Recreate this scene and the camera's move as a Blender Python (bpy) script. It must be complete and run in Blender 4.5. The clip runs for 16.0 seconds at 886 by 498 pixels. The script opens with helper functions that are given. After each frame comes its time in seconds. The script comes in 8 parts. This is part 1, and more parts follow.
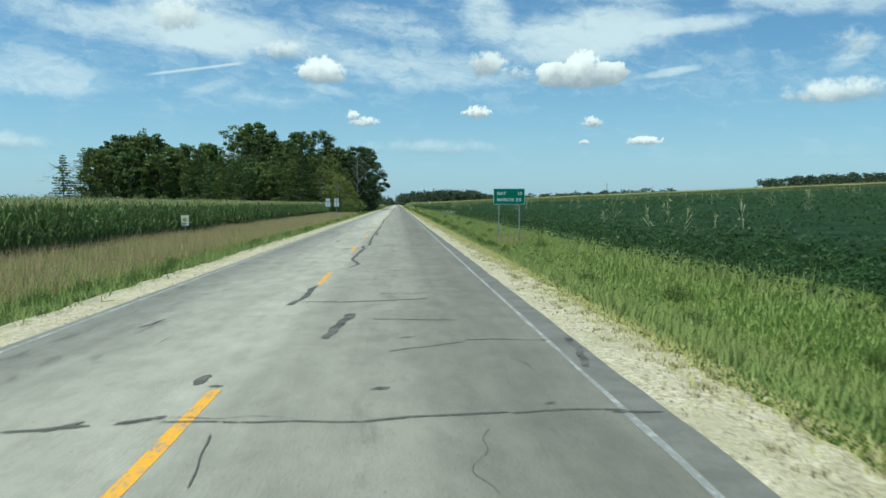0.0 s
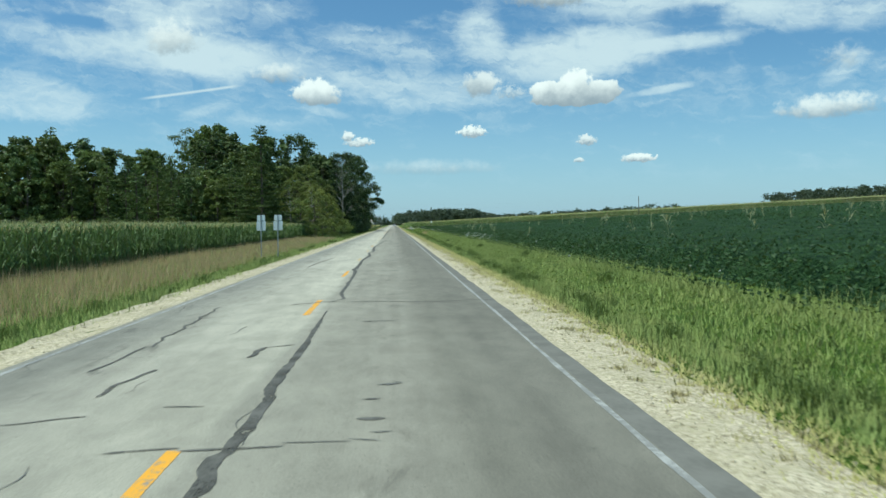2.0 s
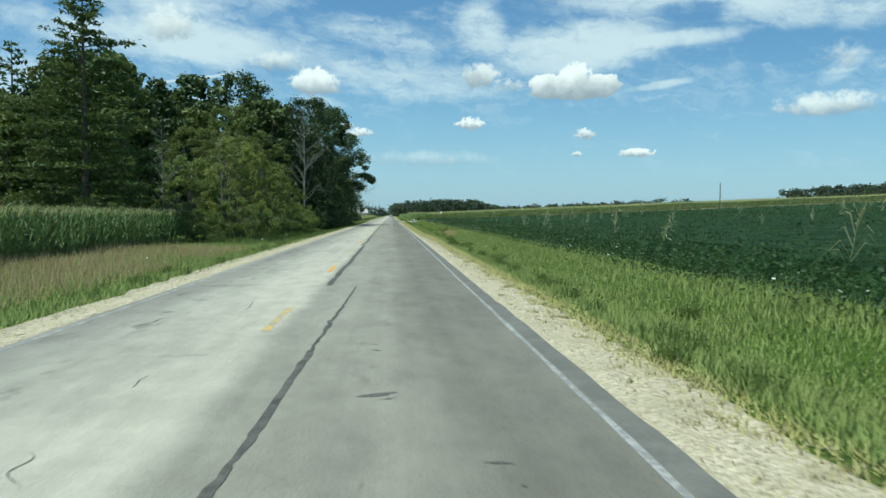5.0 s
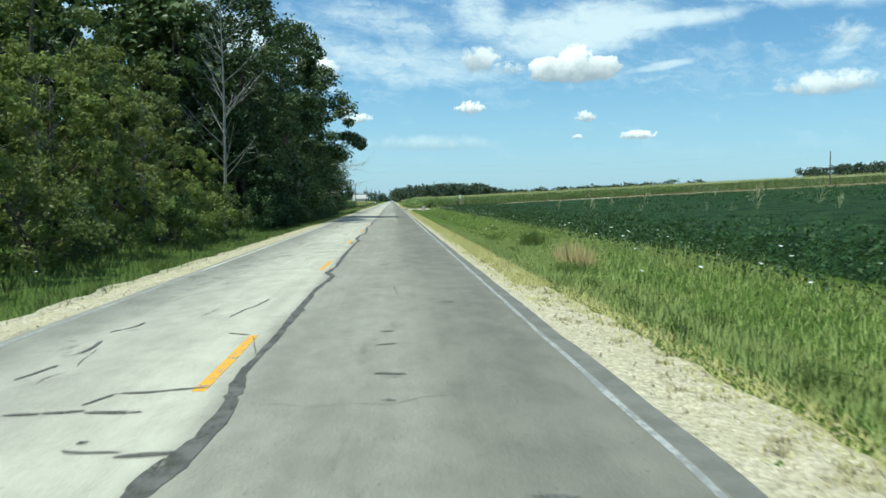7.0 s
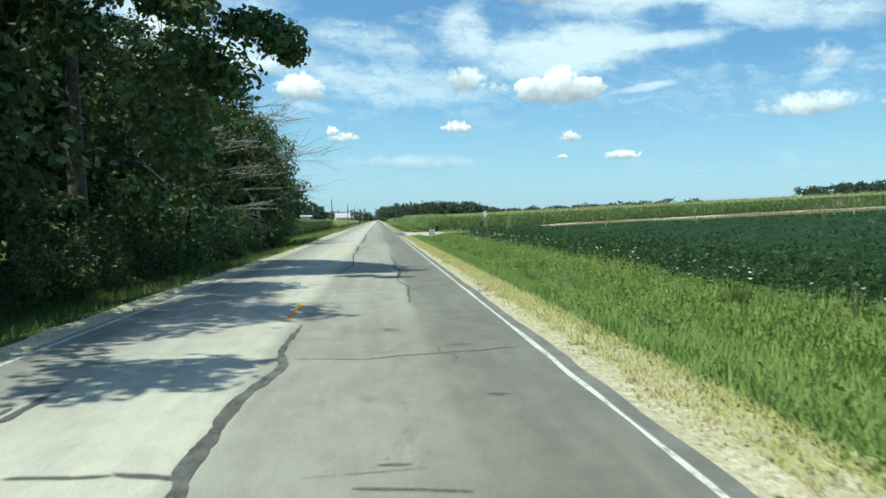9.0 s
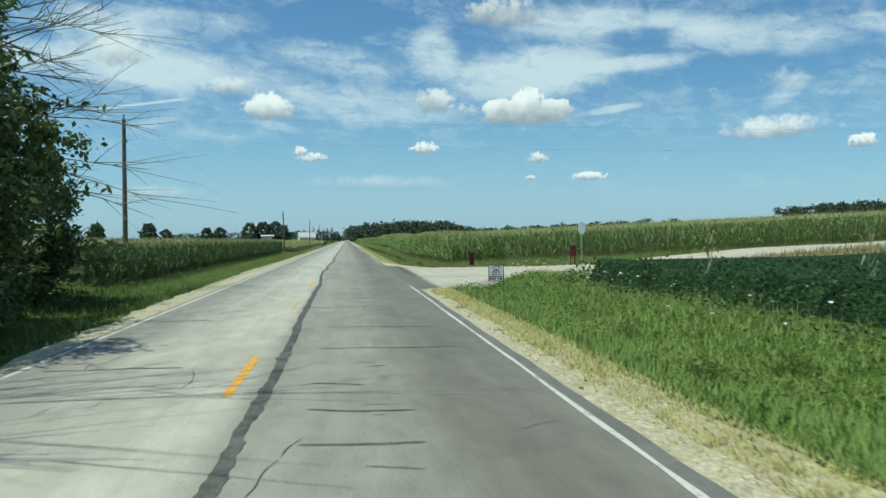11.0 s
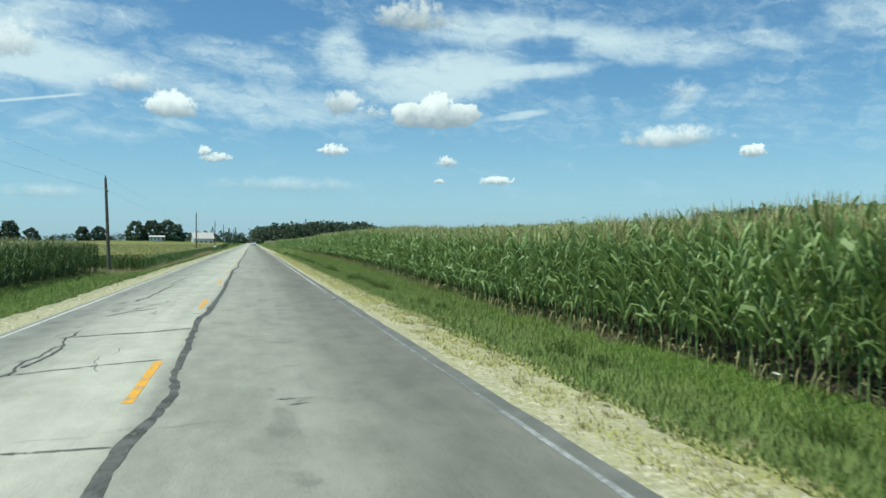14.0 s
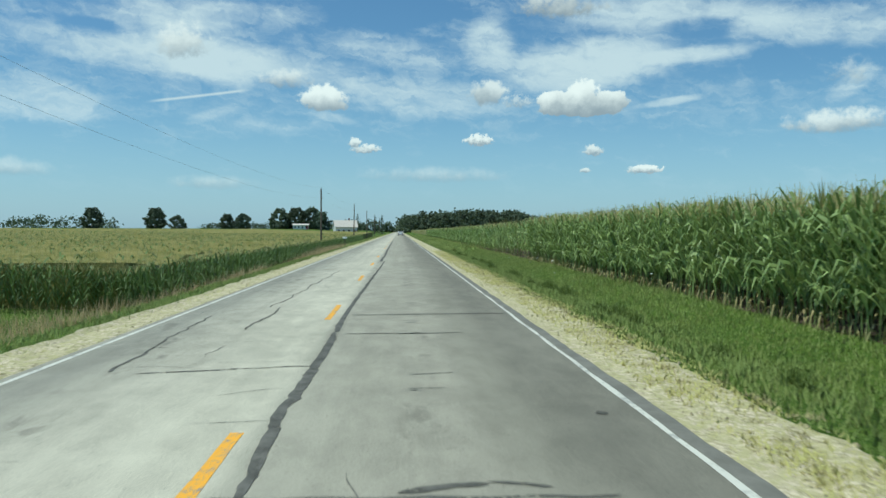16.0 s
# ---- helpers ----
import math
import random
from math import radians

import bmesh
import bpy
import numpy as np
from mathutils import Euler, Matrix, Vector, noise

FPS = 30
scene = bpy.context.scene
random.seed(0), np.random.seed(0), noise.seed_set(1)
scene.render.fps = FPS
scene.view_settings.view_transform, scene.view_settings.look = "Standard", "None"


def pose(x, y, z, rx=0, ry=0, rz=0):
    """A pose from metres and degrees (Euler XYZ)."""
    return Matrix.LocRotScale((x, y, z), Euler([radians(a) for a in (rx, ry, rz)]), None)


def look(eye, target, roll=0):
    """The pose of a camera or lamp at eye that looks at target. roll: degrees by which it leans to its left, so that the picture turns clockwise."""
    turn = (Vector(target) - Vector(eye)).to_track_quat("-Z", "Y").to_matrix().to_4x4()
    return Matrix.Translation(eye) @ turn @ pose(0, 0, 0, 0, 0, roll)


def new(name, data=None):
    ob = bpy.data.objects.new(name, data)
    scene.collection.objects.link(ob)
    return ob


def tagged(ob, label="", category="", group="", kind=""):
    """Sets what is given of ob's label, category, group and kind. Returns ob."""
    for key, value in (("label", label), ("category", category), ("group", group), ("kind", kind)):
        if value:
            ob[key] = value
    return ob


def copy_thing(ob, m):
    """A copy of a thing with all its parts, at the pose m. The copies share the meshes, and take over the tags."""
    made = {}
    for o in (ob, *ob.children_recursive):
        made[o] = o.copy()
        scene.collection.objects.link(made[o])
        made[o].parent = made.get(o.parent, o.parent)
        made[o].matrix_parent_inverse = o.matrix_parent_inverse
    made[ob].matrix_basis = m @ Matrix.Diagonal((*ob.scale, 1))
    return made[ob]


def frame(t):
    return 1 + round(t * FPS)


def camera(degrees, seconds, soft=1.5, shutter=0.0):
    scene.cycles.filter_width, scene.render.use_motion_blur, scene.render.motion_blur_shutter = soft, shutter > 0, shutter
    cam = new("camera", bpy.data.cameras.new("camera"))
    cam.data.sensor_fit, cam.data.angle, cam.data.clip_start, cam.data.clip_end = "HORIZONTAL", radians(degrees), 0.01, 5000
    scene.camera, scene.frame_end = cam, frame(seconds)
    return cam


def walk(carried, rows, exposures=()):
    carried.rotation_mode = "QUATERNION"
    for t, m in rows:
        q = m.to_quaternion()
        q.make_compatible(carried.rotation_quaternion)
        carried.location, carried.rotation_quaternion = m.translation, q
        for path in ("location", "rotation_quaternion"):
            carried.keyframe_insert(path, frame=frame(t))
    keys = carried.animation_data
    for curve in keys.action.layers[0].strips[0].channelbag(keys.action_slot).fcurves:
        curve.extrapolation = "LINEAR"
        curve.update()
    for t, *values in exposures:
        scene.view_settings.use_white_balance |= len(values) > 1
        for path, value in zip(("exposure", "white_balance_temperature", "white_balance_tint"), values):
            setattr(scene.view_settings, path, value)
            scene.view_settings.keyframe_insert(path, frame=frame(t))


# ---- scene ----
cam = camera(57.5, 16.0, soft=1.5, shutter=0.06)
PATH = [
    (0, (1.730, -0.656, 1.755), (1.841, 1.338, 1.643), -0.1),
    (0.5, (1.694, 12.727, 1.710), (1.812, 14.721, 1.607), -0.3),
    (1, (1.685, 25.581, 1.694), (1.802, 27.575, 1.595), -0.2),
    (1.5, (1.696, 38.088, 1.710), (1.808, 40.083, 1.625), -0.5),
    (2, (1.720, 50.403, 1.724), (1.840, 52.398, 1.660), -0.9),
    (2.5, (1.752, 62.649, 1.710), (1.876, 64.644, 1.643), -0.5),
    (3, (1.786, 74.925, 1.730), (1.907, 76.920, 1.666), -0.8),
    (3.5, (1.817, 87.306, 1.710), (1.956, 89.300, 1.639), -0.4),
    (4, (1.843, 99.845, 1.706), (1.987, 101.838, 1.623), 0.0),
    (6.5, (1.822, 165.528, 1.704), (1.931, 167.523, 1.617), -0.2),
    (7, (1.784, 179.191, 1.710), (1.908, 181.183, 1.588), -0.7),
    (7.5, (1.737, 192.959, 1.692), (1.873, 194.951, 1.567), -0.7),
    (8, (1.681, 206.792, 1.710), (1.836, 208.784, 1.605), -0.6),
    (8.5, (1.620, 220.646, 1.714), (1.781, 222.637, 1.623), -0.6),
    (9, (1.556, 234.476, 1.710), (1.716, 236.468, 1.635), -0.6),
    (9.5, (1.492, 248.242, 1.719), (1.680, 250.232, 1.658), -0.2),
    (12, (1.254, 315.107, 1.710), (1.502, 317.092, 1.694), -0.7),
    (12.5, (1.237, 328.032, 1.697), (1.477, 330.017, 1.669), -0.8),
    (13, (1.234, 340.854, 1.710), (1.527, 342.832, 1.667), -0.6),
    (13.5, (1.242, 353.630, 1.725), (1.682, 355.581, 1.701), -0.3),
    (14, (1.261, 366.440, 1.666), (1.722, 368.386, 1.647), -0.1),
    (14.5, (1.287, 379.385, 1.714), (1.628, 381.356, 1.679), 0.2),
    (15, (1.316, 392.597, 1.716), (1.525, 394.585, 1.670), 0.4),
    (15.5, (1.340, 406.231, 1.705), (1.477, 408.226, 1.667), 0.2),
    (16, (1.353, 420.478, 1.702), (1.462, 422.475, 1.657), 0.2),
]
# the film camera's own exposure and white balance along the way
EXPOSURES = [(t, e, 6180, -9) for t, e in ((0, 0.0), (4, -0.05), (6.5, 0.18), (9.5, 0.28), (12, -0.31), (12.5, -0.22), (13, -0.14), (13.5, 0.0), (14.5, -0.04), (15, -0.1), (16, -0.13))]
walk(cam, [(t, look(e, g, r)) for t, e, g, r in PATH], EXPOSURES)

# ---- world, sun ----
SUN_EL, SUN_AZ = radians(67), radians(-101)      # azimuth from +y towards +x
sun_dir = Vector((math.sin(SUN_AZ) * math.cos(SUN_EL), math.cos(SUN_AZ) * math.cos(SUN_EL), math.sin(SUN_EL)))
sun = new("sun", bpy.data.lights.new("sun", "SUN"))
sun.data.energy, sun.data.angle, sun.data.color = 3.6, radians(0.6), (1.0, 0.955, 0.88)
sun.matrix_world = look(sun_dir * 50, (0, 0, 0))

world = bpy.data.worlds.new("world")
scene.world = world
world.use_nodes = True
wt = world.node_tree
wt.nodes.clear()


def node(tree, kind, **settings):
    """A node; settings whose name is a number are inputs (a value or a socket)."""
    n = tree.nodes.new(kind)
    for key, value in settings.items():
        if key[0] == "i" and key[1:].isdigit():
            s = n.inputs[int(key[1:])]
            if isinstance(value, bpy.types.NodeSocket):
                tree.links.new(value, s)
            else:
                s.default_value = value
        elif key == "op":
            n.operation = value
    return n


def calc(tree, op, a, b=0.0, c=0.0, clamp=False):
    n = node(tree, "ShaderNodeMath", op=op, i0=a, i1=b, i2=c)
    n.use_clamp = clamp
    return n.outputs[0]


def vcalc(tree, op, a, b=(0, 0, 0)):
    return node(tree, "ShaderNodeVectorMath", op=op, i0=a, i1=b).outputs[0]


def smooth(tree, x, lo, hi, a=0.0, b=1.0):
    n = tree.nodes.new("ShaderNodeMapRange")
    n.interpolation_type = "SMOOTHSTEP"
    for i, v in enumerate((x, lo, hi, a, b)):
        if isinstance(v, bpy.types.NodeSocket):
            tree.links.new(v, n.inputs[i])
        else:
            n.inputs[i].default_value = v
    return n.outputs[0]


def blend(tree, fac, a, b, mode="MIX"):
    n = tree.nodes.new("ShaderNodeMix")
    n.data_type, n.blend_type = "RGBA", mode
    for i, v in ((0, fac), (6, a), (7, b)):
        if isinstance(v, bpy.types.NodeSocket):
            tree.links.new(v, n.inputs[i])
        else:
            n.inputs[i].default_value = v if i == 0 else (*v, 1.0)
    return n.outputs[2]


def noise_of(tree, vector, scale, detail=4.0, rough=0.55, dist=0.0):
    n = tree.nodes.new("ShaderNodeTexNoise")
    tree.links.new(vector, n.inputs["Vector"])
    n.inputs["Scale"].default_value, n.inputs["Detail"].default_value = scale, detail
    n.inputs["Roughness"].default_value, n.inputs["Distortion"].default_value = rough, dist
    return n.outputs["Fac"]


def build_sky():
    sky = wt.nodes.new("ShaderNodeTexSky")
    sky.sky_type, sky.sun_disc = "NISHITA", False
    sky.sun_elevation, sky.sun_rotation = SUN_EL, SUN_AZ
    sky.air_density, sky.dust_density, sky.ozone_density = 1.0, 0.6, 2.2
    base = vcalc(wt, "SCALE", sky.outputs[0])
    wt.nodes[-1].inputs[3].default_value = SKY
    base = blend(wt, 1.0, base, SKY_TINT, "MULTIPLY")
    xyz = wt.nodes.new("ShaderNodeTexCoord").outputs["Generated"]
    sep = node(wt, "ShaderNodeSeparateXYZ", i0=xyz)
    x, y, z = sep.outputs
    az = calc(wt, "MULTIPLY", calc(wt, "ARCTAN2", x, y), 57.2958)
    el = calc(wt, "MULTIPLY", calc(wt, "ARCSINE", z), 57.2958)
    flat = node(wt, "ShaderNodeCombineXYZ", i0=az, i1=el).outputs[0]
    puff = noise_of(wt, flat, 0.55, 7, 0.6)
    fine = noise_of(wt, flat, 1.7, 6, 0.6)
    small = noise_of(wt, flat, 2.6, 6, 0.62)
    tiny = noise_of(wt, flat, 6.0, 5, 0.6)
    # high thin cloud: long streaks (azimuth, elevation, half length, half width, slope, weight) frayed by stretched noise
    def streak(a, e, w, h, slope):
        c, q = math.cos(radians(slope)), math.sin(radians(slope))
        v = vcalc(wt, "SUBTRACT", flat, (a, e, 0))
        along = node(wt, "ShaderNodeVectorMath", op="DOT_PRODUCT", i0=v, i1=(c / w, q / w, 0)).outputs["Value"]
        across = node(wt, "ShaderNodeVectorMath", op="DOT_PRODUCT", i0=v, i1=(-q / h, c / h, 0)).outputs["Value"]
        r2 = calc(wt, "MULTIPLY_ADD", along, along, calc(wt, "MULTIPLY", across, across))
        return smooth(wt, r2, 1.0, 0.0)

    turn = node(wt, "ShaderNodeVectorRotate", i0=flat)
    turn.rotation_type = "Z_AXIS"
    turn.inputs["Angle"].default_value = 0.10
    bend = node(wt, "ShaderNodeCombineXYZ", i0=calc(wt, "MULTIPLY", puff, 2.2), i1=calc(wt, "MULTIPLY", fine, 0.9)).outputs[0]
    warped = vcalc(wt, "ADD", turn.outputs[0], bend)
    wide = noise_of(wt, vcalc(wt, "MULTIPLY", warped, (0.16, 0.42, 1.0)), 1.0, 6, 0.55, 0.6)
    mott = noise_of(wt, vcalc(wt, "MULTIPLY", warped, (0.42, 0.95, 1.0)), 1.0, 7, 0.6, 0.8)
    fibre = noise_of(wt, vcalc(wt, "MULTIPLY", warped, (0.30, 3.4, 1.0)), 1.0, 5, 0.6, 0.3)
    density = calc(wt, "MULTIPLY_ADD", calc(wt, "SUBTRACT", wide, 0.5), 0.55, 0.15)
    density = calc(wt, "MULTIPLY_ADD", calc(wt, "SUBTRACT", mott, 0.5), 1.15, density)
    density = calc(wt, "MULTIPLY_ADD", calc(wt, "SUBTRACT", fibre, 0.5), 0.42, density)
    veils = ((-14.1, 11.4, 14.3, 1.8, -4, 0.58), (-13.2, 12.1, 5.6, 2.4, -10, 0.36), (-14.5, 14.2, 9.0, 1.3, 2, 0.42), (2.2, 9.3, 8.4, 1.7, -3, 0.44), (6.3, 12.8, 2.4, 2.3, -82, 0.55), (13.1, 11.4, 7.3, 2.3, 5, 0.78), (20.3, 11.8, 4.5, 0.65, 3, 0.55),
             (18.9, 14.3, 10.1, 1.6, -6, 0.60), (28.6, 12.9, 6.4, 1.6, -5, 0.46), (29.9, 9.4, 2.0, 0.9, 31, 0.42), (-23.4, 8.2, 5.0, 1.9, -8, 0.48), (-0.2, 12.3, 5.1, 1.4, -9, 0.36))
    thin_veils = ((18.8, 8.8, 2.9, 0.35, 7, 0.5), (-4.5, 7.8, 2.5, 0.4, -13, 0.3), (-12.9, 7.8, 2.5, 0.45, 19, 0.25), (-11.2, 6.8, 6.8, 0.9, 5, 0.22), (35.3, 13.0, 3.3, 0.7, -13, 0.3), (41.4, 13.7, 4.0, 1.5, -15, 0.4))
    gaps = ((-0.8, 15.1, 5.7, 1.6, 3, -0.60), (20.8, 13.5, 3.5, 0.85, -1, -0.55), (-20.3, 12.9, 2.5, 0.8, -3, -0.4), (27, 10.9, 6.0, 1.3, 2, -0.3), (0, 5.2, 60, 2.6, 0, -0.22))
    for a, e, w, h, slope, k in veils + thin_veils + gaps:
        density = calc(wt, "MULTIPLY_ADD", streak(a, e, w, h, slope), k, density)
    veil_mask = calc(wt, "MULTIPLY", smooth(wt, density, -0.06, 1.02), smooth(wt, el, 1.5, 5.5))
    col = blend(wt, calc(wt, "MULTIPLY", veil_mask, 0.86), base, (0.74, 0.82, 0.90))
    # pale band of haze low over the land
    haze = calc(wt, "MULTIPLY", smooth(wt, el, 11.0, -1.0), 0.50)
    col = blend(wt, haze, col, (0.455, 0.645, 0.92))

    def cloud(col, lobes, soft=0.25, top=1.0, amount=1.0, rag=1.5):
        """A heap of rounded lobes (azimuth, elevation, half width, half height) with one flat grey base."""
        body = None
        for a, e, w, h in lobes:
            v = vcalc(wt, "MULTIPLY", vcalc(wt, "SUBTRACT", flat, (a, e, 0)), (1 / w, 1 / h, 1))
            s = node(wt, "ShaderNodeSeparateXYZ", i0=v)
            dx, dy = s.outputs[0], s.outputs[1]
            down = calc(wt, "MAXIMUM", dy, calc(wt, "MULTIPLY", dy, -1.45))
            one = calc(wt, "SUBTRACT", 1.0, calc(wt, "ADD", calc(wt, "MULTIPLY", dx, dx), calc(wt, "MULTIPLY", down, down)))
            body = one if body is None else calc(wt, "MAXIMUM", body, one)
        lo, hi = min(e - 0.7 * h for a, e, w, h in lobes), max(e + h for a, e, w, h in lobes)
        big = max(w for a, e, w, h in lobes) > 1.5
        n1, n2 = (puff, fine) if big else (small, tiny)
        rags = calc(wt, "ADD", calc(wt, "MULTIPLY", calc(wt, "SUBTRACT", n1, 0.5), rag * (1.7 if big else 3.0)), calc(wt, "MULTIPLY", calc(wt, "SUBTRACT", n2, 0.5), rag * (1.4 if big else 1.4)))
        m = smooth(wt, calc(wt, "ADD", body, rags), 0.10, 0.10 + soft, 0.0, amount)
        rise = calc(wt, "ADD", el, calc(wt, "MULTIPLY", calc(wt, "SUBTRACT", n1, 0.5), (hi - lo) * (0.8 if big else 1.2)))
        lit = smooth(wt, rise, lo + 0.05 * (hi - lo), lo + 0.72 * (hi - lo))
        tone = blend(wt, lit, (0.35 * top, 0.41 * top, 0.49 * top), (0.98 * top, 1.0 * top, 1.03 * top))
        return blend(wt, m, col, tone)

    col = cloud(col, [(2.57, 3.87, 6.6, 0.85)], 1.6, 0.95, 0.55, 0.8)
    col = cloud(col, [(-12.8, 3.2, 3.4, 0.75)], 1.6, 0.95, 0.5, 0.8)
    col = cloud(col, [(-25.0, 3.8, 2.8, 0.9)], 1.5, 0.95, 0.55, 0.8)
    col = cloud(col, [(29.3, 6.9, 4.2, 1.05)], 0.9, 0.95, 0.85, 1.1)
    col = cloud(col, [(29.8, 9.9, 2.0, 1.1)], 1.2, 0.9, 0.5, 1.6)
    col = cloud(col, [(11.25, 15.4, 3.6, 1.5)], 0.9, 0.78, 0.85, 1.4)
    col = cloud(col, [(-14.6, 12.4, 2.0, 1.7)], 0.9, 0.95, 0.8, 1.2)
    col = cloud(col, [(-7.7, 10.3, 2.1, 1.0)], 0.9, 0.92, 0.75, 1.2)
    col = cloud(col, [(6.14, 9.6, 1.6, 1.25)], 0.7, 0.92, 0.85, 1.3)
    col = cloud(col, [(8.3, 9.0, 1.3, 0.7)], 1.0, 0.9, 0.5, 1.2)
    col = cloud(col, [(-5.25, 9.0, 2.0, 1.25)], 0.45, 1.0, 0.97, 1.1)
    col = cloud(col, [(12.9, 9.1, 1.5, 1.65), (11.2, 8.9, 1.7, 0.95), (14.6, 8.8, 1.7, 1.0), (12.9, 8.4, 3.3, 0.75)], 0.30, 1.0, 1.0, 0.95)
    col = cloud(col, [(5.64, 6.35, 1.2, 0.6)], 0.5, 1.0, 0.95, 0.9)
    col = cloud(col, [(-2.3, 5.7, 1.2, 0.45)], 0.6, 0.97, 0.9, 0.9)
    col = cloud(col, [(-3.1, 6.1, 0.55, 0.5)], 0.6, 0.97, 0.9, 0.9)
    col = cloud(col, [(13.64, 5.55, 0.8, 0.5)], 0.6, 0.95, 0.85, 0.9)
    col = cloud(col, [(17.1, 4.22, 1.4, 0.42)], 0.5, 1.0, 0.95, 0.9)
    col = cloud(col, [(13.07, 4.22, 0.45, 0.25)], 0.6, 0.95, 0.8, 0.7)
    col = cloud(col, [(34.3, 5.9, 1.0, 0.6)], 0.4, 1.0, 1.0, 0.9)
    # a straight vapour trail
    u = calc(wt, "SUBTRACT", el, calc(wt, "MULTIPLY_ADD", az, 0.166, 11.27))
    thin = calc(wt, "MULTIPLY", smooth(wt, calc(wt, "ABSOLUTE", u), 0.15, 0.0), smooth(wt, calc(wt, "ABSOLUTE", calc(wt, "ADD", az, 13.6)), 3.6, 2.2))
    col = blend(wt, calc(wt, "MULTIPLY", thin, 0.6), col, (0.86, 0.90, 0.93))
    bg = node(wt, "ShaderNodeBackground", i0=col, i1=1.0)
    out = wt.nodes.new("ShaderNodeOutputWorld")
    wt.links.new(bg.outputs[0], out.inputs[0])


SKY, SKY_TINT = 0.098, (0.77, 1.0, 1.18)
build_sky()


# ---- materials ----
def material(name):
    m = bpy.data.materials.new(name)
    m.use_nodes = True
    t = m.node_tree
    return m, t, t.nodes["Principled BSDF"], t.nodes["Material Output"]


def coords(t, which="Object"):
    return t.nodes.new("ShaderNodeTexCoord").outputs[which]


def add_bump(t, bsdf, height, strength, distance):
    b = t.nodes.new("ShaderNodeBump")
    b.inputs["Strength"].default_value, b.inputs["Distance"].default_value = strength, distance
    t.links.new(height, b.inputs["Height"])
    t.links.new(b.outputs[0], bsdf.inputs["Normal"])


def ramp(t, fac, stops):
    r = t.nodes.new("ShaderNodeValToRGB")
    while len(r.color_ramp.elements) < len(stops):
        r.color_ramp.elements.new(0.5)
    for e, (p, c) in zip(r.color_ramp.elements, stops):
        e.position, e.color = p, (*c, 1)
    t.links.new(fac, r.inputs[0])
    return r.outputs[0]


def plain(name, a, b, scale=6.0, rough=0.6, metal=0.0, bump=0.15, dist=0.01):
    """Two tones mottled at two scales, with a fine relief."""
    m, t, bsdf, _ = material(name)
    v = coords(t)
    n1, n2 = noise_of(t, v, scale, 5), noise_of(t, v, scale * 9, 3)
    f = calc(t, "ADD", calc(t, "MULTIPLY", n1, 0.7), calc(t, "MULTIPLY", n2, 0.3))
    t.links.new(blend(t, smooth(t, f, 0.35, 0.65), a, b), bsdf.inputs["Base Color"])
    bsdf.inputs["Roughness"].default_value, bsdf.inputs["Metallic"].default_value = rough, metal
    bsdf.inputs["Specular IOR Level"].default_value = 0.5 if rough < 0.7 else 0.15
    add_bump(t, bsdf, n2, bump, dist)
    return m


def leafy(name, a, b, c, rough=0.5, glow=0.3, patch=0.25, hollow_shade=0.15, lift=0.0):
    """Foliage: each leaf has its own tone between a and b, with patches of c over the plant; thin enough to let light through."""
    m, t, bsdf, out = material(name)
    rnd = t.nodes.new("ShaderNodeNewGeometry").outputs["Random Per Island"]
    n = noise_of(t, coords(t), patch, 3)
    # leaf tones spread wider, painting in glints and dark gaps
    wide = 0.5 + 0.7 * hollow_shade
    col = blend(t, rnd, tuple(v * (1 - 0.45 * wide) for v in a), tuple(v * (1 + 0.35 * wide) for v in b))
    col = blend(t, calc(t, "MULTIPLY", smooth(t, n, 0.42, 0.68), 0.75), col, c)
    # shade of the hollows between clumps, put into the colour as noise patches
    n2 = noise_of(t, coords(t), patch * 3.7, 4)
    col = blend(t, calc(t, "MULTIPLY", smooth(t, n2, 0.50, 0.72), hollow_shade), col, tuple(v * 0.5 for v in a))
    own = t.nodes.new("ShaderNodeObjectInfo").outputs["Random"]
    col = blend(t, calc(t, "MULTIPLY", calc(t, "FRACT", calc(t, "MULTIPLY", own, 7.31)), 0.5), col, (b[0] * 1.15, b[1] * 0.92, b[2] * 0.7))
    tone = vcalc(t, "SCALE", col)
    t.links.new(smooth(t, own, 0.0, 1.0, 0.82, 1.22), t.nodes[-2].inputs[3])
    col = tone
    t.links.new(col, bsdf.inputs["Base Color"])
    bsdf.inputs["Roughness"].default_value = rough
    bsdf.inputs["Specular IOR Level"].default_value = 0.3 - 0.2 * (lift > 0)
    tr = node(t, "ShaderNodeBsdfTranslucent", i0=blend(t, 0.35, col, (0.23, 0.27, 0.07)))
    mx = node(t, "ShaderNodeMixShader", i0=glow, i1=bsdf.outputs[0], i2=tr.outputs[0])
    if lift:
        # curled blades catch the light like a sward, not like flat cards
        soft_n = vcalc(t, "NORMALIZE", vcalc(t, "ADD", t.nodes.new("ShaderNodeNewGeometry").outputs["Normal"], (0.0, 0.0, lift)))
        t.links.new(soft_n, bsdf.inputs["Normal"])
        t.links.new(soft_n, tr.inputs["Normal"])
    t.links.new(mx.outputs[0], out.inputs[0])
    return m


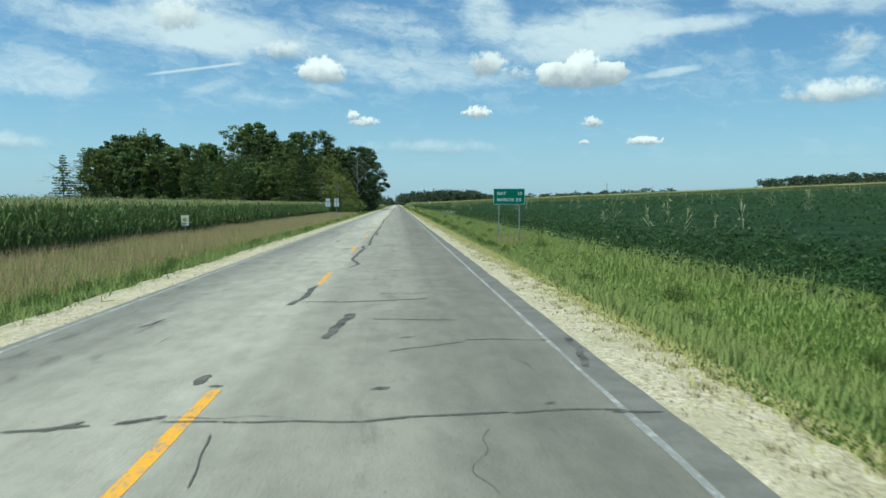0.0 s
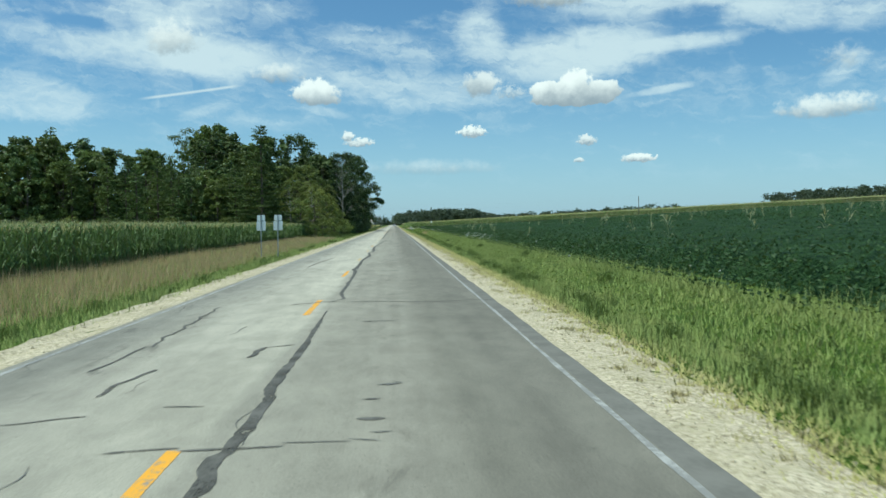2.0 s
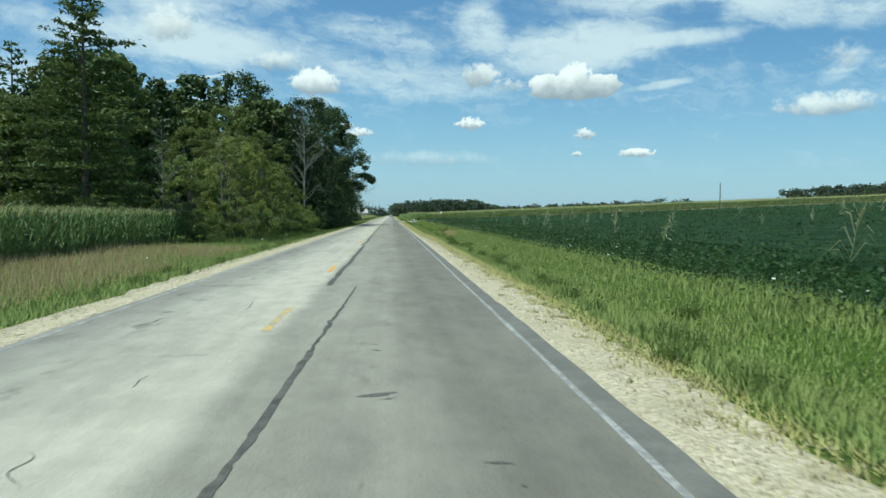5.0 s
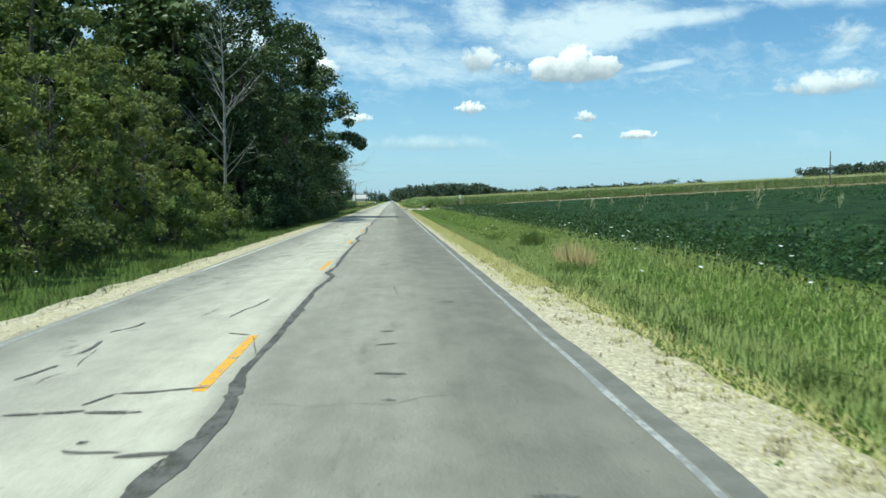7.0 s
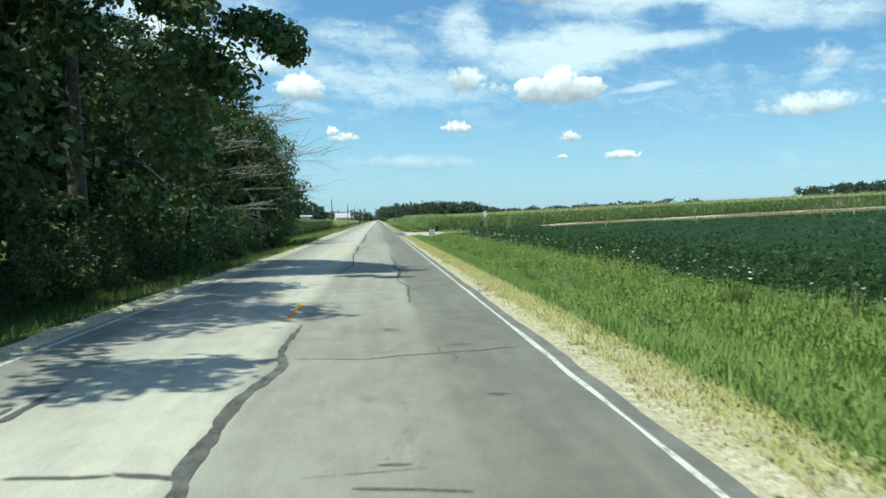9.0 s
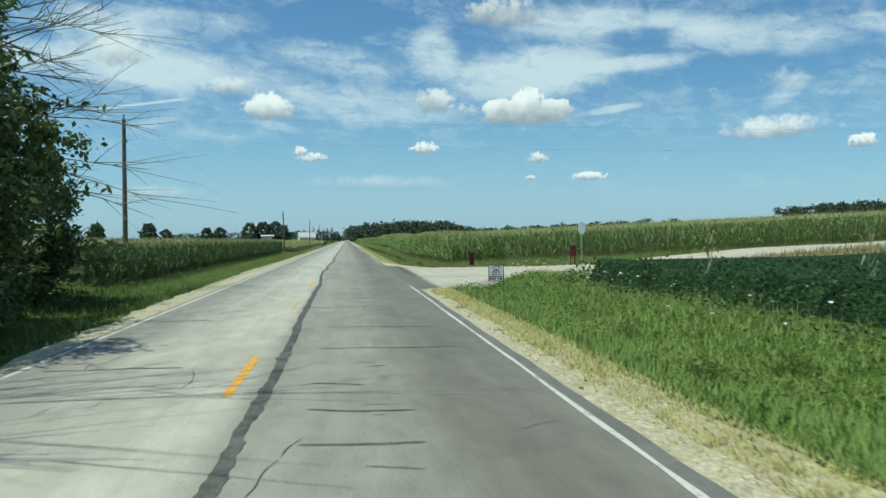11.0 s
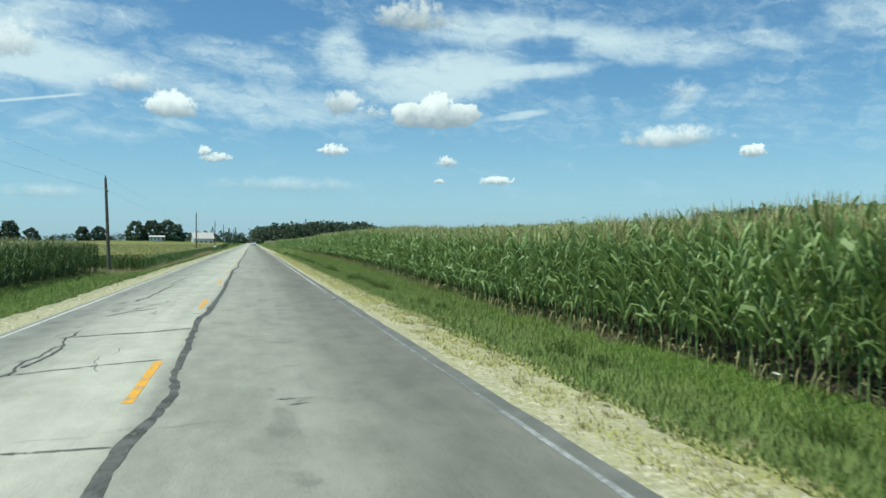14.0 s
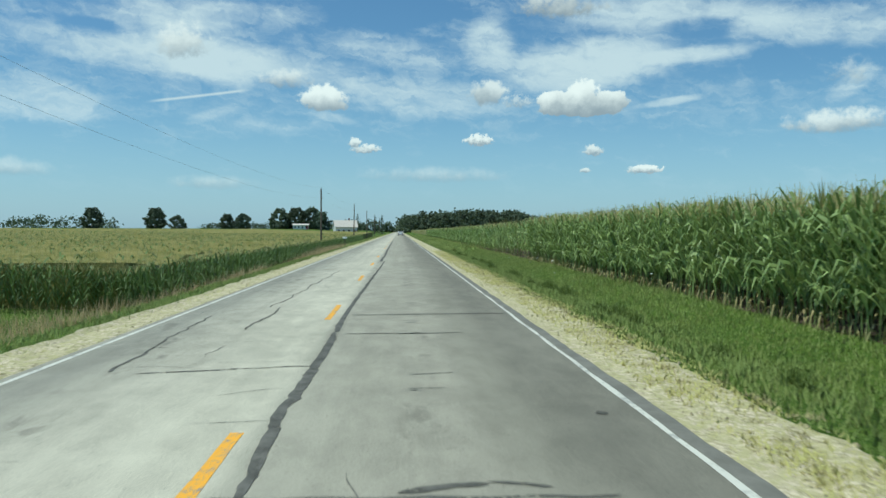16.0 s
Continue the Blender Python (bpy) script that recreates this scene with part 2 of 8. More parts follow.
def sealant(name, a, b, rough, worn):
    """Crack sealant worn through in spots, where the road shows."""
    m, t, bsdf, out = material(name)
    v = coords(t)
    n1, n2 = noise_of(t, v, 3.0, 5), noise_of(t, v, 26, 4, 0.7)
    t.links.new(blend(t, smooth(t, calc(t, "ADD", calc(t, "MULTIPLY", n1, 0.65), calc(t, "MULTIPLY", n2, 0.35)), 0.38, 0.62), a, b), bsdf.inputs["Base Color"])
    bsdf.inputs["Roughness"].default_value = rough
    bsdf.inputs["Specular IOR Level"].default_value = 0.25
    add_bump(t, bsdf, n2, 0.25, 0.004)
    keep = smooth(t, calc(t, "ADD", calc(t, "MULTIPLY", n1, 0.45), calc(t, "MULTIPLY", n2, 0.55)), worn - 0.05, worn + 0.07)
    clear = t.nodes.new("ShaderNodeBsdfTransparent")
    mx = node(t, "ShaderNodeMixShader", i0=keep, i1=clear.outputs[0], i2=bsdf.outputs[0])
    t.links.new(mx.outputs[0], out.inputs[0])
    return m


def road_material():
    m, t, bsdf, _ = material("worn_asphalt")
    v = coords(t)
    x = node(t, "ShaderNodeSeparateXYZ", i0=v).outputs[0]
    wob = noise_of(t, vcalc(t, "MULTIPLY", v, (1.0, 0.25, 1.0)), 0.9, 4)
    xx = calc(t, "ADD", calc(t, "MULTIPLY_ADD", x, 1 / 7.6, 3.2 / 7.6), calc(t, "MULTIPLY", calc(t, "SUBTRACT", wob, 0.5), 0.06))
    lanes = ramp(t, xx, [(0.0, (0.27, 0.268, 0.25)), (0.07, (0.235, 0.235, 0.222)), (0.16, (0.33, 0.325, 0.30)), (0.25, (0.395, 0.388, 0.355)), (0.36, (0.43, 0.422, 0.383)), (0.425, (0.425, 0.417, 0.378)),
                         (0.465, (0.34, 0.334, 0.305)), (0.55, (0.325, 0.318, 0.289)), (0.66, (0.305, 0.297, 0.271)), (0.735, (0.23, 0.225, 0.203)), (0.82, (0.208, 0.203, 0.185)), (0.92, (0.222, 0.217, 0.198)), (1.0, (0.17, 0.17, 0.165))])
    streak = noise_of(t, vcalc(t, "MULTIPLY", v, (3.2, 0.05, 1.0)), 1.0, 4)
    stain = noise_of(t, vcalc(t, "MULTIPLY", v, (1.0, 0.24, 1.0)), 0.6, 5)
    grain = noise_of(t, v, 45, 4, 0.7)
    grit = noise_of(t, v, 220, 2)
    blot = noise_of(t, vcalc(t, "MULTIPLY", v, (1.0, 0.45, 1.0)), 2.2, 7, 0.68)
    spot = noise_of(t, v, 7.0, 3, 0.5)
    f = calc(t, "ADD", calc(t, "MULTIPLY", streak, 0.12), calc(t, "ADD", calc(t, "MULTIPLY", stain, 0.22), calc(t, "ADD", calc(t, "MULTIPLY", blot, 0.30), calc(t, "MULTIPLY", grain, 0.36))))
    shade = smooth(t, f, 0.37, 0.63, 0.72, 1.23)
    shade = calc(t, "MULTIPLY", shade, smooth(t, grit, 0.25, 0.75, 0.78, 1.22))
    shade = calc(t, "MULTIPLY", shade, smooth(t, spot, 0.70, 0.80, 1.0, 0.72))
    shade = calc(t, "MULTIPLY", shade, smooth(t, noise_of(t, v, 24, 2, 0.5), 0.665, 0.74, 1.0, 0.55))
    # blotched wheel path of the far lane, and scuffs down the middle of the near one
    blotch = noise_of(t, vcalc(t, "MULTIPLY", v, (2.4, 0.75, 1.0)), 1.0, 5, 0.65, 0.4)
    for at, half, keep in ((-1.95, 0.55, 0.66), (-2.75, 0.35, 0.72), (1.6, 0.40, 0.76)):
        lane = smooth(t, calc(t, "ABSOLUTE", calc(t, "SUBTRACT", x, at)), half, half * 0.3)
        shade = calc(t, "MULTIPLY", shade, calc(t, "SUBTRACT", 1.0, calc(t, "MULTIPLY", calc(t, "MULTIPLY", lane, smooth(t, blotch, 0.54, 0.68)), 1.0 - keep)))
    lanes = blend(t, 1.0, lanes, (1.05, 1.0, 0.885), "MULTIPLY")
    along = node(t, "ShaderNodeSeparateXYZ", i0=v).outputs[1]
    newer = calc(t, "MULTIPLY", smooth(t, along, 45.0, 90.0), smooth(t, x, 0.35, 0.05))
    shade = calc(t, "MULTIPLY", shade, calc(t, "MULTIPLY_ADD", newer, 0.22, 0.94))
    worn_in = calc(t, "MULTIPLY", smooth(t, along, 340.0, 356.0), calc(t, "MULTIPLY", smooth(t, x, 0.2, 0.5), smooth(t, x, 3.0, 2.2)))
    shade = calc(t, "MULTIPLY", shade, calc(t, "MULTIPLY_ADD", worn_in, 0.13, 1.0))
    # a length beside the wood where the pale surface reaches into the near lane, up to a long crack
    reach = calc(t, "MULTIPLY_ADD", calc(t, "SUBTRACT", wob, 0.5), 0.5, x)
    pale = calc(t, "MULTIPLY", smooth(t, reach, 2.26, 2.12), calc(t, "MULTIPLY", smooth(t, along, 247.0, 253.0), smooth(t, along, 300.0, 284.0)))
    lanes = blend(t, calc(t, "MULTIPLY", pale, smooth(t, x, -0.2, 0.4)), lanes, (0.385, 0.362, 0.298))
    col = vcalc(t, "SCALE", lanes)
    t.links.new(shade, t.nodes[-1].inputs[3])
    t.links.new(col, bsdf.inputs["Base Color"])
    bsdf.inputs["Roughness"].default_value = 0.88
    bsdf.inputs["Specular IOR Level"].default_value = 0.3
    add_bump(t, bsdf, grit, 0.35, 0.004)
    return m


def paint_material(name, paint, bare, cover, scale=3.0):
    """Worn line paint: the road shows where it has flaked."""
    m, t, bsdf, _ = material(name)
    v = coords(t)
    n = calc(t, "ADD", calc(t, "MULTIPLY", noise_of(t, v, scale, 6, 0.7), 0.6), calc(t, "MULTIPLY", noise_of(t, v, scale * 8, 4, 0.7), 0.4))
    col = blend(t, smooth(t, n, cover - 0.05, cover + 0.06), paint, bare)
    t.links.new(col, bsdf.inputs["Base Color"])
    bsdf.inputs["Roughness"].default_value = 0.75
    add_bump(t, bsdf, n, 0.2, 0.003)
    return m


def gravel_material():
    m, t, bsdf, _ = material("limestone_gravel")
    v = coords(t)
    vo = t.nodes.new("ShaderNodeTexVoronoi")
    t.links.new(v, vo.inputs["Vector"])
    vo.inputs["Scale"].default_value = 32
    big = noise_of(t, v, 0.8, 5)
    fine = noise_of(t, v, 60, 3)
    tone = node(t, "ShaderNodeSeparateColor", i0=vo.outputs["Color"]).outputs[0]
    stone = blend(t, tone, (0.40, 0.335, 0.225), (0.80, 0.70, 0.52))
    col = blend(t, calc(t, "MULTIPLY", smooth(t, big, 0.42, 0.70), 0.7), stone, (0.47, 0.41, 0.275))
    # litter of dead grass trodden in, thicker along the wood and past the side road
    along = node(t, "ShaderNodeSeparateXYZ", i0=v).outputs[1]
    mid = noise_of(t, v, 6.5, 6, 0.75, 0.4)
    thick = calc(t, "ADD", smooth(t, along, 190.0, 205.0, 0.2, 0.5), calc(t, "MULTIPLY", smooth(t, along, 322.0, 324.0), smooth(t, along, 345.0, 353.0, -0.35, 0.3)))
    col = blend(t, calc(t, "MULTIPLY", smooth(t, mid, 0.41, 0.56), thick), col, blend(t, fine, (0.37, 0.345, 0.16), (0.54, 0.50, 0.26)))
    specks = noise_of(t, v, 13, 5, 0.75)
    col = blend(t, calc(t, "MULTIPLY", smooth(t, specks, 0.53, 0.63), 0.75), col, (0.24, 0.20, 0.13))
    col = blend(t, smooth(t, fine, 0.60, 0.80), col, (0.30, 0.27, 0.20))
    t.links.new(col, bsdf.inputs["Base Color"])
    bsdf.inputs["Roughness"].default_value = 0.95
    bsdf.inputs["Specular IOR Level"].default_value = 0.2
    add_bump(t, bsdf, calc(t, "ADD", vo.outputs["Distance"], specks), 0.6, 0.014)
    return m


def side_material():
    """The side road: packed grey stone in the middle, loose cream limestone at its margins."""
    m, t, bsdf, _ = material("packed_gravel")
    v = coords(t)
    sep = node(t, "ShaderNodeSeparateXYZ", i0=v)
    big, fine = noise_of(t, v, 0.5, 5), smooth(t, noise_of(t, v, 16, 6, 0.75), 0.36, 0.64)
    yy = calc(t, "ADD", sep.outputs[1], calc(t, "MULTIPLY", calc(t, "SUBTRACT", big, 0.5), 4.0))
    mid = calc(t, "MULTIPLY", smooth(t, yy, 326.0, 329.0), smooth(t, yy, 342.0, 336.0))
    near = smooth(t, sep.outputs[0], 60.0, 30.0)
    stone = blend(t, fine, (0.45, 0.40, 0.30), (0.66, 0.61, 0.48))
    pack = blend(t, fine, (0.47, 0.41, 0.315), (0.66, 0.58, 0.46))
    body = blend(t, calc(t, "MULTIPLY", mid, near), stone, pack)
    blotch = noise_of(t, v, 1.6, 6, 0.65)
    body = blend(t, calc(t, "MULTIPLY", smooth(t, blotch, 0.48, 0.66), 0.55), body, (0.29, 0.255, 0.195))
    tracks = noise_of(t, vcalc(t, "MULTIPLY", v, (0.10, 1.1, 1.0)), 1.0, 4)
    body = blend(t, calc(t, "MULTIPLY", smooth(t, tracks, 0.50, 0.66), 0.40), body, (0.30, 0.27, 0.22))
    # old asphalt thins out into the stone
    worn = calc(t, "ADD", sep.outputs[0], calc(t, "MULTIPLY", calc(t, "SUBTRACT", blotch, 0.5), 0.9))
    body = blend(t, smooth(t, worn, 4.80, 4.45), body, blend(t, fine, (0.155, 0.148, 0.125), (0.228, 0.217, 0.186)))
    # rubber left by turning wheels
    rub = calc(t, "MULTIPLY", smooth(t, calc(t, "ABSOLUTE", calc(t, "SUBTRACT", worn, 4.5)), 0.36, 0.05), calc(t, "MULTIPLY", smooth(t, sep.outputs[1], 322.0, 330.0), smooth(t, sep.outputs[1], 341.5, 338.0)))
    body = blend(t, calc(t, "MULTIPLY", rub, 0.75), body, (0.09, 0.088, 0.08))
    t.links.new(body, bsdf.inputs["Base Color"])
    bsdf.inputs["Roughness"].default_value = 0.95
    bsdf.inputs["Specular IOR Level"].default_value = 0.15
    add_bump(t, bsdf, noise_of(t, v, 14, 5, 0.7), 0.5, 0.015)
    return m


def ground_material():
    m, t, bsdf, _ = material("turf_and_soil")
    v = coords(t)
    a, b, c = noise_of(t, v, 0.12, 5), noise_of(t, v, 1.3, 5), noise_of(t, v, 14, 4)
    col = blend(t, smooth(t, b, 0.35, 0.65), (0.075, 0.138, 0.022), (0.13, 0.195, 0.036))
    col = blend(t, calc(t, "MULTIPLY", smooth(t, a, 0.5, 0.7), 0.5), col, (0.20, 0.19, 0.08))
    d = noise_of(t, v, 26, 3, 0.6)
    col = blend(t, calc(t, "MULTIPLY", smooth(t, c, 0.42, 0.60), 0.75), col, (0.04, 0.075, 0.014))
    col = blend(t, calc(t, "MULTIPLY", smooth(t, d, 0.50, 0.68), 0.6), col, (0.19, 0.245, 0.055))
    t.links.new(col, bsdf.inputs["Base Color"])
    bsdf.inputs["Roughness"].default_value = 0.95
    bsdf.inputs["Specular IOR Level"].default_value = 0.1
    add_bump(t, bsdf, calc(t, "ADD", c, d), 0.8, 0.06)
    return m


M = {
    "road": road_material(),
    "edge": plain("fresh_asphalt", (0.165, 0.158, 0.138), (0.225, 0.216, 0.190), 2, 0.9, 0, 0.3, 0.006),
    "yellow": paint_material("yellow_paint", (0.88, 0.42, 0.03), (0.30, 0.28, 0.24), 0.545),
    "yellow_old": paint_material("faded_yellow_paint", (0.74, 0.49, 0.13), (0.36, 0.345, 0.30), 0.49, 2.0),
    "white": paint_material("white_paint", (0.46, 0.45, 0.42), (0.27, 0.265, 0.245), 0.47, 1.6),
    "white_lost": paint_material("nearly_worn_off_white_paint", (0.46, 0.45, 0.42), (0.20, 0.194, 0.172), 0.42, 1.6),
    "white_new": paint_material("bright_white_paint", (0.66, 0.64, 0.565), (0.34, 0.333, 0.305), 0.55, 1.6),
    "tar": sealant("crack_sealant", (0.075, 0.071, 0.061), (0.16, 0.152, 0.133), 0.8, 0.43),
    "tar_old": sealant("greyed_crack_sealant", (0.08, 0.076, 0.066), (0.165, 0.157, 0.139), 0.85, 0.40),
    "tar_faint": sealant("worn_thin_sealant", (0.085, 0.082, 0.073), (0.19, 0.185, 0.168), 0.85, 0.46),
    "gravel": gravel_material(),
    "side": side_material(),
    "ground": ground_material(),
    "soil": plain("dark_soil", (0.055, 0.040, 0.028), (0.105, 0.078, 0.055), 3, 0.95, 0, 0.7, 0.03),
    "grass": leafy("verge_grass_blades", (0.235, 0.335, 0.110), (0.35, 0.45, 0.165), (0.385, 0.42, 0.165), 0.7, 0.42, 0.5, 0.3, 1.3),
    "grass_lush": leafy("fresh_verge_grass_blades", (0.255, 0.425, 0.125), (0.37, 0.55, 0.175), (0.39, 0.51, 0.17), 0.7, 0.42, 0.5, 0.3, 1.3),
    "grass_short": leafy("short_grass_blades", (0.158, 0.24, 0.088), (0.248, 0.335, 0.12), (0.245, 0.29, 0.107), 0.7, 0.4, 0.5, 0.25, 1.5),
    # darker copy of the short grass; the trees' shade is in its colour
    "grass_wood_shade": leafy("shaded_wood_edge_grass", (0.130, 0.215, 0.070), (0.205, 0.295, 0.097), (0.19, 0.245, 0.082), 0.7, 0.4, 0.5, 0.25, 1.4),
    "cover": leafy("broadleaf_ground_cover", (0.175, 0.275, 0.052), (0.31, 0.395, 0.09), (0.27, 0.31, 0.08), 0.6, 0.45, 0.8, 0.3),
    "weed": leafy("dark_weed_leaves", (0.125, 0.20, 0.042), (0.225, 0.30, 0.08), (0.165, 0.23, 0.06), 0.55, 0.38, 0.8, 0.2),
    "tan": leafy("seeding_dry_grass", (0.55, 0.41, 0.255), (0.68, 0.545, 0.36), (0.60, 0.405, 0.285), 0.75, 0.45, 0.4),
    "straw": leafy("straw_coloured_grass", (0.59, 0.56, 0.27), (0.51, 0.53, 0.21), (0.62, 0.59, 0.32), 0.75, 0.3, 0.6, 0.0, 2.0),
    "tuft": leafy("dry_grass_tufts", (0.50, 0.45, 0.24), (0.60, 0.54, 0.31), (0.45, 0.44, 0.20), 0.75, 0.3, 0.6, 0.1, 1.5),
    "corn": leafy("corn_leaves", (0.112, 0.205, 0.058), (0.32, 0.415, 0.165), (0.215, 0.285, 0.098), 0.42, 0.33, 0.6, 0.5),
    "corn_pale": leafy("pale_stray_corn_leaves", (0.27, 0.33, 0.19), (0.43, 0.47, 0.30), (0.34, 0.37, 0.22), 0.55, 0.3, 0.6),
    # corn leaves darkened: shade of the road-facing side is in the colour
    "corn_shaded": leafy("shaded_corn_leaves", (0.062, 0.118, 0.034), (0.145, 0.215, 0.07), (0.09, 0.145, 0.045), 0.5, 0.22, 0.6),
    "corn_dry": leafy("withered_lower_corn_leaves", (0.42, 0.36, 0.18), (0.30, 0.25, 0.12), (0.36, 0.34, 0.15), 0.7, 0.2, 0.8),
    "tassel": leafy("corn_tassels", (0.42, 0.38, 0.165), (0.56, 0.50, 0.26), (0.40, 0.37, 0.14), 0.75, 0.3, 0.6),
    "canopy_olive": plain("yellowing_corn_canopy", (0.155, 0.158, 0.042), (0.31, 0.27, 0.095), 0.8, 0.85, 0, 0.8, 0.15),
    "canopy": plain("corn_canopy", (0.15, 0.17, 0.055), (0.35, 0.31, 0.145), 1.1, 0.8, 0, 0.8, 0.15),
    "soy": leafy("soybean_leaves", (0.028, 0.078, 0.028), (0.072, 0.145, 0.05), (0.040, 0.098, 0.036), 0.55, 0.25, 0.25),
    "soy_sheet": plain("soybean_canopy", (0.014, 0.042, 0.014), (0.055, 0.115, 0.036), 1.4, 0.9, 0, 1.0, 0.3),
    "bark": plain("grey_brown_bark", (0.10, 0.08, 0.06), (0.20, 0.17, 0.135), 5, 0.95, 0, 0.6, 0.03),
    "dead": plain("bare_dead_wood", (0.27, 0.255, 0.225), (0.42, 0.40, 0.36), 5, 0.9, 0, 0.5, 0.02),
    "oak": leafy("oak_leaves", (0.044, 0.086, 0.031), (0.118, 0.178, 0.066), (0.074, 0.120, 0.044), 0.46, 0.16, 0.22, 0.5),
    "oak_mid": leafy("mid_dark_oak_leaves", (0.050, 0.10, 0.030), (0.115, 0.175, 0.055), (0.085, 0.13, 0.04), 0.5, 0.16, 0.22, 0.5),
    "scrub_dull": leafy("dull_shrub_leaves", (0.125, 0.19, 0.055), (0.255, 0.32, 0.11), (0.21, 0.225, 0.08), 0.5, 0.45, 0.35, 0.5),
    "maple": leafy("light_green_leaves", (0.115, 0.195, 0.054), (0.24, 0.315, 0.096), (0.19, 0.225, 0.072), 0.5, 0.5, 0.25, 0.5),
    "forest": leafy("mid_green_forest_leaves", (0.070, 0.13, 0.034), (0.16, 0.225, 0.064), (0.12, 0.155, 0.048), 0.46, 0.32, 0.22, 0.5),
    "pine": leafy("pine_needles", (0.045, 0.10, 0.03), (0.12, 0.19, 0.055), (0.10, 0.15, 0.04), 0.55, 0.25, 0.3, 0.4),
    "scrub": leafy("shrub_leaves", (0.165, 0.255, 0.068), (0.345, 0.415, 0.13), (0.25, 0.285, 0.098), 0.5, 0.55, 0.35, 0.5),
    # distance haze is mixed into these leaf tones, paler and bluer
    "far": leafy("hazed_far_foliage", (0.058, 0.092, 0.072), (0.098, 0.14, 0.10), (0.072, 0.11, 0.084), 0.8, 0.2, 0.02),
    "flower": plain("white_flower_heads", (0.72, 0.72, 0.66), (0.82, 0.82, 0.78), 20, 0.8, 0, 0.3, 0.01),
    "blue_flower": plain("blue_flower_heads", (0.34, 0.40, 0.66), (0.42, 0.48, 0.72), 20, 0.8, 0, 0.3, 0.01),
    "steel": plain("galvanised_steel", (0.36, 0.37, 0.37), (0.48, 0.49, 0.49), 9, 0.5, 0.6, 0.1, 0.002),
    "alu": plain("bare_aluminium_sign_back", (0.90, 0.91, 0.90), (0.95, 0.96, 0.95), 4, 0.45, 0.6, 0.05, 0.002),
    "green": plain("green_sign_sheeting", (0.0, 0.19, 0.10), (0.0, 0.23, 0.125), 3, 0.45, 0, 0.03, 0.001),
    "white_sign": plain("white_sign_sheeting", (0.84, 0.85, 0.83), (0.89, 0.90, 0.88), 4, 0.5, 0, 0.03, 0.001),
    "yellow_sign": plain("yellow_green_print", (0.42, 0.50, 0.05), (0.52, 0.58, 0.08), 6, 0.5, 0, 0.03, 0.001),
    "dark_print": plain("dark_green_print", (0.03, 0.06, 0.03), (0.06, 0.09, 0.05), 6, 0.6, 0, 0.03, 0.001),
    "red_print": plain("red_print", (0.35, 0.03, 0.03), (0.42, 0.05, 0.05), 6, 0.6, 0, 0.03, 0.001),
    "grey_print": plain("grey_print", (0.25, 0.25, 0.26), (0.33, 0.33, 0.34), 6, 0.6, 0, 0.03, 0.001),
    "teal_print": plain("pale_teal_print", (0.35, 0.55, 0.52), (0.42, 0.60, 0.58), 6, 0.6, 0, 0.03, 0.001),
    "black": plain("black_frame", (0.02, 0.02, 0.022), (0.04, 0.04, 0.042), 8, 0.5, 0, 0.1, 0.002),
    "rust": plain("weathered_red_brown_wood", (0.10, 0.035, 0.03), (0.17, 0.06, 0.05), 6, 0.85, 0, 0.4, 0.01),
    "pole": plain("weathered_pole_wood", (0.13, 0.105, 0.085), (0.22, 0.19, 0.16), 4, 0.95, 0, 0.5, 0.01),
    "wire": plain("dull_aluminium_wire", (0.24, 0.25, 0.26), (0.32, 0.33, 0.34), 3, 0.6, 0.3, 0.0, 0.001),
    "siding": plain("white_house_siding", (0.70, 0.70, 0.67), (0.78, 0.78, 0.76), 2, 0.7, 0, 0.1, 0.01),
    "roof": plain("pale_shingle_roof", (0.52, 0.47, 0.43), (0.64, 0.59, 0.54), 3, 0.85, 0, 0.3, 0.02),
    "glass": plain("dark_window_glass", (0.02, 0.025, 0.03), (0.04, 0.05, 0.06), 2, 0.1, 0, 0.0, 0.001),
    "car": plain("white_car_paint", (0.70, 0.71, 0.72), (0.76, 0.77, 0.78), 2, 0.25, 0, 0.0, 0.001),
    "tyre": plain("black_rubber", (0.02, 0.02, 0.02), (0.035, 0.035, 0.035), 9, 0.85, 0, 0.2, 0.004),
    "red_lamp": plain("red_lamp_plastic", (0.35, 0.02, 0.02), (0.42, 0.03, 0.03), 9, 0.3, 0, 0.0, 0.001),
}


# ---- mesh helpers ----
def bulk(name, verts, faces, mats, index=None, flat=True):
    """One mesh object from arrays: verts (n, 3), faces (m, k) with the same k for all."""
    verts, faces = np.asarray(verts, np.float32), np.asarray(faces, np.int32)
    me = bpy.data.meshes.new(name)
    me.vertices.add(len(verts))
    me.vertices.foreach_set("co", verts.ravel())
    me.loops.add(faces.size)
    me.loops.foreach_set("vertex_index", faces.ravel())
    me.polygons.add(len(faces))
    me.polygons.foreach_set("loop_start", np.arange(0, faces.size, faces.shape[1], dtype=np.int32))
    for m in mats:
        me.materials.append(m)
    if index is not None:
        me.polygons.foreach_set("material_index", np.asarray(index, np.int32))
    me.polygons.foreach_set("use_smooth", np.full(len(faces), not flat))
    me.update(calc_edges=True)
    return new(name, me)


def part(name, bm, mat, parent=None, label=""):
    """Links a bmesh as one mesh object under a thing or a part."""
    me = bpy.data.meshes.new(name)
    bm.to_mesh(me)
    bm.free()
    me.materials.append(mat)
    ob = new(name, me)
    if parent is not None:
        ob.parent = parent
    if label:
        tagged(ob, label)
    return ob


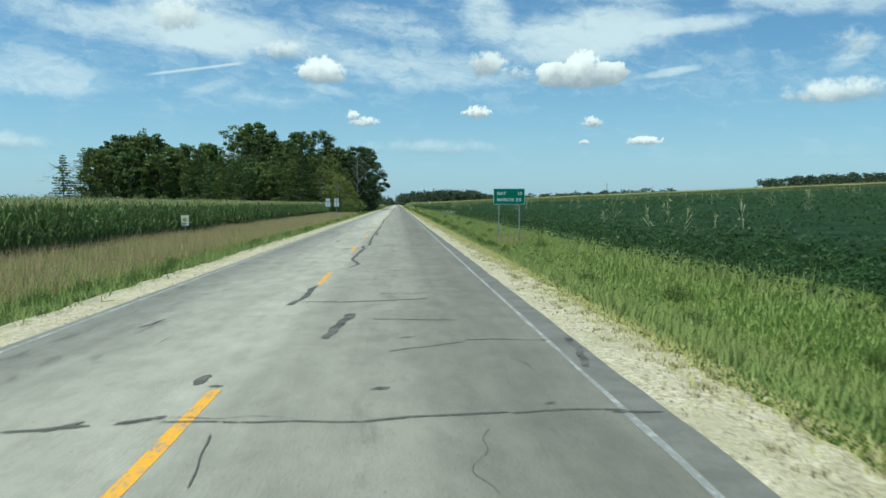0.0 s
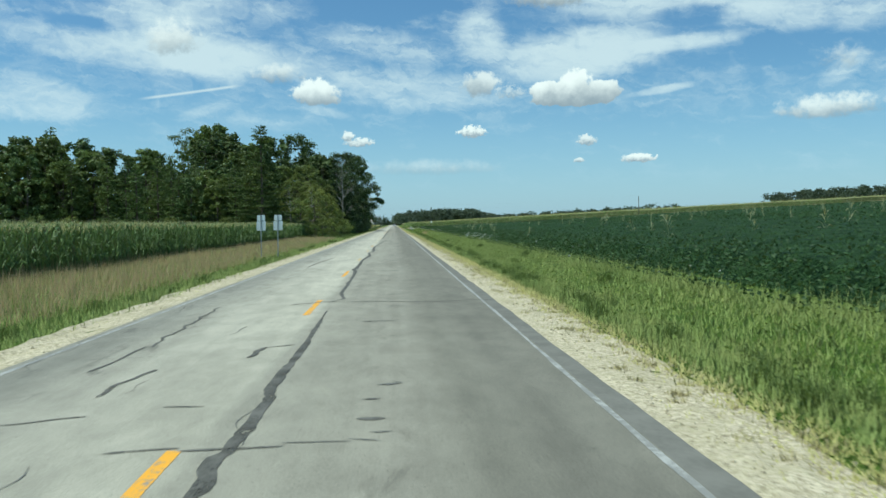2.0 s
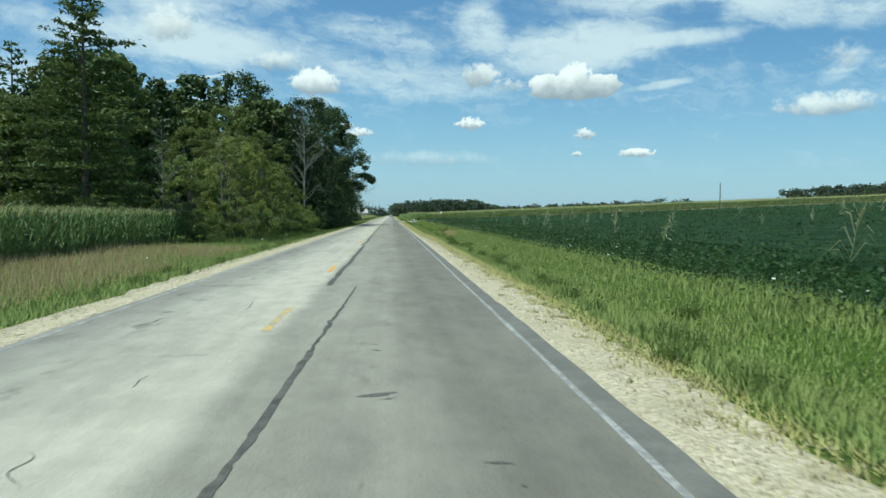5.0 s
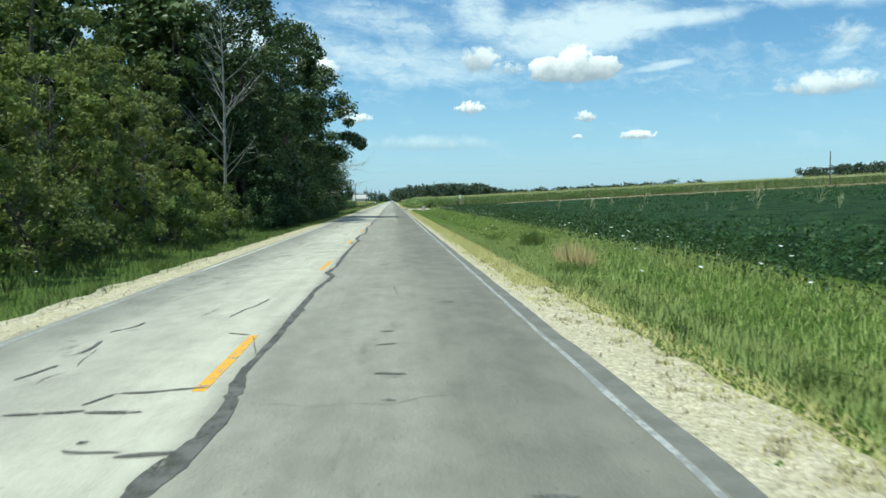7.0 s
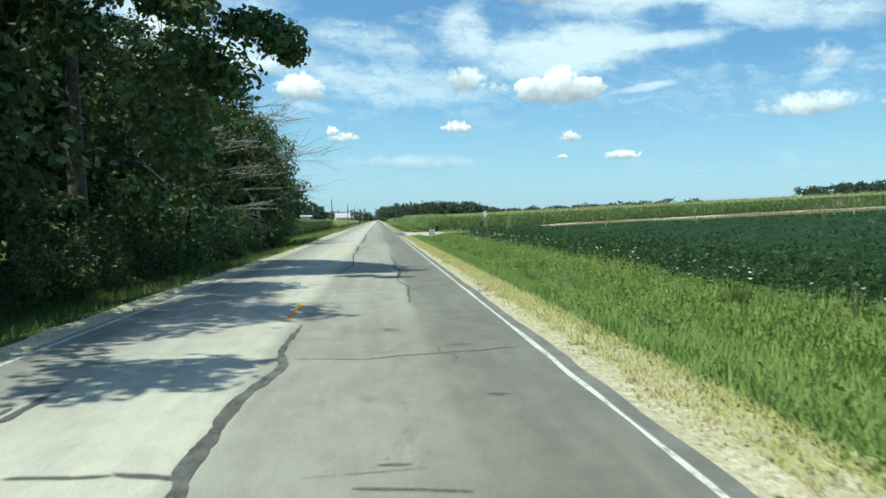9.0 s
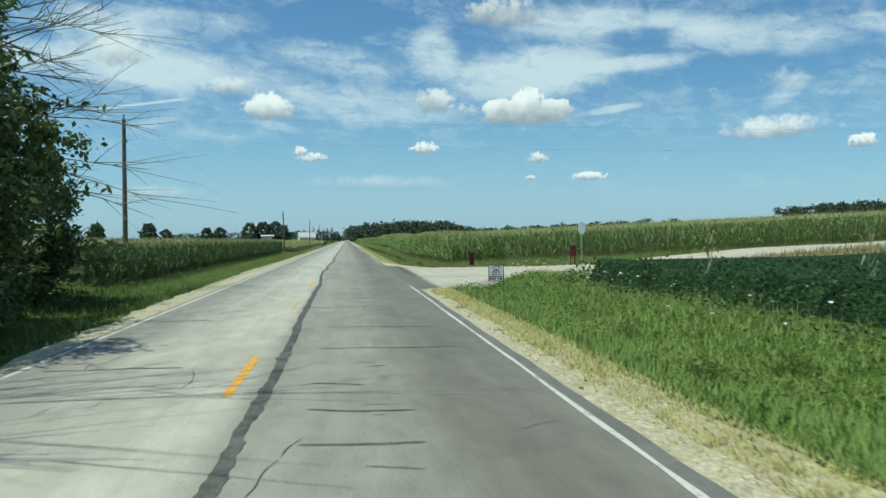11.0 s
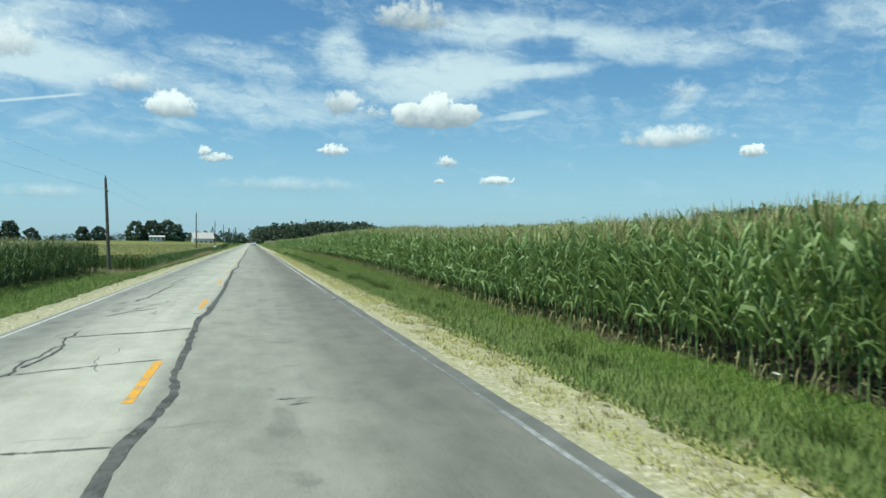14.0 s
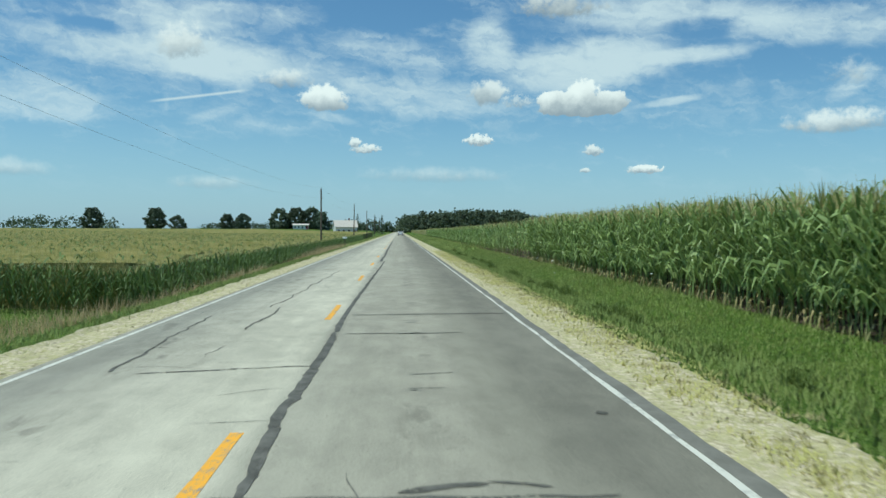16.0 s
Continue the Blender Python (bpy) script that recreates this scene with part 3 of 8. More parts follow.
def box(sx, sy, sz, at=(0, 0, 0), bevel=0.0, bm=None):
    bm = bm or bmesh.new()
    made = bmesh.ops.create_cube(bm, size=1.0, matrix=Matrix.Translation(at) @ Matrix.Diagonal((sx, sy, sz, 1)))
    if bevel:
        edges = list({e for v in made["verts"] for e in v.link_edges})
        bmesh.ops.bevel(bm, geom=edges, offset=bevel, segments=2, affect="EDGES", profile=0.5)
    return bm


def tubes(paths, sides=6):
    """Verts and quads of tapered tubes along paths of (point, radius)."""
    vs, fs, base = [], [], 0
    ang = np.linspace(0, 2 * np.pi, sides, endpoint=False)
    for path in paths:
        pts = np.array([p for p, _ in path], float)
        rad = np.array([r for _, r in path], float)
        way = np.gradient(pts, axis=0)
        way /= np.linalg.norm(way, axis=1)[:, None] + 1e-9
        ref = np.where(np.abs(way[:, 2:3]) > 0.9, [[1.0, 0, 0]], [[0, 0, 1.0]])
        a = np.cross(way, ref)
        a /= np.linalg.norm(a, axis=1)[:, None] + 1e-9
        b = np.cross(way, a)
        ring = pts[:, None] + rad[:, None, None] * (np.cos(ang)[None, :, None] * a[:, None] + np.sin(ang)[None, :, None] * b[:, None])
        vs.append(ring.reshape(-1, 3))
        k = np.arange(len(pts) - 1)[:, None] * sides + np.arange(sides)[None]
        k2 = np.arange(len(pts) - 1)[:, None] * sides + (np.arange(sides) + 1)[None] % sides
        fs.append(np.stack([k, k2, k2 + sides, k + sides], -1).reshape(-1, 4) + base)
        base += len(pts) * sides
    return np.concatenate(vs), np.concatenate(fs)


def joined(name, chunks, mats):
    """Chunks of verts, faces and material numbers as one object."""
    vs, fs, ms, base = [], [], [], 0
    for v, f, m in chunks:
        vs.append(v), fs.append(f + base), ms.append(m)
        base += len(v)
    return bulk(name, np.concatenate(vs), np.concatenate(fs), mats, np.concatenate(ms))


def sstep(x, a, b):
    t = np.clip((np.asarray(x, float) - a) / (b - a), 0, 1)
    return t * t * (3 - 2 * t)


def wave(x, y, s):
    """A cheap smooth unevenness of about +-1."""
    return (np.sin(x / s + 1.3 * np.sin(y / s * 0.7)) + np.sin(y / s * 1.1 + 2.1 * np.sin(x / s * 0.6 + 1)) + np.sin((x + y) / s * 0.53 + 4)) / 3


# ---- lie of the land ----
SIDE_Y0, SIDE_Y1 = 327.3, 333.4      # side road


def land(x, y):
    """Height of the ground: level road, a ditch on each side, fields that climb on the right and lie level on the left."""
    x, y = np.broadcast_arrays(np.asarray(x, float), np.asarray(y, float))
    right = np.interp(x, [4.1, 5.6, 7.0, 7.8, 9.2, 15, 25], [-0.03, -0.10, -0.38, -0.36, -0.10, 0.05, 0.46]) + 0.042 * np.clip(x - 25, 0, 3000)
    cross = np.interp(x, [4.1, 8, 15, 25], [-0.03, 0.02, 0.10, 0.46]) + 0.042 * np.clip(x - 25, 0, 3000)
    cross = cross + 0.48 * sstep(x, 13, 27)
    w = sstep(np.abs(y - (SIDE_Y0 + SIDE_Y1) / 2), 3.6, np.where(x > 16, 8.0, 13.0))
    right = right * w + cross * (1 - w)
    left = np.interp(x, [-60, -14, -10.5, -7, -5.8, -4.0, -3.05], [-0.25, -0.30, -0.42, -0.62, -0.48, -0.08, -0.03])
    dip = sstep(y, 426, 450) * (1 - sstep(y, 480, 900)) * sstep(-x, 6.0, 9.5) * (1 - 0.7 * sstep(-x, 60, 240))
    left = left - 1.15 * dip + 3.0 * sstep(y, 640, 980) * sstep(-x, 12, 60)
    z = np.where(x > 0, right, left)
    z = np.where((x > -3.05) & (x < 4.1), -0.05, z)
    rough = np.clip((np.abs(x - 0.5) - 6) / 6, 0, 1)
    return z + rough * (0.05 * wave(x, y, 3.1) + 0.02 * wave(y, x, 0.9))


def spaced(*spans):
    """Even steps within spans of (from, to, step)."""
    return np.unique(np.concatenate([np.arange(a, b + 1e-6, s) for a, b, s in spans]))


def sheet(name, xs, ys, height, mats, smooth_shade=True):
    gx, gy = np.meshgrid(xs, ys)
    v = np.stack([gx, gy, height(gx, gy)], -1).reshape(-1, 3)
    nx, ny = len(xs), len(ys)
    i = (np.arange(ny - 1)[:, None] * nx + np.arange(nx - 1)[None]).ravel()
    return bulk(name, v, np.stack([i, i + 1, i + nx + 1, i + nx], -1), mats, flat=not smooth_shade)


gx = spaced((-4600, -600, 400), (-600, -100, 50), (-100, -20, 4), (-20, -2, 0.5), (-2, 4, 2), (4, 16, 0.5), (16, 60, 4), (60, 300, 24), (300, 900, 100), (900, 4600, 370))
gy = spaced((-420, -60, 40), (-60, 480, 2), (480, 800, 8), (800, 1600, 50), (1600, 4800, 400))
tagged(sheet("ground", gx, gy, land, [M["ground"]]), "grassy farmland with shallow roadside ditches", "ground", kind="structure")

# ---- road ----
ROAD_L, ROAD_R = -3.15, 3.69
rx = spaced((ROAD_L, ROAD_R, (ROAD_R - ROAD_L) / 14))
EDGE = lambda y: np.interp(y, [0, 25, 60, 120, 180, 205], [4.0, 4.0, 3.93, 3.93, 3.90, 3.84])      # outer edge of the pavement
ry = spaced((-80, 560, 4), (560, 2400, 40))
road = tagged(sheet("road", rx, ry, lambda x, y: 0.0 * x, [M["road"]]), "pale worn two-lane asphalt road with sealed cracks", "road", kind="structure")


def strip(name, ys, left, right, z, mat, parent=None, label=""):
    """A flat ribbon along y between two edge functions."""
    ys = np.asarray(ys, float)
    a, b = left(ys) + 0 * ys, right(ys) + 0 * ys
    za, zb = (z(a, ys), z(b, ys)) if callable(z) else (z + 0 * ys, z + 0 * ys)
    v = np.concatenate([np.stack([a, ys, za], -1), np.stack([b, ys, zb], -1)])
    i, n = np.arange(len(ys) - 1), len(ys)
    ob = bulk(name, v, np.stack([i, i + n, i + n + 1, i + 1], -1), [mat])
    ob.parent = parent
    if label:
        tagged(ob, label)
    return ob


fy = spaced((-80, 560, 0.35), (560, 2400, 20))
rag = np.random.default_rng(3)
jit = {k: np.convolve(rag.normal(0, 1, len(fy) + 8), np.ones(3) / 3, "same")[: len(fy)] for k in ("a", "b", "c", "d")}


def jag(k, amount):
    return lambda y: amount * np.interp(y, fy, jit[k])


for ends in ((-80, 321), (340.2, 2400)):
    ey = fy[(fy > ends[0]) & (fy < ends[1])]
    strip("pavement_edge", ey, lambda y: ROAD_R + 0 * y, lambda y: EDGE(y) + 0.01 + jag("b", 0.018)(y), 0.0, M["edge"], road, "dark newer asphalt strip along the edge")
# soft shoulders of crushed limestone
def shoulder(name, inner, outer, seed, label):
    r = np.random.default_rng(seed)
    cols = 7
    u = np.linspace(0, 1, cols)
    a, b = inner(fy), outer(fy)
    x = a[:, None] + (b - a)[:, None] * u
    y = np.repeat(fy[:, None], cols, 1)
    z = land(x, y) + 0.02 + 0.011 * r.normal(size=x.shape)
    z[:, 0] = -0.012
    z[:, -1] -= 0.05
    if a[0] > 0:
        z[:, 1:] -= (0.12 * sstep(fy, 316.5, 318.5) * (1 - sstep(fy, 340.5, 342.5)))[:, None]
    v = np.stack([x, y, z], -1).reshape(-1, 3)
    i = (np.arange(len(fy) - 1)[:, None] * cols + np.arange(cols - 1)[None]).ravel()
    return tagged(bulk(name, v, np.stack([i, i + 1, i + cols + 1, i + cols], -1), [M["gravel"]]), label, "shoulder", kind="structure")


shoulder("gravel_shoulder", EDGE, lambda y: np.interp(y, [0, 170, 195, 320, 345, 400, 420, 600], [5.15, 5.15, 4.97, 4.97, 4.97, 4.97, 5.22, 5.25]) + jag("c", 0.08)(y) + 0.08 * wave(y, 0 * y, 9), 5, "cream crushed limestone road shoulder")
shoulder("gravel_shoulder", lambda y: -4.05 + 0.45 * sstep(y, 232, 245) * (1 - sstep(y, 300, 315)) + jag("d", 0.10)(y) + 0.12 * wave(y, 0 * y + 4, 7), lambda y: ROAD_L + 0.02 + 0 * y, 6, "narrow cream limestone shoulder")

# painted lines
LINE_R, LINE_L = 3.64, -3.0
ENDS = [7.0, 20.1, 32.8, 44.8, 56.7, 69.0, 80.4, 91.8, 103.9, 116.0, 128.2, 140.4, 152.6, 164.9, 177.2, 189.6, 202.3, 214.8, 227.4, 239.4, 251.3, 264.5, 276.6, 288.8, 300.9, 312.0, 322.7,
        343.9, 356.1, 367.4, 378.3, 390.5, 402.2, 414.5, 427.3, 439.0] + [451.1 + 12.13 * k for k in range(13)]
for k, y1 in enumerate(ENDS):
    old = k in (7, 8, 10, 11, 13, 25, 27) or (k > 36 and k % 3 == 0)
    a, b = y1 - 3.05, y1
    m = M["yellow_old"] if old else M["yellow"]
    strip("yellow_dash", np.linspace(a, b, 24), lambda y: -0.06 + jag("a", 0.008)(y), lambda y: 0.06 + jag("b", 0.008)(y), 0.0028, m, road, "faded yellow centre dash" if old else "yellow centre dash")
for a, b, m in ((-80, 222, "white"), (222, 318, "white_new"), (343.2, 366, "white_new"), (366, 374, "white"), (374, 393, "white_lost"), (393, 398, "white"), (398, 560, "white_new")):
    ys = spaced((a, b, 0.5))
    strip("edge_line", ys, lambda y: LINE_R - 0.032 + jag("a", 0.013)(y), lambda y: LINE_R + 0.032 + jag("b", 0.013)(y), 0.0028, M[m], road, "worn white edge line")
for a, b, m in ((-80, 200, "white"), (200, 560, "white_new")):
    ys = spaced((a, b, 0.5))
    strip("edge_line", ys, lambda y: LINE_L - 0.038 + jag("c", 0.006)(y), lambda y: LINE_L + 0.038 + jag("d", 0.006)(y), 0.0028, M[m], road, "white edge line")
for s in (LINE_L, LINE_R):
    strip("edge_line", spaced((560, 2400, 40)), lambda y: s - 0.05, lambda y: s + 0.05, 0.005, M["white_new"], road, "white edge line")


# tar in the cracks
def seal(y0, x0, y1, x1, width, seed, wob=0.09, mat="tar", ends=0.07, gather=None):
    """A poured ribbon of sealant from one place to another that wanders and swells; gather takes it as one of a joined rest."""
    r = np.random.default_rng(seed)
    length = math.hypot(x1 - x0, y1 - y0)
    n = max(8, int(length / 0.07))
    u = np.linspace(0, 1, n)
    walkabout = sum(r.normal() * np.sin(u * length * f + r.uniform(0, 6.3)) * k for f, k in ((0.35, 1), (0.8, 1), (1.9, 0.8), (4.5, 0.5), (9.0, 0.3))) * wob * 0.5
    swell = 0.84 + 0.12 * np.sin(u * length * 1.1 + r.uniform(0, 6)) + 0.10 * np.sin(u * length * 4.3 + r.uniform(0, 6))
    taper = np.clip(np.minimum(u, 1 - u) * length / ends, 0.2, 1)
    w = width * np.clip(swell, 0.3, 1.3) * taper
    d = np.array([x1 - x0, y1 - y0]) / length
    p = np.array([x0, y0]) + u[:, None] * (d * length) + walkabout[:, None] * np.array([-d[1], d[0]])
    q = np.array([-d[1], d[0]])
    s, s2 = (q * (np.clip(w * (1 + r.normal(0, 0.14 if mat == "tar" else 0.05, n)), 0.008, 9) / 2)[:, None] for _ in (0, 1))
    z = 0.0052 + 0.0002 * (seed % 13)
    v = np.concatenate([np.c_[p - s, np.full(n, z)], np.c_[p + s2, np.full(n, z)]])
    i = np.arange(n - 1)
    f = np.stack([i, i + n, i + n + 1, i + 1], -1)
    if gather is not None:
        gather.append((v, f, np.zeros(len(f), int)))
        return None
    ob = bulk("crack_seal", v, f, [M[mat]])
    ob.parent = road
    return ob


def seam(y0, x0, w0, y1, x1, w1, seed):
    """A length of the long sealed joint beside the centre line; its ends meet those of its neighbours."""
    r = np.random.default_rng(seed)
    n = max(5, int((y1 - y0) / 0.10))
    u = np.linspace(0, 1, n)
    inside = np.sin(np.pi * u)
    x = x0 + (x1 - x0) * (0.5 * u + 0.5 * u * u * (3 - 2 * u)) + inside * 0.010 * np.convolve(r.normal(0, 1.6, n), np.ones(3) / 3, "same")
    w = (w0 + (w1 - w0) * u) * (1 + 0.16 * np.sin(u * (y1 - y0) * 2.2 + r.uniform(0, 6)) * inside)
    y = y0 + (y1 - y0) * u
    left, right = (w * 0.5 + (0.010 * r.normal(size=n) + 0.016 * np.convolve(r.normal(0, 1.4, n), np.ones(5) / 5, "same")) * inside for _ in (0, 1))
    z = np.full(n, 0.0050 + 0.0002 * (seed % 3))
    v = np.concatenate([np.c_[x - left, y, z], np.c_[x + right, y, z]])
    i = np.arange(n - 1)
    ob = bulk("joint_seal", v, np.stack([i, i + n, i + n + 1, i + 1], -1), [M["tar_old"]])
    ob.parent = road
    return ob


seam(13.40, -0.16, 0.112, 14.90, -0.02, 0.133, 1)
seam(14.90, -0.02, 0.133, 15.95, -0.06, 0.140, 2)
seam(15.95, -0.06, 0.140, 16.70, -0.01, 0.044, 3)
seam(21.60, 0.39, 0.039, 22.85, 0.57, 0.112, 4)
seam(22.85, 0.57, 0.112, 25.25, 0.27, 0.105, 5)
seam(25.25, 0.27, 0.105, 30.25, 0.37, 0.119, 6)
seam(30.25, 0.37, 0.119, 30.95, 0.46, 0.133, 7)
seam(30.95, 0.46, 0.133, 31.85, 0.31, 0.133, 8)
seam(31.85, 0.31, 0.133, 32.65, 0.30, 0.126, 9)
seam(32.65, 0.30, 0.126, 33.85, 0.52, 0.119, 10)
seam(33.85, 0.52, 0.119, 35.75, 0.47, 0.119, 11)
seam(35.75, 0.47, 0.119, 38.45, 0.42, 0.105, 12)
seam(38.45, 0.42, 0.105, 44.45, 0.37, 0.091, 13)
seam(44.45, 0.37, 0.091, 55.75, 0.39, 0.084, 14)
seam(55.75, 0.39, 0.084, 58.05, 0.44, 0.112, 15)
seam(58.05, 0.44, 0.112, 59.45, 0.39, 0.133, 16)
seam(59.45, 0.39, 0.133, 61.35, 0.41, 0.112, 17)
seam(61.35, 0.41, 0.112, 66.70, 0.35, 0.034, 18)
seam(68.50, 0.27, 0.034, 69.25, 0.52, 0.098, 19)
seam(69.25, 0.52, 0.098, 70.75, 0.37, 0.098, 20)
seam(70.75, 0.37, 0.098, 72.35, 0.37, 0.095, 21)
seam(72.35, 0.37, 0.095, 76.75, 0.34, 0.091, 22)
seam(76.75, 0.34, 0.091, 80.05, 0.29, 0.144, 23)
seam(80.05, 0.29, 0.144, 81.25, 0.17, 0.175, 24)
seam(81.25, 0.17, 0.175, 82.95, 0.21, 0.147, 25)
seam(82.95, 0.21, 0.147, 85.05, 0.23, 0.130, 26)
seam(85.05, 0.23, 0.130, 89.45, 0.18, 0.108, 27)
seam(89.45, 0.18, 0.108, 92.25, 0.28, 0.147, 28)
seam(92.25, 0.28, 0.147, 93.35, 0.36, 0.182, 29)
seam(93.35, 0.36, 0.182, 95.55, 0.34, 0.154, 30)
seam(95.55, 0.34, 0.154, 98.15, 0.22, 0.119, 31)
seam(98.15, 0.22, 0.119, 99.35, 0.19, 0.098, 32)
seam(99.35, 0.19, 0.098, 101.15, 0.37, 0.105, 33)
seam(101.15, 0.37, 0.105, 104.65, 0.38, 0.154, 34)
seam(104.65, 0.38, 0.154, 106.05, 0.26, 0.182, 35)
seam(106.05, 0.26, 0.182, 107.65, 0.31, 0.161, 36)
seam(107.65, 0.31, 0.161, 109.75, 0.19, 0.140, 37)
seam(109.75, 0.19, 0.140, 112.55, 0.25, 0.119, 38)
seam(112.55, 0.25, 0.119, 115.85, 0.33, 0.105, 39)
seam(115.85, 0.33, 0.105, 129.15, 0.67, 0.091, 40)
seam(129.15, 0.67, 0.091, 132.35, 0.79, 0.084, 41)
seam(132.35, 0.79, 0.084, 144.80, 1.02, 0.029, 42)
seam(170.40, 0.24, 0.054, 171.35, 0.25, 0.147, 43)
seam(171.35, 0.25, 0.147, 172.35, 0.23, 0.126, 44)
seam(172.35, 0.23, 0.126, 173.65, 0.31, 0.112, 45)
seam(173.65, 0.31, 0.112, 176.15, 0.37, 0.115, 46)
seam(176.15, 0.37, 0.115, 179.05, 0.39, 0.115, 47)
seam(179.05, 0.39, 0.115, 183.85, 0.25, 0.154, 48)
seam(183.85, 0.25, 0.154, 184.75, 0.35, 0.182, 49)
seam(184.75, 0.35, 0.182, 185.75, 0.40, 0.140, 50)
seam(185.75, 0.40, 0.140, 187.35, 0.26, 0.091, 51)
seam(187.35, 0.26, 0.091, 189.10, 0.30, 0.098, 52)
seam(189.10, 0.30, 0.098, 193.35, 0.29, 0.112, 53)
seam(193.35, 0.29, 0.112, 194.45, 0.28, 0.084, 54)
seam(194.45, 0.28, 0.084, 197.50, 0.41, 0.105, 55)
seam(197.50, 0.41, 0.105, 198.55, 0.21, 0.140, 56)
seam(198.55, 0.21, 0.140, 199.25, 0.25, 0.112, 57)
seam(199.25, 0.25, 0.112, 200.25, 0.32, 0.077, 58)
seam(200.25, 0.32, 0.077, 201.15, 0.29, 0.098, 59)
seam(201.15, 0.29, 0.098, 204.25, 0.26, 0.119, 60)
seam(204.25, 0.26, 0.119, 211.45, 0.29, 0.091, 61)
seam(211.45, 0.29, 0.091, 213.45, 0.35, 0.112, 62)
seam(213.45, 0.35, 0.112, 215.55, 0.18, 0.140, 63)
seam(215.55, 0.18, 0.140, 219.05, 0.20, 0.115, 64)
seam(219.05, 0.20, 0.115, 221.15, 0.39, 0.095, 65)
seam(221.15, 0.39, 0.095, 225.55, 0.30, 0.119, 66)
seam(225.55, 0.30, 0.119, 226.45, 0.29, 0.147, 67)
seam(226.45, 0.29, 0.147, 227.95, 0.25, 0.133, 68)
seam(227.95, 0.25, 0.133, 230.15, 0.17, 0.122, 69)
seam(230.15, 0.17, 0.122, 232.35, 0.24, 0.112, 70)
seam(232.35, 0.24, 0.112, 236.95, 0.38, 0.095, 71)
seam(236.95, 0.38, 0.095, 239.45, 0.29, 0.126, 72)
seam(239.45, 0.29, 0.126, 240.15, 0.21, 0.161, 73)
seam(240.15, 0.21, 0.161, 242.25, 0.21, 0.140, 74)
seam(242.25, 0.21, 0.140, 243.95, 0.42, 0.119, 75)
seam(243.95, 0.42, 0.119, 245.15, 0.28, 0.105, 76)
seam(245.15, 0.28, 0.105, 247.70, 0.30, 0.034, 77)
seam(260.10, 0.27, 0.022, 264.75, 0.61, 0.063, 78)
seam(264.75, 0.61, 0.063, 273.65, 0.37, 0.067, 79)
seam(273.65, 0.37, 0.067, 293.20, 0.91, 0.024, 80)
seam(315.30, 0.25, 0.059, 316.75, 0.31, 0.168, 81)
seam(316.75, 0.31, 0.168, 319.35, 0.34, 0.140, 82)
seam(319.35, 0.34, 0.140, 321.65, 0.29, 0.119, 83)
seam(321.65, 0.29, 0.119, 326.85, 0.15, 0.109, 84)
seam(326.85, 0.15, 0.109, 333.45, 0.08, 0.145, 85)
seam(333.45, 0.08, 0.145, 334.65, 0.17, 0.174, 86)
seam(334.65, 0.17, 0.174, 337.05, 0.22, 0.139, 87)
seam(337.05, 0.22, 0.139, 340.05, 0.14, 0.122, 88)
seam(340.05, 0.14, 0.122, 346.15, 0.19, 0.128, 89)
seam(346.15, 0.19, 0.128, 347.25, 0.22, 0.128, 90)
seam(347.25, 0.22, 0.128, 349.05, 0.26, 0.110, 91)
seam(349.05, 0.26, 0.110, 352.95, 0.38, 0.104, 92)
seam(352.95, 0.38, 0.104, 357.75, 0.38, 0.087, 93)
seam(357.75, 0.38, 0.087, 359.35, 0.31, 0.104, 94)
seam(359.35, 0.31, 0.104, 360.65, 0.23, 0.133, 95)
seam(360.65, 0.23, 0.133, 363.45, 0.20, 0.122, 96)
seam(363.45, 0.20, 0.122, 368.35, 0.15, 0.116, 97)
seam(368.35, 0.15, 0.116, 371.95, 0.24, 0.133, 98)
seam(371.95, 0.24, 0.133, 373.25, 0.23, 0.145, 99)
seam(373.25, 0.23, 0.145, 375.65, 0.43, 0.104, 100)
seam(375.65, 0.43, 0.104, 376.75, 0.32, 0.087, 101)
seam(376.75, 0.32, 0.087, 378.15, 0.29, 0.104, 102)
seam(378.15, 0.29, 0.104, 384.75, 0.15, 0.139, 103)
seam(384.75, 0.15, 0.139, 385.95, 0.25, 0.162, 104)
seam(385.95, 0.25, 0.162, 388.55, 0.27, 0.139, 105)
seam(388.55, 0.27, 0.139, 392.95, 0.31, 0.116, 106)
seam(392.95, 0.31, 0.116, 397.75, 0.31, 0.139, 107)
seam(397.75, 0.31, 0.139, 399.05, 0.28, 0.162, 108)
seam(399.05, 0.28, 0.162, 401.05, 0.26, 0.139, 109)
seam(401.05, 0.26, 0.139, 406.15, 0.26, 0.116, 110)
seam(406.15, 0.26, 0.116, 411.35, 0.22, 0.128, 111)
seam(411.35, 0.22, 0.128, 412.75, 0.19, 0.151, 112)
seam(412.75, 0.19, 0.151, 415.05, 0.20, 0.133, 113)
seam(415.05, 0.20, 0.133, 420.85, 0.42, 0.093, 114)
seam(420.85, 0.42, 0.093, 424.35, 0.38, 0.070, 115)
seam(424.35, 0.38, 0.070, 426.95, 0.30, 0.110, 116)
seam(426.95, 0.30, 0.110, 427.85, 0.25, 0.128, 117)
seam(427.85, 0.25, 0.128, 429.15, 0.30, 0.116, 118)
seam(429.15, 0.30, 0.116, 431.45, 0.32, 0.122, 119)
seam(431.45, 0.32, 0.122, 436.55, 0.28, 0.096, 120)
seam(436.55, 0.28, 0.096, 465.40, 0.55, 0.075, 121)
seal(5.71, -1.36, 5.83, -0.72, 0.10, 122)
seal(5.82, -0.54, 6.03, -0.16, 0.10, 123)
seal(5.59, -0.97, 5.86, -0.73, 0.06, 124)
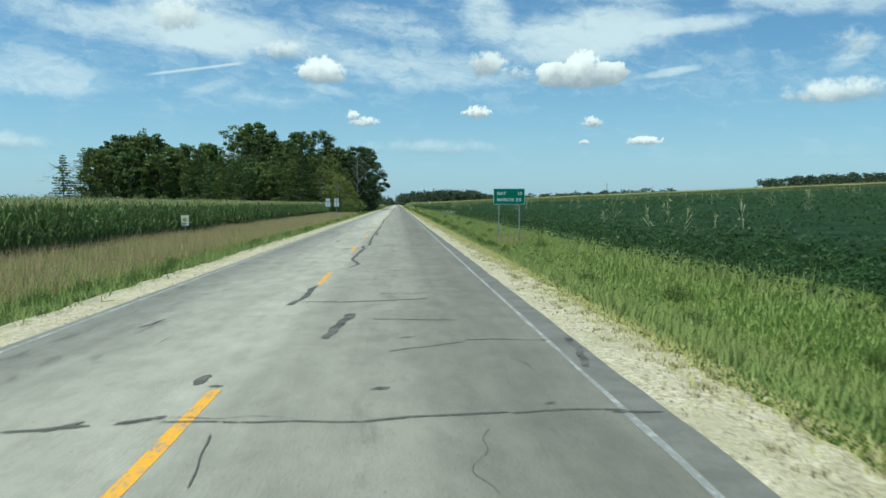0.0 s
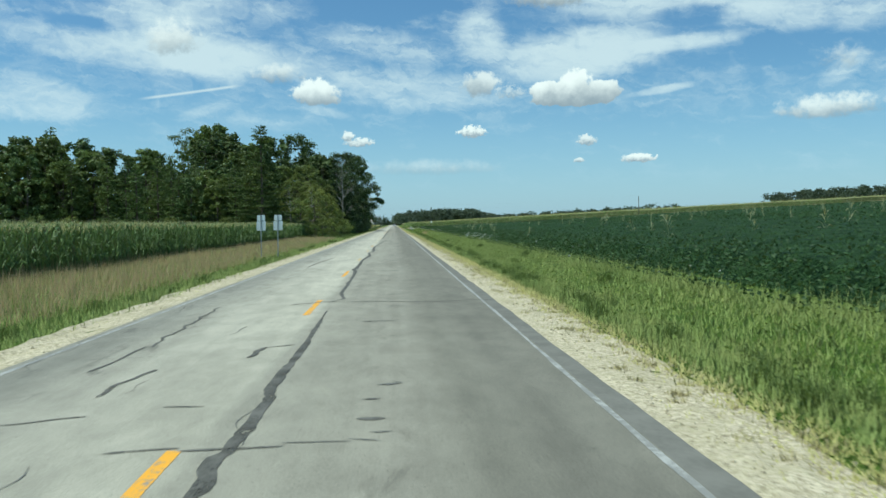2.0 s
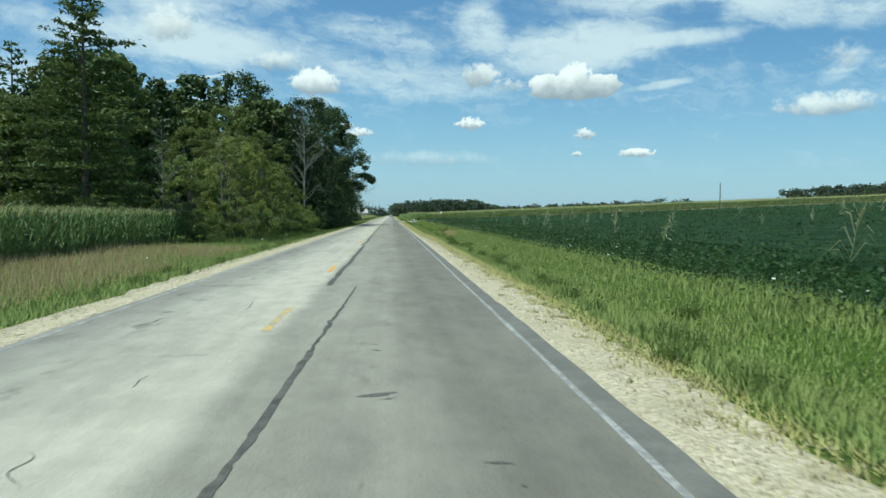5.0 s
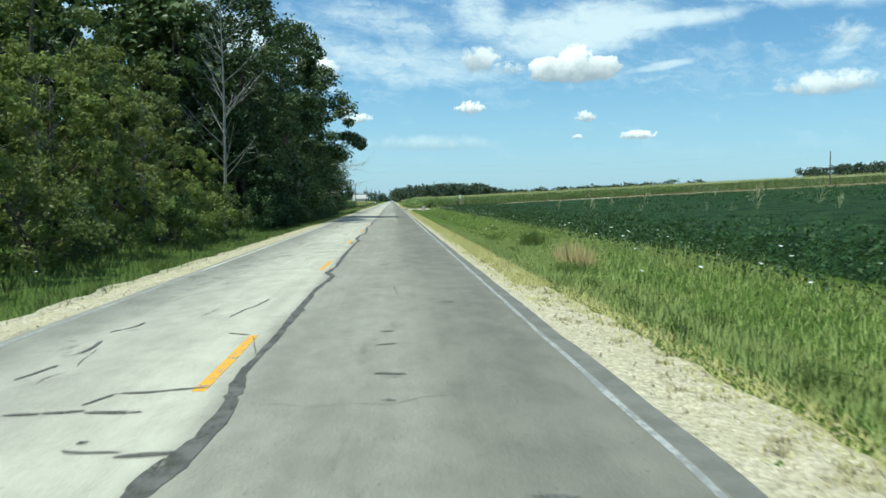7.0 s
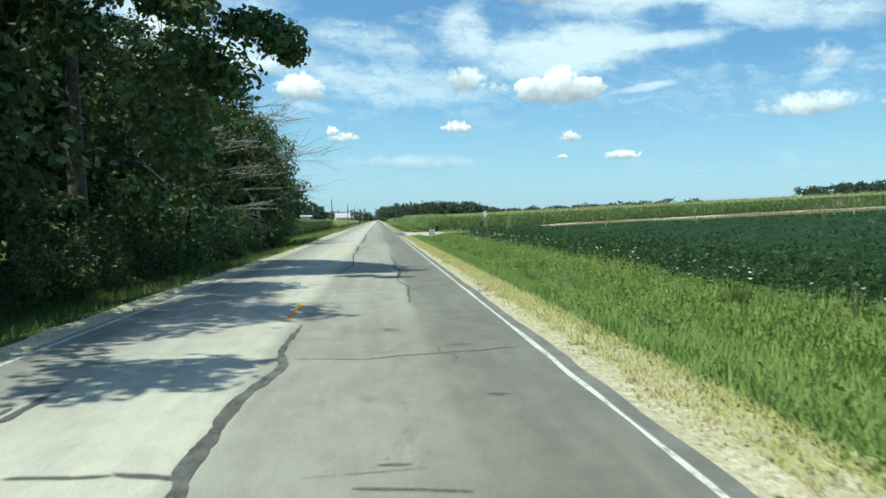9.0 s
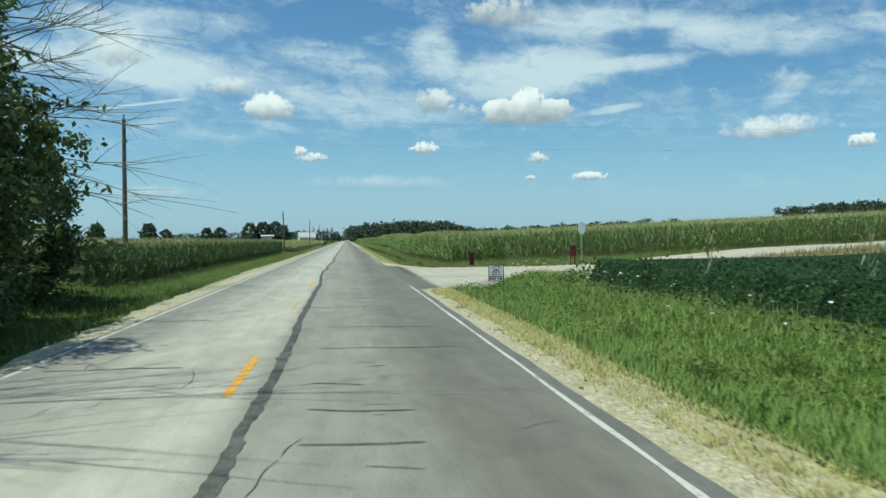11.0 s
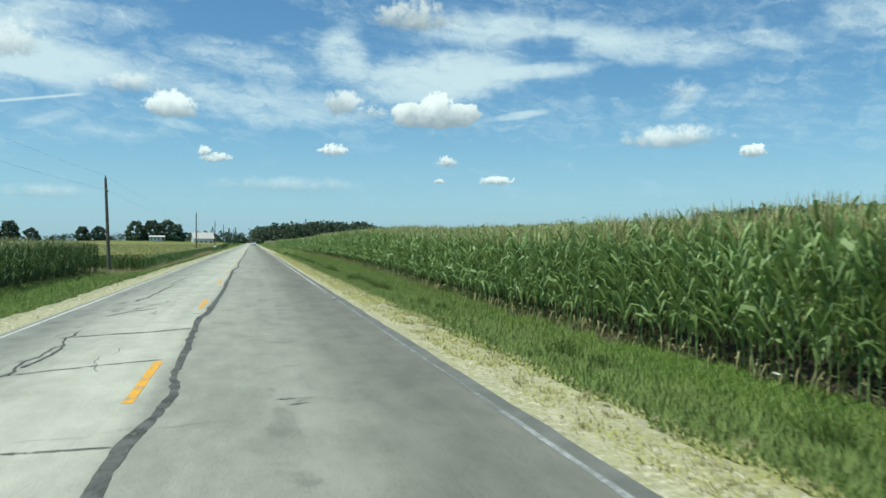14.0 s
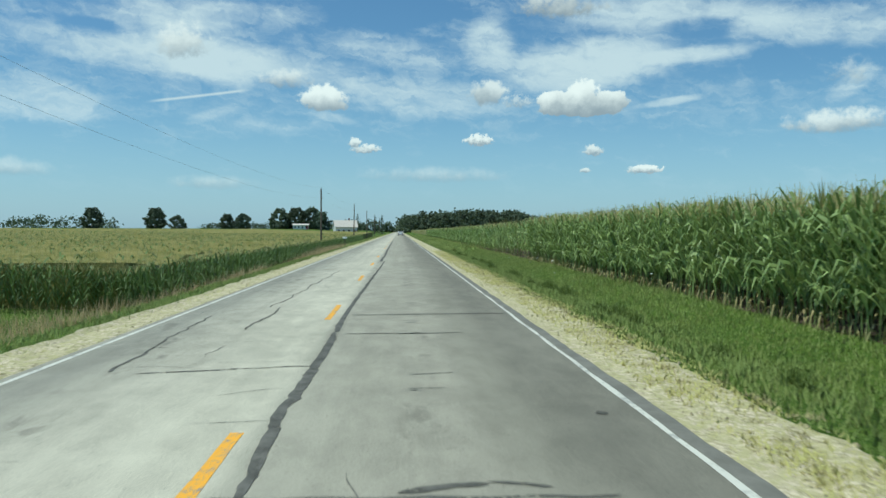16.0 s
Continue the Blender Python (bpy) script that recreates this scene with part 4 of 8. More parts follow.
seal(5.87, -0.25, 5.77, 1.43, 0.05, 125)
seal(5.77, 1.43, 6.05, 2.66, 0.07, 126)
seal(6.05, 2.66, 6.06, 3.68, 0.04, 127)
seal(6.03, 3.52, 5.99, 3.97, 0.07, 128)
seal(7.21, -0.27, 7.67, -0.20, 0.11, 129)
seal(7.15, -0.10, 7.19, 0.03, 0.16, 130)
seal(13.89, -0.04, 13.76, 0.67, 0.09, 131)
seal(13.76, 0.67, 14.26, 2.31, 0.09, 132)
seal(11.54, 1.30, 11.34, 2.62, 0.06, 133)
seal(8.89, 1.59, 9.54, 2.56, 0.04, 134)
seal(9.54, 2.56, 9.56, 3.72, 0.05, 135)
seal(6.91, 1.46, 6.99, 1.65, 0.12, 136)
seal(9.83, 0.77, 12.25, 0.98, 0.16, 137, 0.06, "tar_old")
seal(9.73, 3.79, 7.83, 3.82, 0.11, 138)
seal(10.96, -1.92, 11.79, -1.76, 0.04, 139)
seal(6.28, 2.99, 6.33, 3.12, 0.07, 140)
seal(4.32, 0.45, 5.49, 0.28, 0.02, 141)
seal(18.26, 0.32, 18.08, 1.24, 0.05, 142)
seal(20.78, 1.46, 20.47, 2.42, 0.05, 143)
seal(15.11, 1.33, 15.15, 2.34, 0.06, 144)
seal(20.69, -2.19, 20.87, -1.08, 0.05, 145)
seal(22.85, -1.84, 22.99, -1.18, 0.07, 146)
seal(18.95, -1.68, 19.65, -1.23, 0.04, 147)
seal(34.65, 0.75, 34.88, 0.91, 0.06, 148)
seal(20.35, 3.78, 19.82, 3.99, 0.06, 149)
seal(16.17, 3.60, 16.01, 3.62, 0.08, 150)
seal(30.77, -0.55, 31.48, 0.04, 0.12, 151, 0.06, "tar_old")
seal(31.48, 0.04, 32.07, 0.50, 0.08, 152, 0.06, "tar_old")
seal(31.48, 0.04, 31.90, 0.53, 0.08, 153)
seal(33.19, 0.51, 33.33, 1.35, 0.05, 154)
seal(33.33, 1.35, 33.45, 2.18, 0.06, 155)
seal(33.45, 2.18, 33.30, 2.55, 0.06, 156)
seal(33.30, 2.55, 33.02, 3.65, 0.04, 157)
seal(31.30, 1.64, 31.21, 2.89, 0.05, 158)
seal(31.21, 2.89, 31.14, 3.89, 0.07, 159)
seal(38.63, -1.92, 41.55, -1.85, 0.05, 160)
seal(41.55, -1.85, 48.07, -1.75, 0.04, 161)
seal(36.70, -1.09, 38.36, -1.06, 0.08, 162)
seal(36.47, -2.00, 36.80, -1.11, 0.05, 163)
seal(34.30, -1.80, 35.50, -1.74, 0.04, 164)
seal(35.50, -1.74, 35.96, -1.26, 0.04, 165)
seal(34.77, -1.67, 34.80, -1.12, 0.04, 166)
seal(37.04, 0.56, 36.93, 1.20, 0.06, 167)
seal(37.38, 3.43, 37.34, 3.89, 0.06, 168)
seal(34.52, 1.68, 34.51, 1.87, 0.07, 169)
seal(44.59, 0.55, 45.36, 0.49, 0.19, 170, 0.06, "tar_old")
seal(45.36, 0.49, 48.86, 0.49, 0.14, 171, 0.06, "tar_old")
seal(44.50, 0.57, 44.39, 1.31, 0.06, 172)
seal(44.39, 1.31, 44.45, 2.16, 0.05, 173)
seal(48.85, -0.21, 49.95, 0.00, 0.10, 174)
seal(50.26, -0.12, 49.65, 0.20, 0.10, 175)
seal(53.63, 0.40, 55.86, 0.40, 0.11, 176)
seal(49.26, 1.34, 49.29, 2.44, 0.06, 177)
seal(46.67, 1.48, 46.70, 1.78, 0.07, 178)
seal(51.17, 1.42, 52.10, 1.84, 0.04, 179)
seal(45.71, -1.99, 46.90, -1.68, 0.05, 180)
seal(46.90, -1.68, 49.12, -1.77, 0.06, 181)
seal(46.99, -1.65, 47.22, -1.05, 0.05, 182)
seal(46.20, -1.30, 46.43, -0.99, 0.05, 183)
seal(44.60, -1.46, 44.58, -1.21, 0.06, 184)
seal(44.83, -1.17, 45.06, -1.08, 0.06, 185)
seal(55.60, 0.40, 56.55, 0.33, 0.16, 186, 0.06, "tar_old")
seal(56.62, -0.53, 56.74, 0.03, 0.06, 187)
seal(56.70, 0.04, 56.85, 0.80, 0.05, 188)
seal(56.85, 0.80, 56.83, 1.34, 0.03, 189)
seal(61.05, -0.21, 61.96, -0.14, 0.08, 190)
seal(61.96, -0.14, 62.16, 0.24, 0.06, 191)
seal(60.27, -2.01, 62.23, -1.79, 0.05, 192)
seal(62.23, -1.79, 67.80, -2.06, 0.05, 193)
seal(58.77, -1.34, 60.33, -1.17, 0.06, 194)
seal(58.21, -0.53, 58.18, -0.13, 0.06, 195)
seal(57.73, -1.80, 57.96, -1.13, 0.05, 196)
seal(57.59, 1.35, 57.62, 1.60, 0.14, 197)
seal(58.32, 1.37, 58.35, 1.56, 0.08, 198)
seal(64.78, 1.11, 64.84, 1.71, 0.09, 199)
seal(68.04, -0.60, 68.57, 0.04, 0.08, 200)
seal(68.57, 0.04, 68.44, 0.67, 0.08, 201)
seal(68.44, 0.67, 68.28, 1.56, 0.08, 202)
seal(68.28, 1.56, 68.05, 2.75, 0.07, 203)
seal(68.05, 2.75, 68.42, 3.35, 0.09, 403)
seal(68.42, 3.35, 68.30, 3.88, 0.09, 404)
seal(214.83, -2.00, 214.84, -0.94, 0.07, 204)
seal(214.69, -0.37, 214.73, -0.03, 0.09, 205)
seal(219.68, -0.60, 220.66, -0.55, 0.13, 206)
seal(212.25, 2.15, 212.17, 2.23, 0.11, 207)
seal(211.65, 0.20, 212.48, 0.19, 0.10, 208)
seal(412.70, 0.23, 408.77, 0.46, 0.05, 209)
seal(88.42, -2.38, 89.25, -0.78, 0.08, 210)
seal(89.25, -0.78, 89.51, 0.07, 0.09, 211)
seal(83.81, -1.87, 86.54, -1.80, 0.08, 212, 0.06, "tar_old")
seal(86.54, -1.80, 92.87, -1.42, 0.08, 213, 0.06, "tar_old")
seal(82.05, -1.62, 82.05, -0.87, 0.05, 214)
seal(84.21, 0.36, 84.31, 2.18, 0.05, 215)
seal(86.23, 1.16, 86.19, 2.42, 0.06, 216)
seal(88.43, 0.85, 88.46, 2.36, 0.08, 217)
seal(80.40, 0.37, 80.24, 1.40, 0.06, 218)
seal(82.91, 1.42, 82.90, 1.71, 0.10, 219)
seal(83.93, 1.40, 83.96, 1.72, 0.07, 220)
seal(82.23, 1.52, 82.22, 1.63, 0.10, 221)
seal(81.17, 1.47, 81.15, 1.62, 0.12, 222)
seal(94.71, -0.58, 94.93, -0.11, 0.06, 223)
seal(94.93, -0.11, 95.14, 0.21, 0.07, 224)
seal(96.43, -0.55, 96.13, 0.25, 0.05, 225)
seal(97.59, -2.15, 97.70, -0.87, 0.05, 226)
seal(97.74, -0.46, 97.93, 0.26, 0.05, 227)
seal(98.71, -1.59, 98.83, -0.85, 0.06, 228)
seal(104.71, -1.60, 105.33, 0.25, 0.14, 229)
seal(93.18, -0.62, 93.85, -0.59, 0.06, 230)
seal(93.59, 0.46, 93.55, 1.48, 0.05, 231)
seal(93.55, 1.48, 93.69, 2.46, 0.09, 232)
seal(92.46, 3.19, 92.50, 3.79, 0.10, 233)
seal(96.28, 1.52, 96.53, 1.77, 0.10, 234)
seal(105.35, -0.72, 105.56, -0.13, 0.07, 235)
seal(105.56, -0.13, 105.70, 0.34, 0.09, 236)
seal(109.14, -1.84, 109.61, -0.72, 0.06, 237)
seal(109.61, -0.72, 110.51, 0.13, 0.05, 238)
seal(108.54, -2.18, 109.22, -1.87, 0.06, 239)
seal(113.38, -2.16, 113.67, -0.89, 0.08, 240)
seal(119.88, -2.72, 121.52, -1.17, 0.03, 241)
seal(107.32, 3.76, 106.09, 3.90, 0.10, 242)
seal(106.09, 3.90, 105.42, 3.70, 0.14, 243)
seal(106.77, 1.64, 106.80, 1.83, 0.12, 244)
seal(107.85, 1.61, 107.90, 1.73, 0.12, 245)
seal(105.47, 1.52, 105.42, 2.43, 0.06, 246)
seal(172.06, -1.35, 172.16, -0.73, 0.08, 247)
seal(172.39, -0.82, 172.56, -0.45, 0.08, 248)
seal(172.56, -0.45, 172.53, -0.01, 0.10, 249)
seal(171.61, -0.48, 172.07, -0.07, 0.07, 250)
seal(172.07, -0.07, 172.43, 0.01, 0.10, 251)
seal(174.99, -0.84, 178.55, -0.81, 0.07, 252)
seal(178.57, -2.90, 179.29, -1.10, 0.08, 253)
seal(180.91, -2.29, 181.21, 0.11, 0.11, 254)
seal(173.66, 0.31, 173.01, 0.74, 0.06, 255)
seal(173.01, 0.74, 172.85, 1.47, 0.04, 256)
seal(172.85, 1.47, 172.90, 2.36, 0.10, 257)
seal(171.72, 1.44, 171.88, 1.56, 0.14, 258)
seal(171.71, 1.57, 171.70, 1.81, 0.10, 259)
seal(173.32, 1.45, 173.31, 1.59, 0.06, 260)
seal(184.91, -0.51, 184.71, -0.13, 0.09, 261)
seal(184.71, -0.13, 184.80, 0.29, 0.12, 262)
seal(185.04, -0.52, 185.10, -0.45, 0.16, 263)
seal(185.82, -1.40, 185.92, -0.77, 0.08, 264)
seal(186.11, -0.84, 186.54, -0.70, 0.06, 265)
seal(186.54, -0.70, 186.71, 0.06, 0.07, 266)
seal(185.88, -0.76, 185.83, -0.29, 0.10, 267)
seal(187.20, -1.89, 187.92, -1.80, 0.06, 268)
seal(188.50, -1.91, 189.40, -1.78, 0.06, 269)
seal(190.07, -1.97, 190.93, -1.79, 0.05, 270)
seal(191.31, -0.59, 193.48, -0.36, 0.04, 271)
seal(189.84, -0.38, 189.70, -0.03, 0.06, 272)
seal(187.11, 1.57, 187.02, 1.89, 0.14, 273)
seal(188.67, 1.56, 188.79, 1.83, 0.08, 274)
seal(189.66, 1.58, 189.67, 1.80, 0.06, 275)
seal(186.02, 1.67, 186.03, 1.79, 0.10, 276)
seal(199.51, -1.36, 199.63, -0.93, 0.06, 277)
seal(199.63, -0.93, 200.24, -0.18, 0.04, 278)
seal(205.00, -2.90, 204.94, -0.73, 0.06, 279)
seal(206.09, -0.88, 206.69, -0.10, 0.08, 280)
seal(199.28, 1.55, 199.30, 1.71, 0.16, 281)
seal(198.37, 1.54, 198.36, 1.62, 0.18, 282)
seal(200.91, 1.61, 200.94, 1.76, 0.08, 283)
seal(228.41, -1.91, 228.69, -0.33, 0.06, 284)
seal(229.58, -1.85, 229.32, -1.43, 0.12, 285)
seal(229.44, -2.37, 229.58, -1.85, 0.05, 286)
seal(230.38, -1.57, 230.79, -0.96, 0.04, 287)
seal(231.77, -1.73, 232.10, -0.28, 0.06, 288)
seal(231.28, -1.79, 234.23, -1.82, 0.07, 289)
seal(235.82, -1.81, 242.17, -1.78, 0.06, 290)
seal(233.53, -2.90, 234.05, -1.15, 0.07, 291)
seal(235.11, -1.17, 235.74, 0.26, 0.09, 292)
seal(235.70, 0.47, 235.33, 3.69, 0.10, 293)
seal(226.96, 1.30, 226.97, 2.19, 0.03, 294)
seal(239.99, -0.97, 240.05, -0.26, 0.07, 295)
seal(240.05, -0.26, 239.90, 0.23, 0.10, 296)
seal(241.60, -1.69, 242.98, -1.69, 0.10, 297)
seal(244.52, 0.50, 244.36, 1.33, 0.04, 298)
seal(244.36, 1.33, 245.02, 3.41, 0.04, 299)
seal(239.55, 1.36, 239.46, 2.14, 0.05, 300)
seal(272.24, 2.17, 262.44, 2.19, 0.04, 301, 0.06, "tar_old")
seal(274.0, 2.12, 262.44, 2.19, 0.07, 301, 0.06, "tar_faint")
seal(262.44, 2.19, 256.87, 2.16, 0.08, 302, 0.06, "tar_faint")
seal(256.87, 2.16, 254.92, 2.29, 0.07, 303, 0.06, "tar_faint")
seal(254.92, 2.29, 251.0, 2.20, 0.06, 304, 0.06, "tar_faint")
seal(254.01, 0.46, 254.94, 0.41, 0.02, 305)
seal(323.33, -2.10, 323.88, -1.96, 0.10, 306)
seal(329.06, -2.06, 330.91, -1.96, 0.08, 307)
seal(324.29, -2.90, 324.54, -1.72, 0.10, 308)
seal(334.32, 0.33, 334.00, 1.58, 0.05, 309)
seal(336.58, -1.79, 337.24, -1.73, 0.05, 310)
seal(337.24, -1.73, 337.57, -1.22, 0.06, 311)
seal(337.93, -1.76, 339.66, -1.83, 0.08, 312)
seal(339.66, -1.83, 341.76, -1.75, 0.06, 313)
seal(341.76, -1.75, 346.67, -1.83, 0.06, 314)
seal(339.19, -1.24, 340.24, -1.26, 0.10, 315)
seal(345.02, -2.90, 345.90, -1.35, 0.13, 316)
seal(345.90, -1.35, 346.69, 2.24, 0.14, 317)
seal(336.18, 2.29, 336.22, 3.13, 0.04, 318)
seal(336.22, 3.13, 336.49, 3.81, 0.06, 319)
seal(337.29, 4.27, 336.92, 5.77, 0.10, 320)
seal(337.36, 4.71, 337.22, 5.01, 0.20, 321)
seal(346.47, -0.49, 346.58, 0.20, 0.10, 322)
seal(346.79, 0.17, 346.91, 0.91, 0.08, 323)
seal(346.91, 0.91, 347.01, 1.76, 0.06, 324)
seal(347.01, 1.76, 346.89, 2.85, 0.05, 325)
seal(347.83, -0.82, 348.62, -0.70, 0.10, 326)
seal(348.62, -0.70, 349.93, -0.61, 0.06, 327)
seal(349.20, -1.89, 350.65, -1.76, 0.06, 328)
seal(350.65, -1.76, 350.64, -1.01, 0.05, 329)
seal(354.69, -1.93, 359.53, -1.81, 0.06, 330)
seal(360.86, -1.44, 361.62, -1.26, 0.08, 331)
seal(352.98, -0.52, 353.13, -0.13, 0.07, 332)
seal(353.39, 0.34, 353.42, 2.24, 0.07, 333)
seal(351.60, 1.12, 351.47, 2.16, 0.05, 334)
seal(348.03, 2.36, 346.95, 2.55, 0.05, 335)
seal(352.01, 0.78, 352.36, 0.82, 0.10, 336)
seal(364.32, -1.85, 364.83, -1.40, 0.04, 337)
seal(364.63, -1.81, 365.61, -1.66, 0.04, 338)
seal(365.61, -1.66, 368.46, -1.72, 0.06, 339)
seal(374.73, -1.79, 382.71, -1.83, 0.05, 340)
seal(363.05, 1.66, 362.98, 1.95, 0.08, 341)
seal(370.25, -2.90, 370.43, -2.90, 0.03, 342)
seal(373.41, -0.67, 373.39, 0.16, 0.06, 343)
seal(377.49, -1.80, 377.96, -0.91, 0.05, 344)
seal(377.96, -0.91, 378.41, 0.05, 0.06, 345)
seal(378.07, -1.76, 380.59, -1.74, 0.07, 346)
seal(381.61, -2.04, 382.56, 0.14, 0.10, 347)
seal(385.71, -1.89, 387.89, -1.18, 0.06, 348)
seal(385.84, -0.10, 386.02, 0.20, 0.10, 349)
seal(386.98, 0.34, 386.58, 0.91, 0.06, 350)
seal(386.58, 0.91, 386.45, 1.79, 0.04, 351)
seal(386.45, 1.79, 386.42, 2.24, 0.07, 352)
seal(393.33, -2.31, 394.16, 0.13, 0.09, 353)
seal(394.16, 0.13, 394.48, 3.00, 0.10, 354)
seal(390.20, -1.84, 392.90, -1.78, 0.08, 355)
seal(392.90, -1.78, 398.90, -1.65, 0.06, 356)
seal(387.50, -1.50, 388.65, -1.33, 0.06, 357)
seal(388.65, -1.33, 389.13, -1.20, 0.10, 358)
seal(389.08, -2.05, 389.21, -1.31, 0.06, 359)
seal(389.40, 3.43, 390.06, 3.69, 0.10, 360)
seal(386.30, 3.39, 386.24, 3.74, 0.05, 361)
seal(399.89, -1.75, 401.35, -1.75, 0.07, 362)
seal(401.35, -1.75, 401.54, -1.35, 0.05, 363)
seal(402.10, -2.31, 402.21, -1.36, 0.06, 364)
seal(402.21, -1.36, 402.72, -1.07, 0.04, 365)
seal(402.54, -1.84, 405.33, -1.56, 0.07, 366)
seal(407.44, -2.03, 411.99, -1.77, 0.06, 367)
seal(398.60, -1.21, 398.70, -0.66, 0.07, 368)
seal(402.79, 0.45, 402.82, 1.94, 0.05, 369)
seal(407.87, -1.73, 408.58, -0.15, 0.11, 370)
seal(415.12, -0.41, 415.37, -0.37, 0.06, 371)
seal(415.44, -0.38, 415.41, 0.16, 0.07, 372)
seal(412.34, 0.30, 412.41, 0.93, 0.06, 373)
seal(412.41, 0.93, 412.53, 1.94, 0.06, 374)
seal(412.86, -1.74, 413.18, -1.06, 0.08, 375)
seal(413.13, -1.86, 413.94, -1.48, 0.06, 376)
seal(414.34, -1.94, 414.62, -1.16, 0.06, 377)
seal(418.01, 1.38, 418.08, 2.12, 0.06, 378)
seal(415.45, 1.37, 415.48, 2.21, 0.06, 379)
seal(430.18, -1.75, 430.37, -0.74, 0.07, 380)
seal(430.37, -0.74, 430.67, 0.25, 0.06, 381)
seal(436.79, 0.38, 437.04, 3.62, 0.12, 382)
seal(433.91, 0.46, 433.85, 2.43, 0.08, 383)
seal(425.73, 1.33, 425.88, 1.95, 0.12, 384)
seal(425.88, 1.95, 425.79, 2.39, 0.08, 385)
seal(425.65, 0.12, 425.57, 2.79, 0.05, 386)
seal(430.06, 1.45, 430.19, 2.00, 0.04, 387)
seal(428.00, 3.26, 427.83, 3.31, 0.11, 388)
seal(434.34, -1.29, 438.38, -1.20, 0.04, 389)
seal(430.27, -2.11, 433.30, -2.31, 0.05, 390)
seal(433.30, -2.31, 436.64, -2.28, 0.04, 391)
seal(438.38, -1.44, 454.60, -1.15, 0.04, 392)
# the stretches between, in the same manner
more = random.Random(77)
for a, b in ((145, 170), (279, 286), (293, 316), (465, 560)):
    y, x0 = float(a), 0.36
    while y < b:
        e = min(b, y + more.uniform(3, 7))
        x1 = 0.36 + more.uniform(-0.06, 0.06)
        seam(y, x0, 0.14, e, x1, 0.14, int(y * 10))
        x0, y = x1, e
    y = float(a)
    while y < b:
        x = more.choice((-2.7, -2.0, 0.4, 0.9))
        seal(y, x, y + more.uniform(-0.3, 0.3), x + more.uniform(0.6, 2.4), more.uniform(0.04, 0.08), int(y * 13))
        y += more.uniform(1.2, 3.5)
dabs, hairs = [], []
y = 3.0
while y < 480:           # short dabs along the middle of the lane and the wheel tracks
    x = more.choice((1.55, 1.65, 1.5, 1.6, -1.6, -2.2, 2.6))
    for _ in range(more.choice((1, 1, 2, 3))):          # ragged, often in twos and threes
        q = y + more.uniform(-0.35, 0.35)
        seal(q, x + more.uniform(-0.2, 0.1), q + more.uniform(-0.12, 0.12), x + more.uniform(0.08, 0.34), more.uniform(0.03, 0.11), int(q * 170), 0.07, "tar_faint", 0.10, dabs)
    y += more.uniform(1.2, 4.0)


y = 3.0
while y < 470:           # open hairline cracks
    x = more.uniform(-2.9, 3.2) if more.random() < 0.35 else more.uniform(-2.9, -0.6)
    long = more.uniform(0.4, 1.8)
    turn_ = more.choice((0.1, 0.25, 1.4, 1.55, 1.7))
    seal(y, x, y + long * math.sin(turn_), min(3.5, x + long * math.cos(turn_)), more.uniform(0.012, 0.022), int(y * 31) + 7, 0.16, "tar_faint", 0.2, hairs)
    y += more.uniform(0.45, 1.9)
for name, chunks in (("sealant_dab", dabs), ("hairline_cracking", hairs)):
    ob = tagged(joined(name, chunks, [M["tar_faint"]]), kind="stuff")
    ob.parent = road


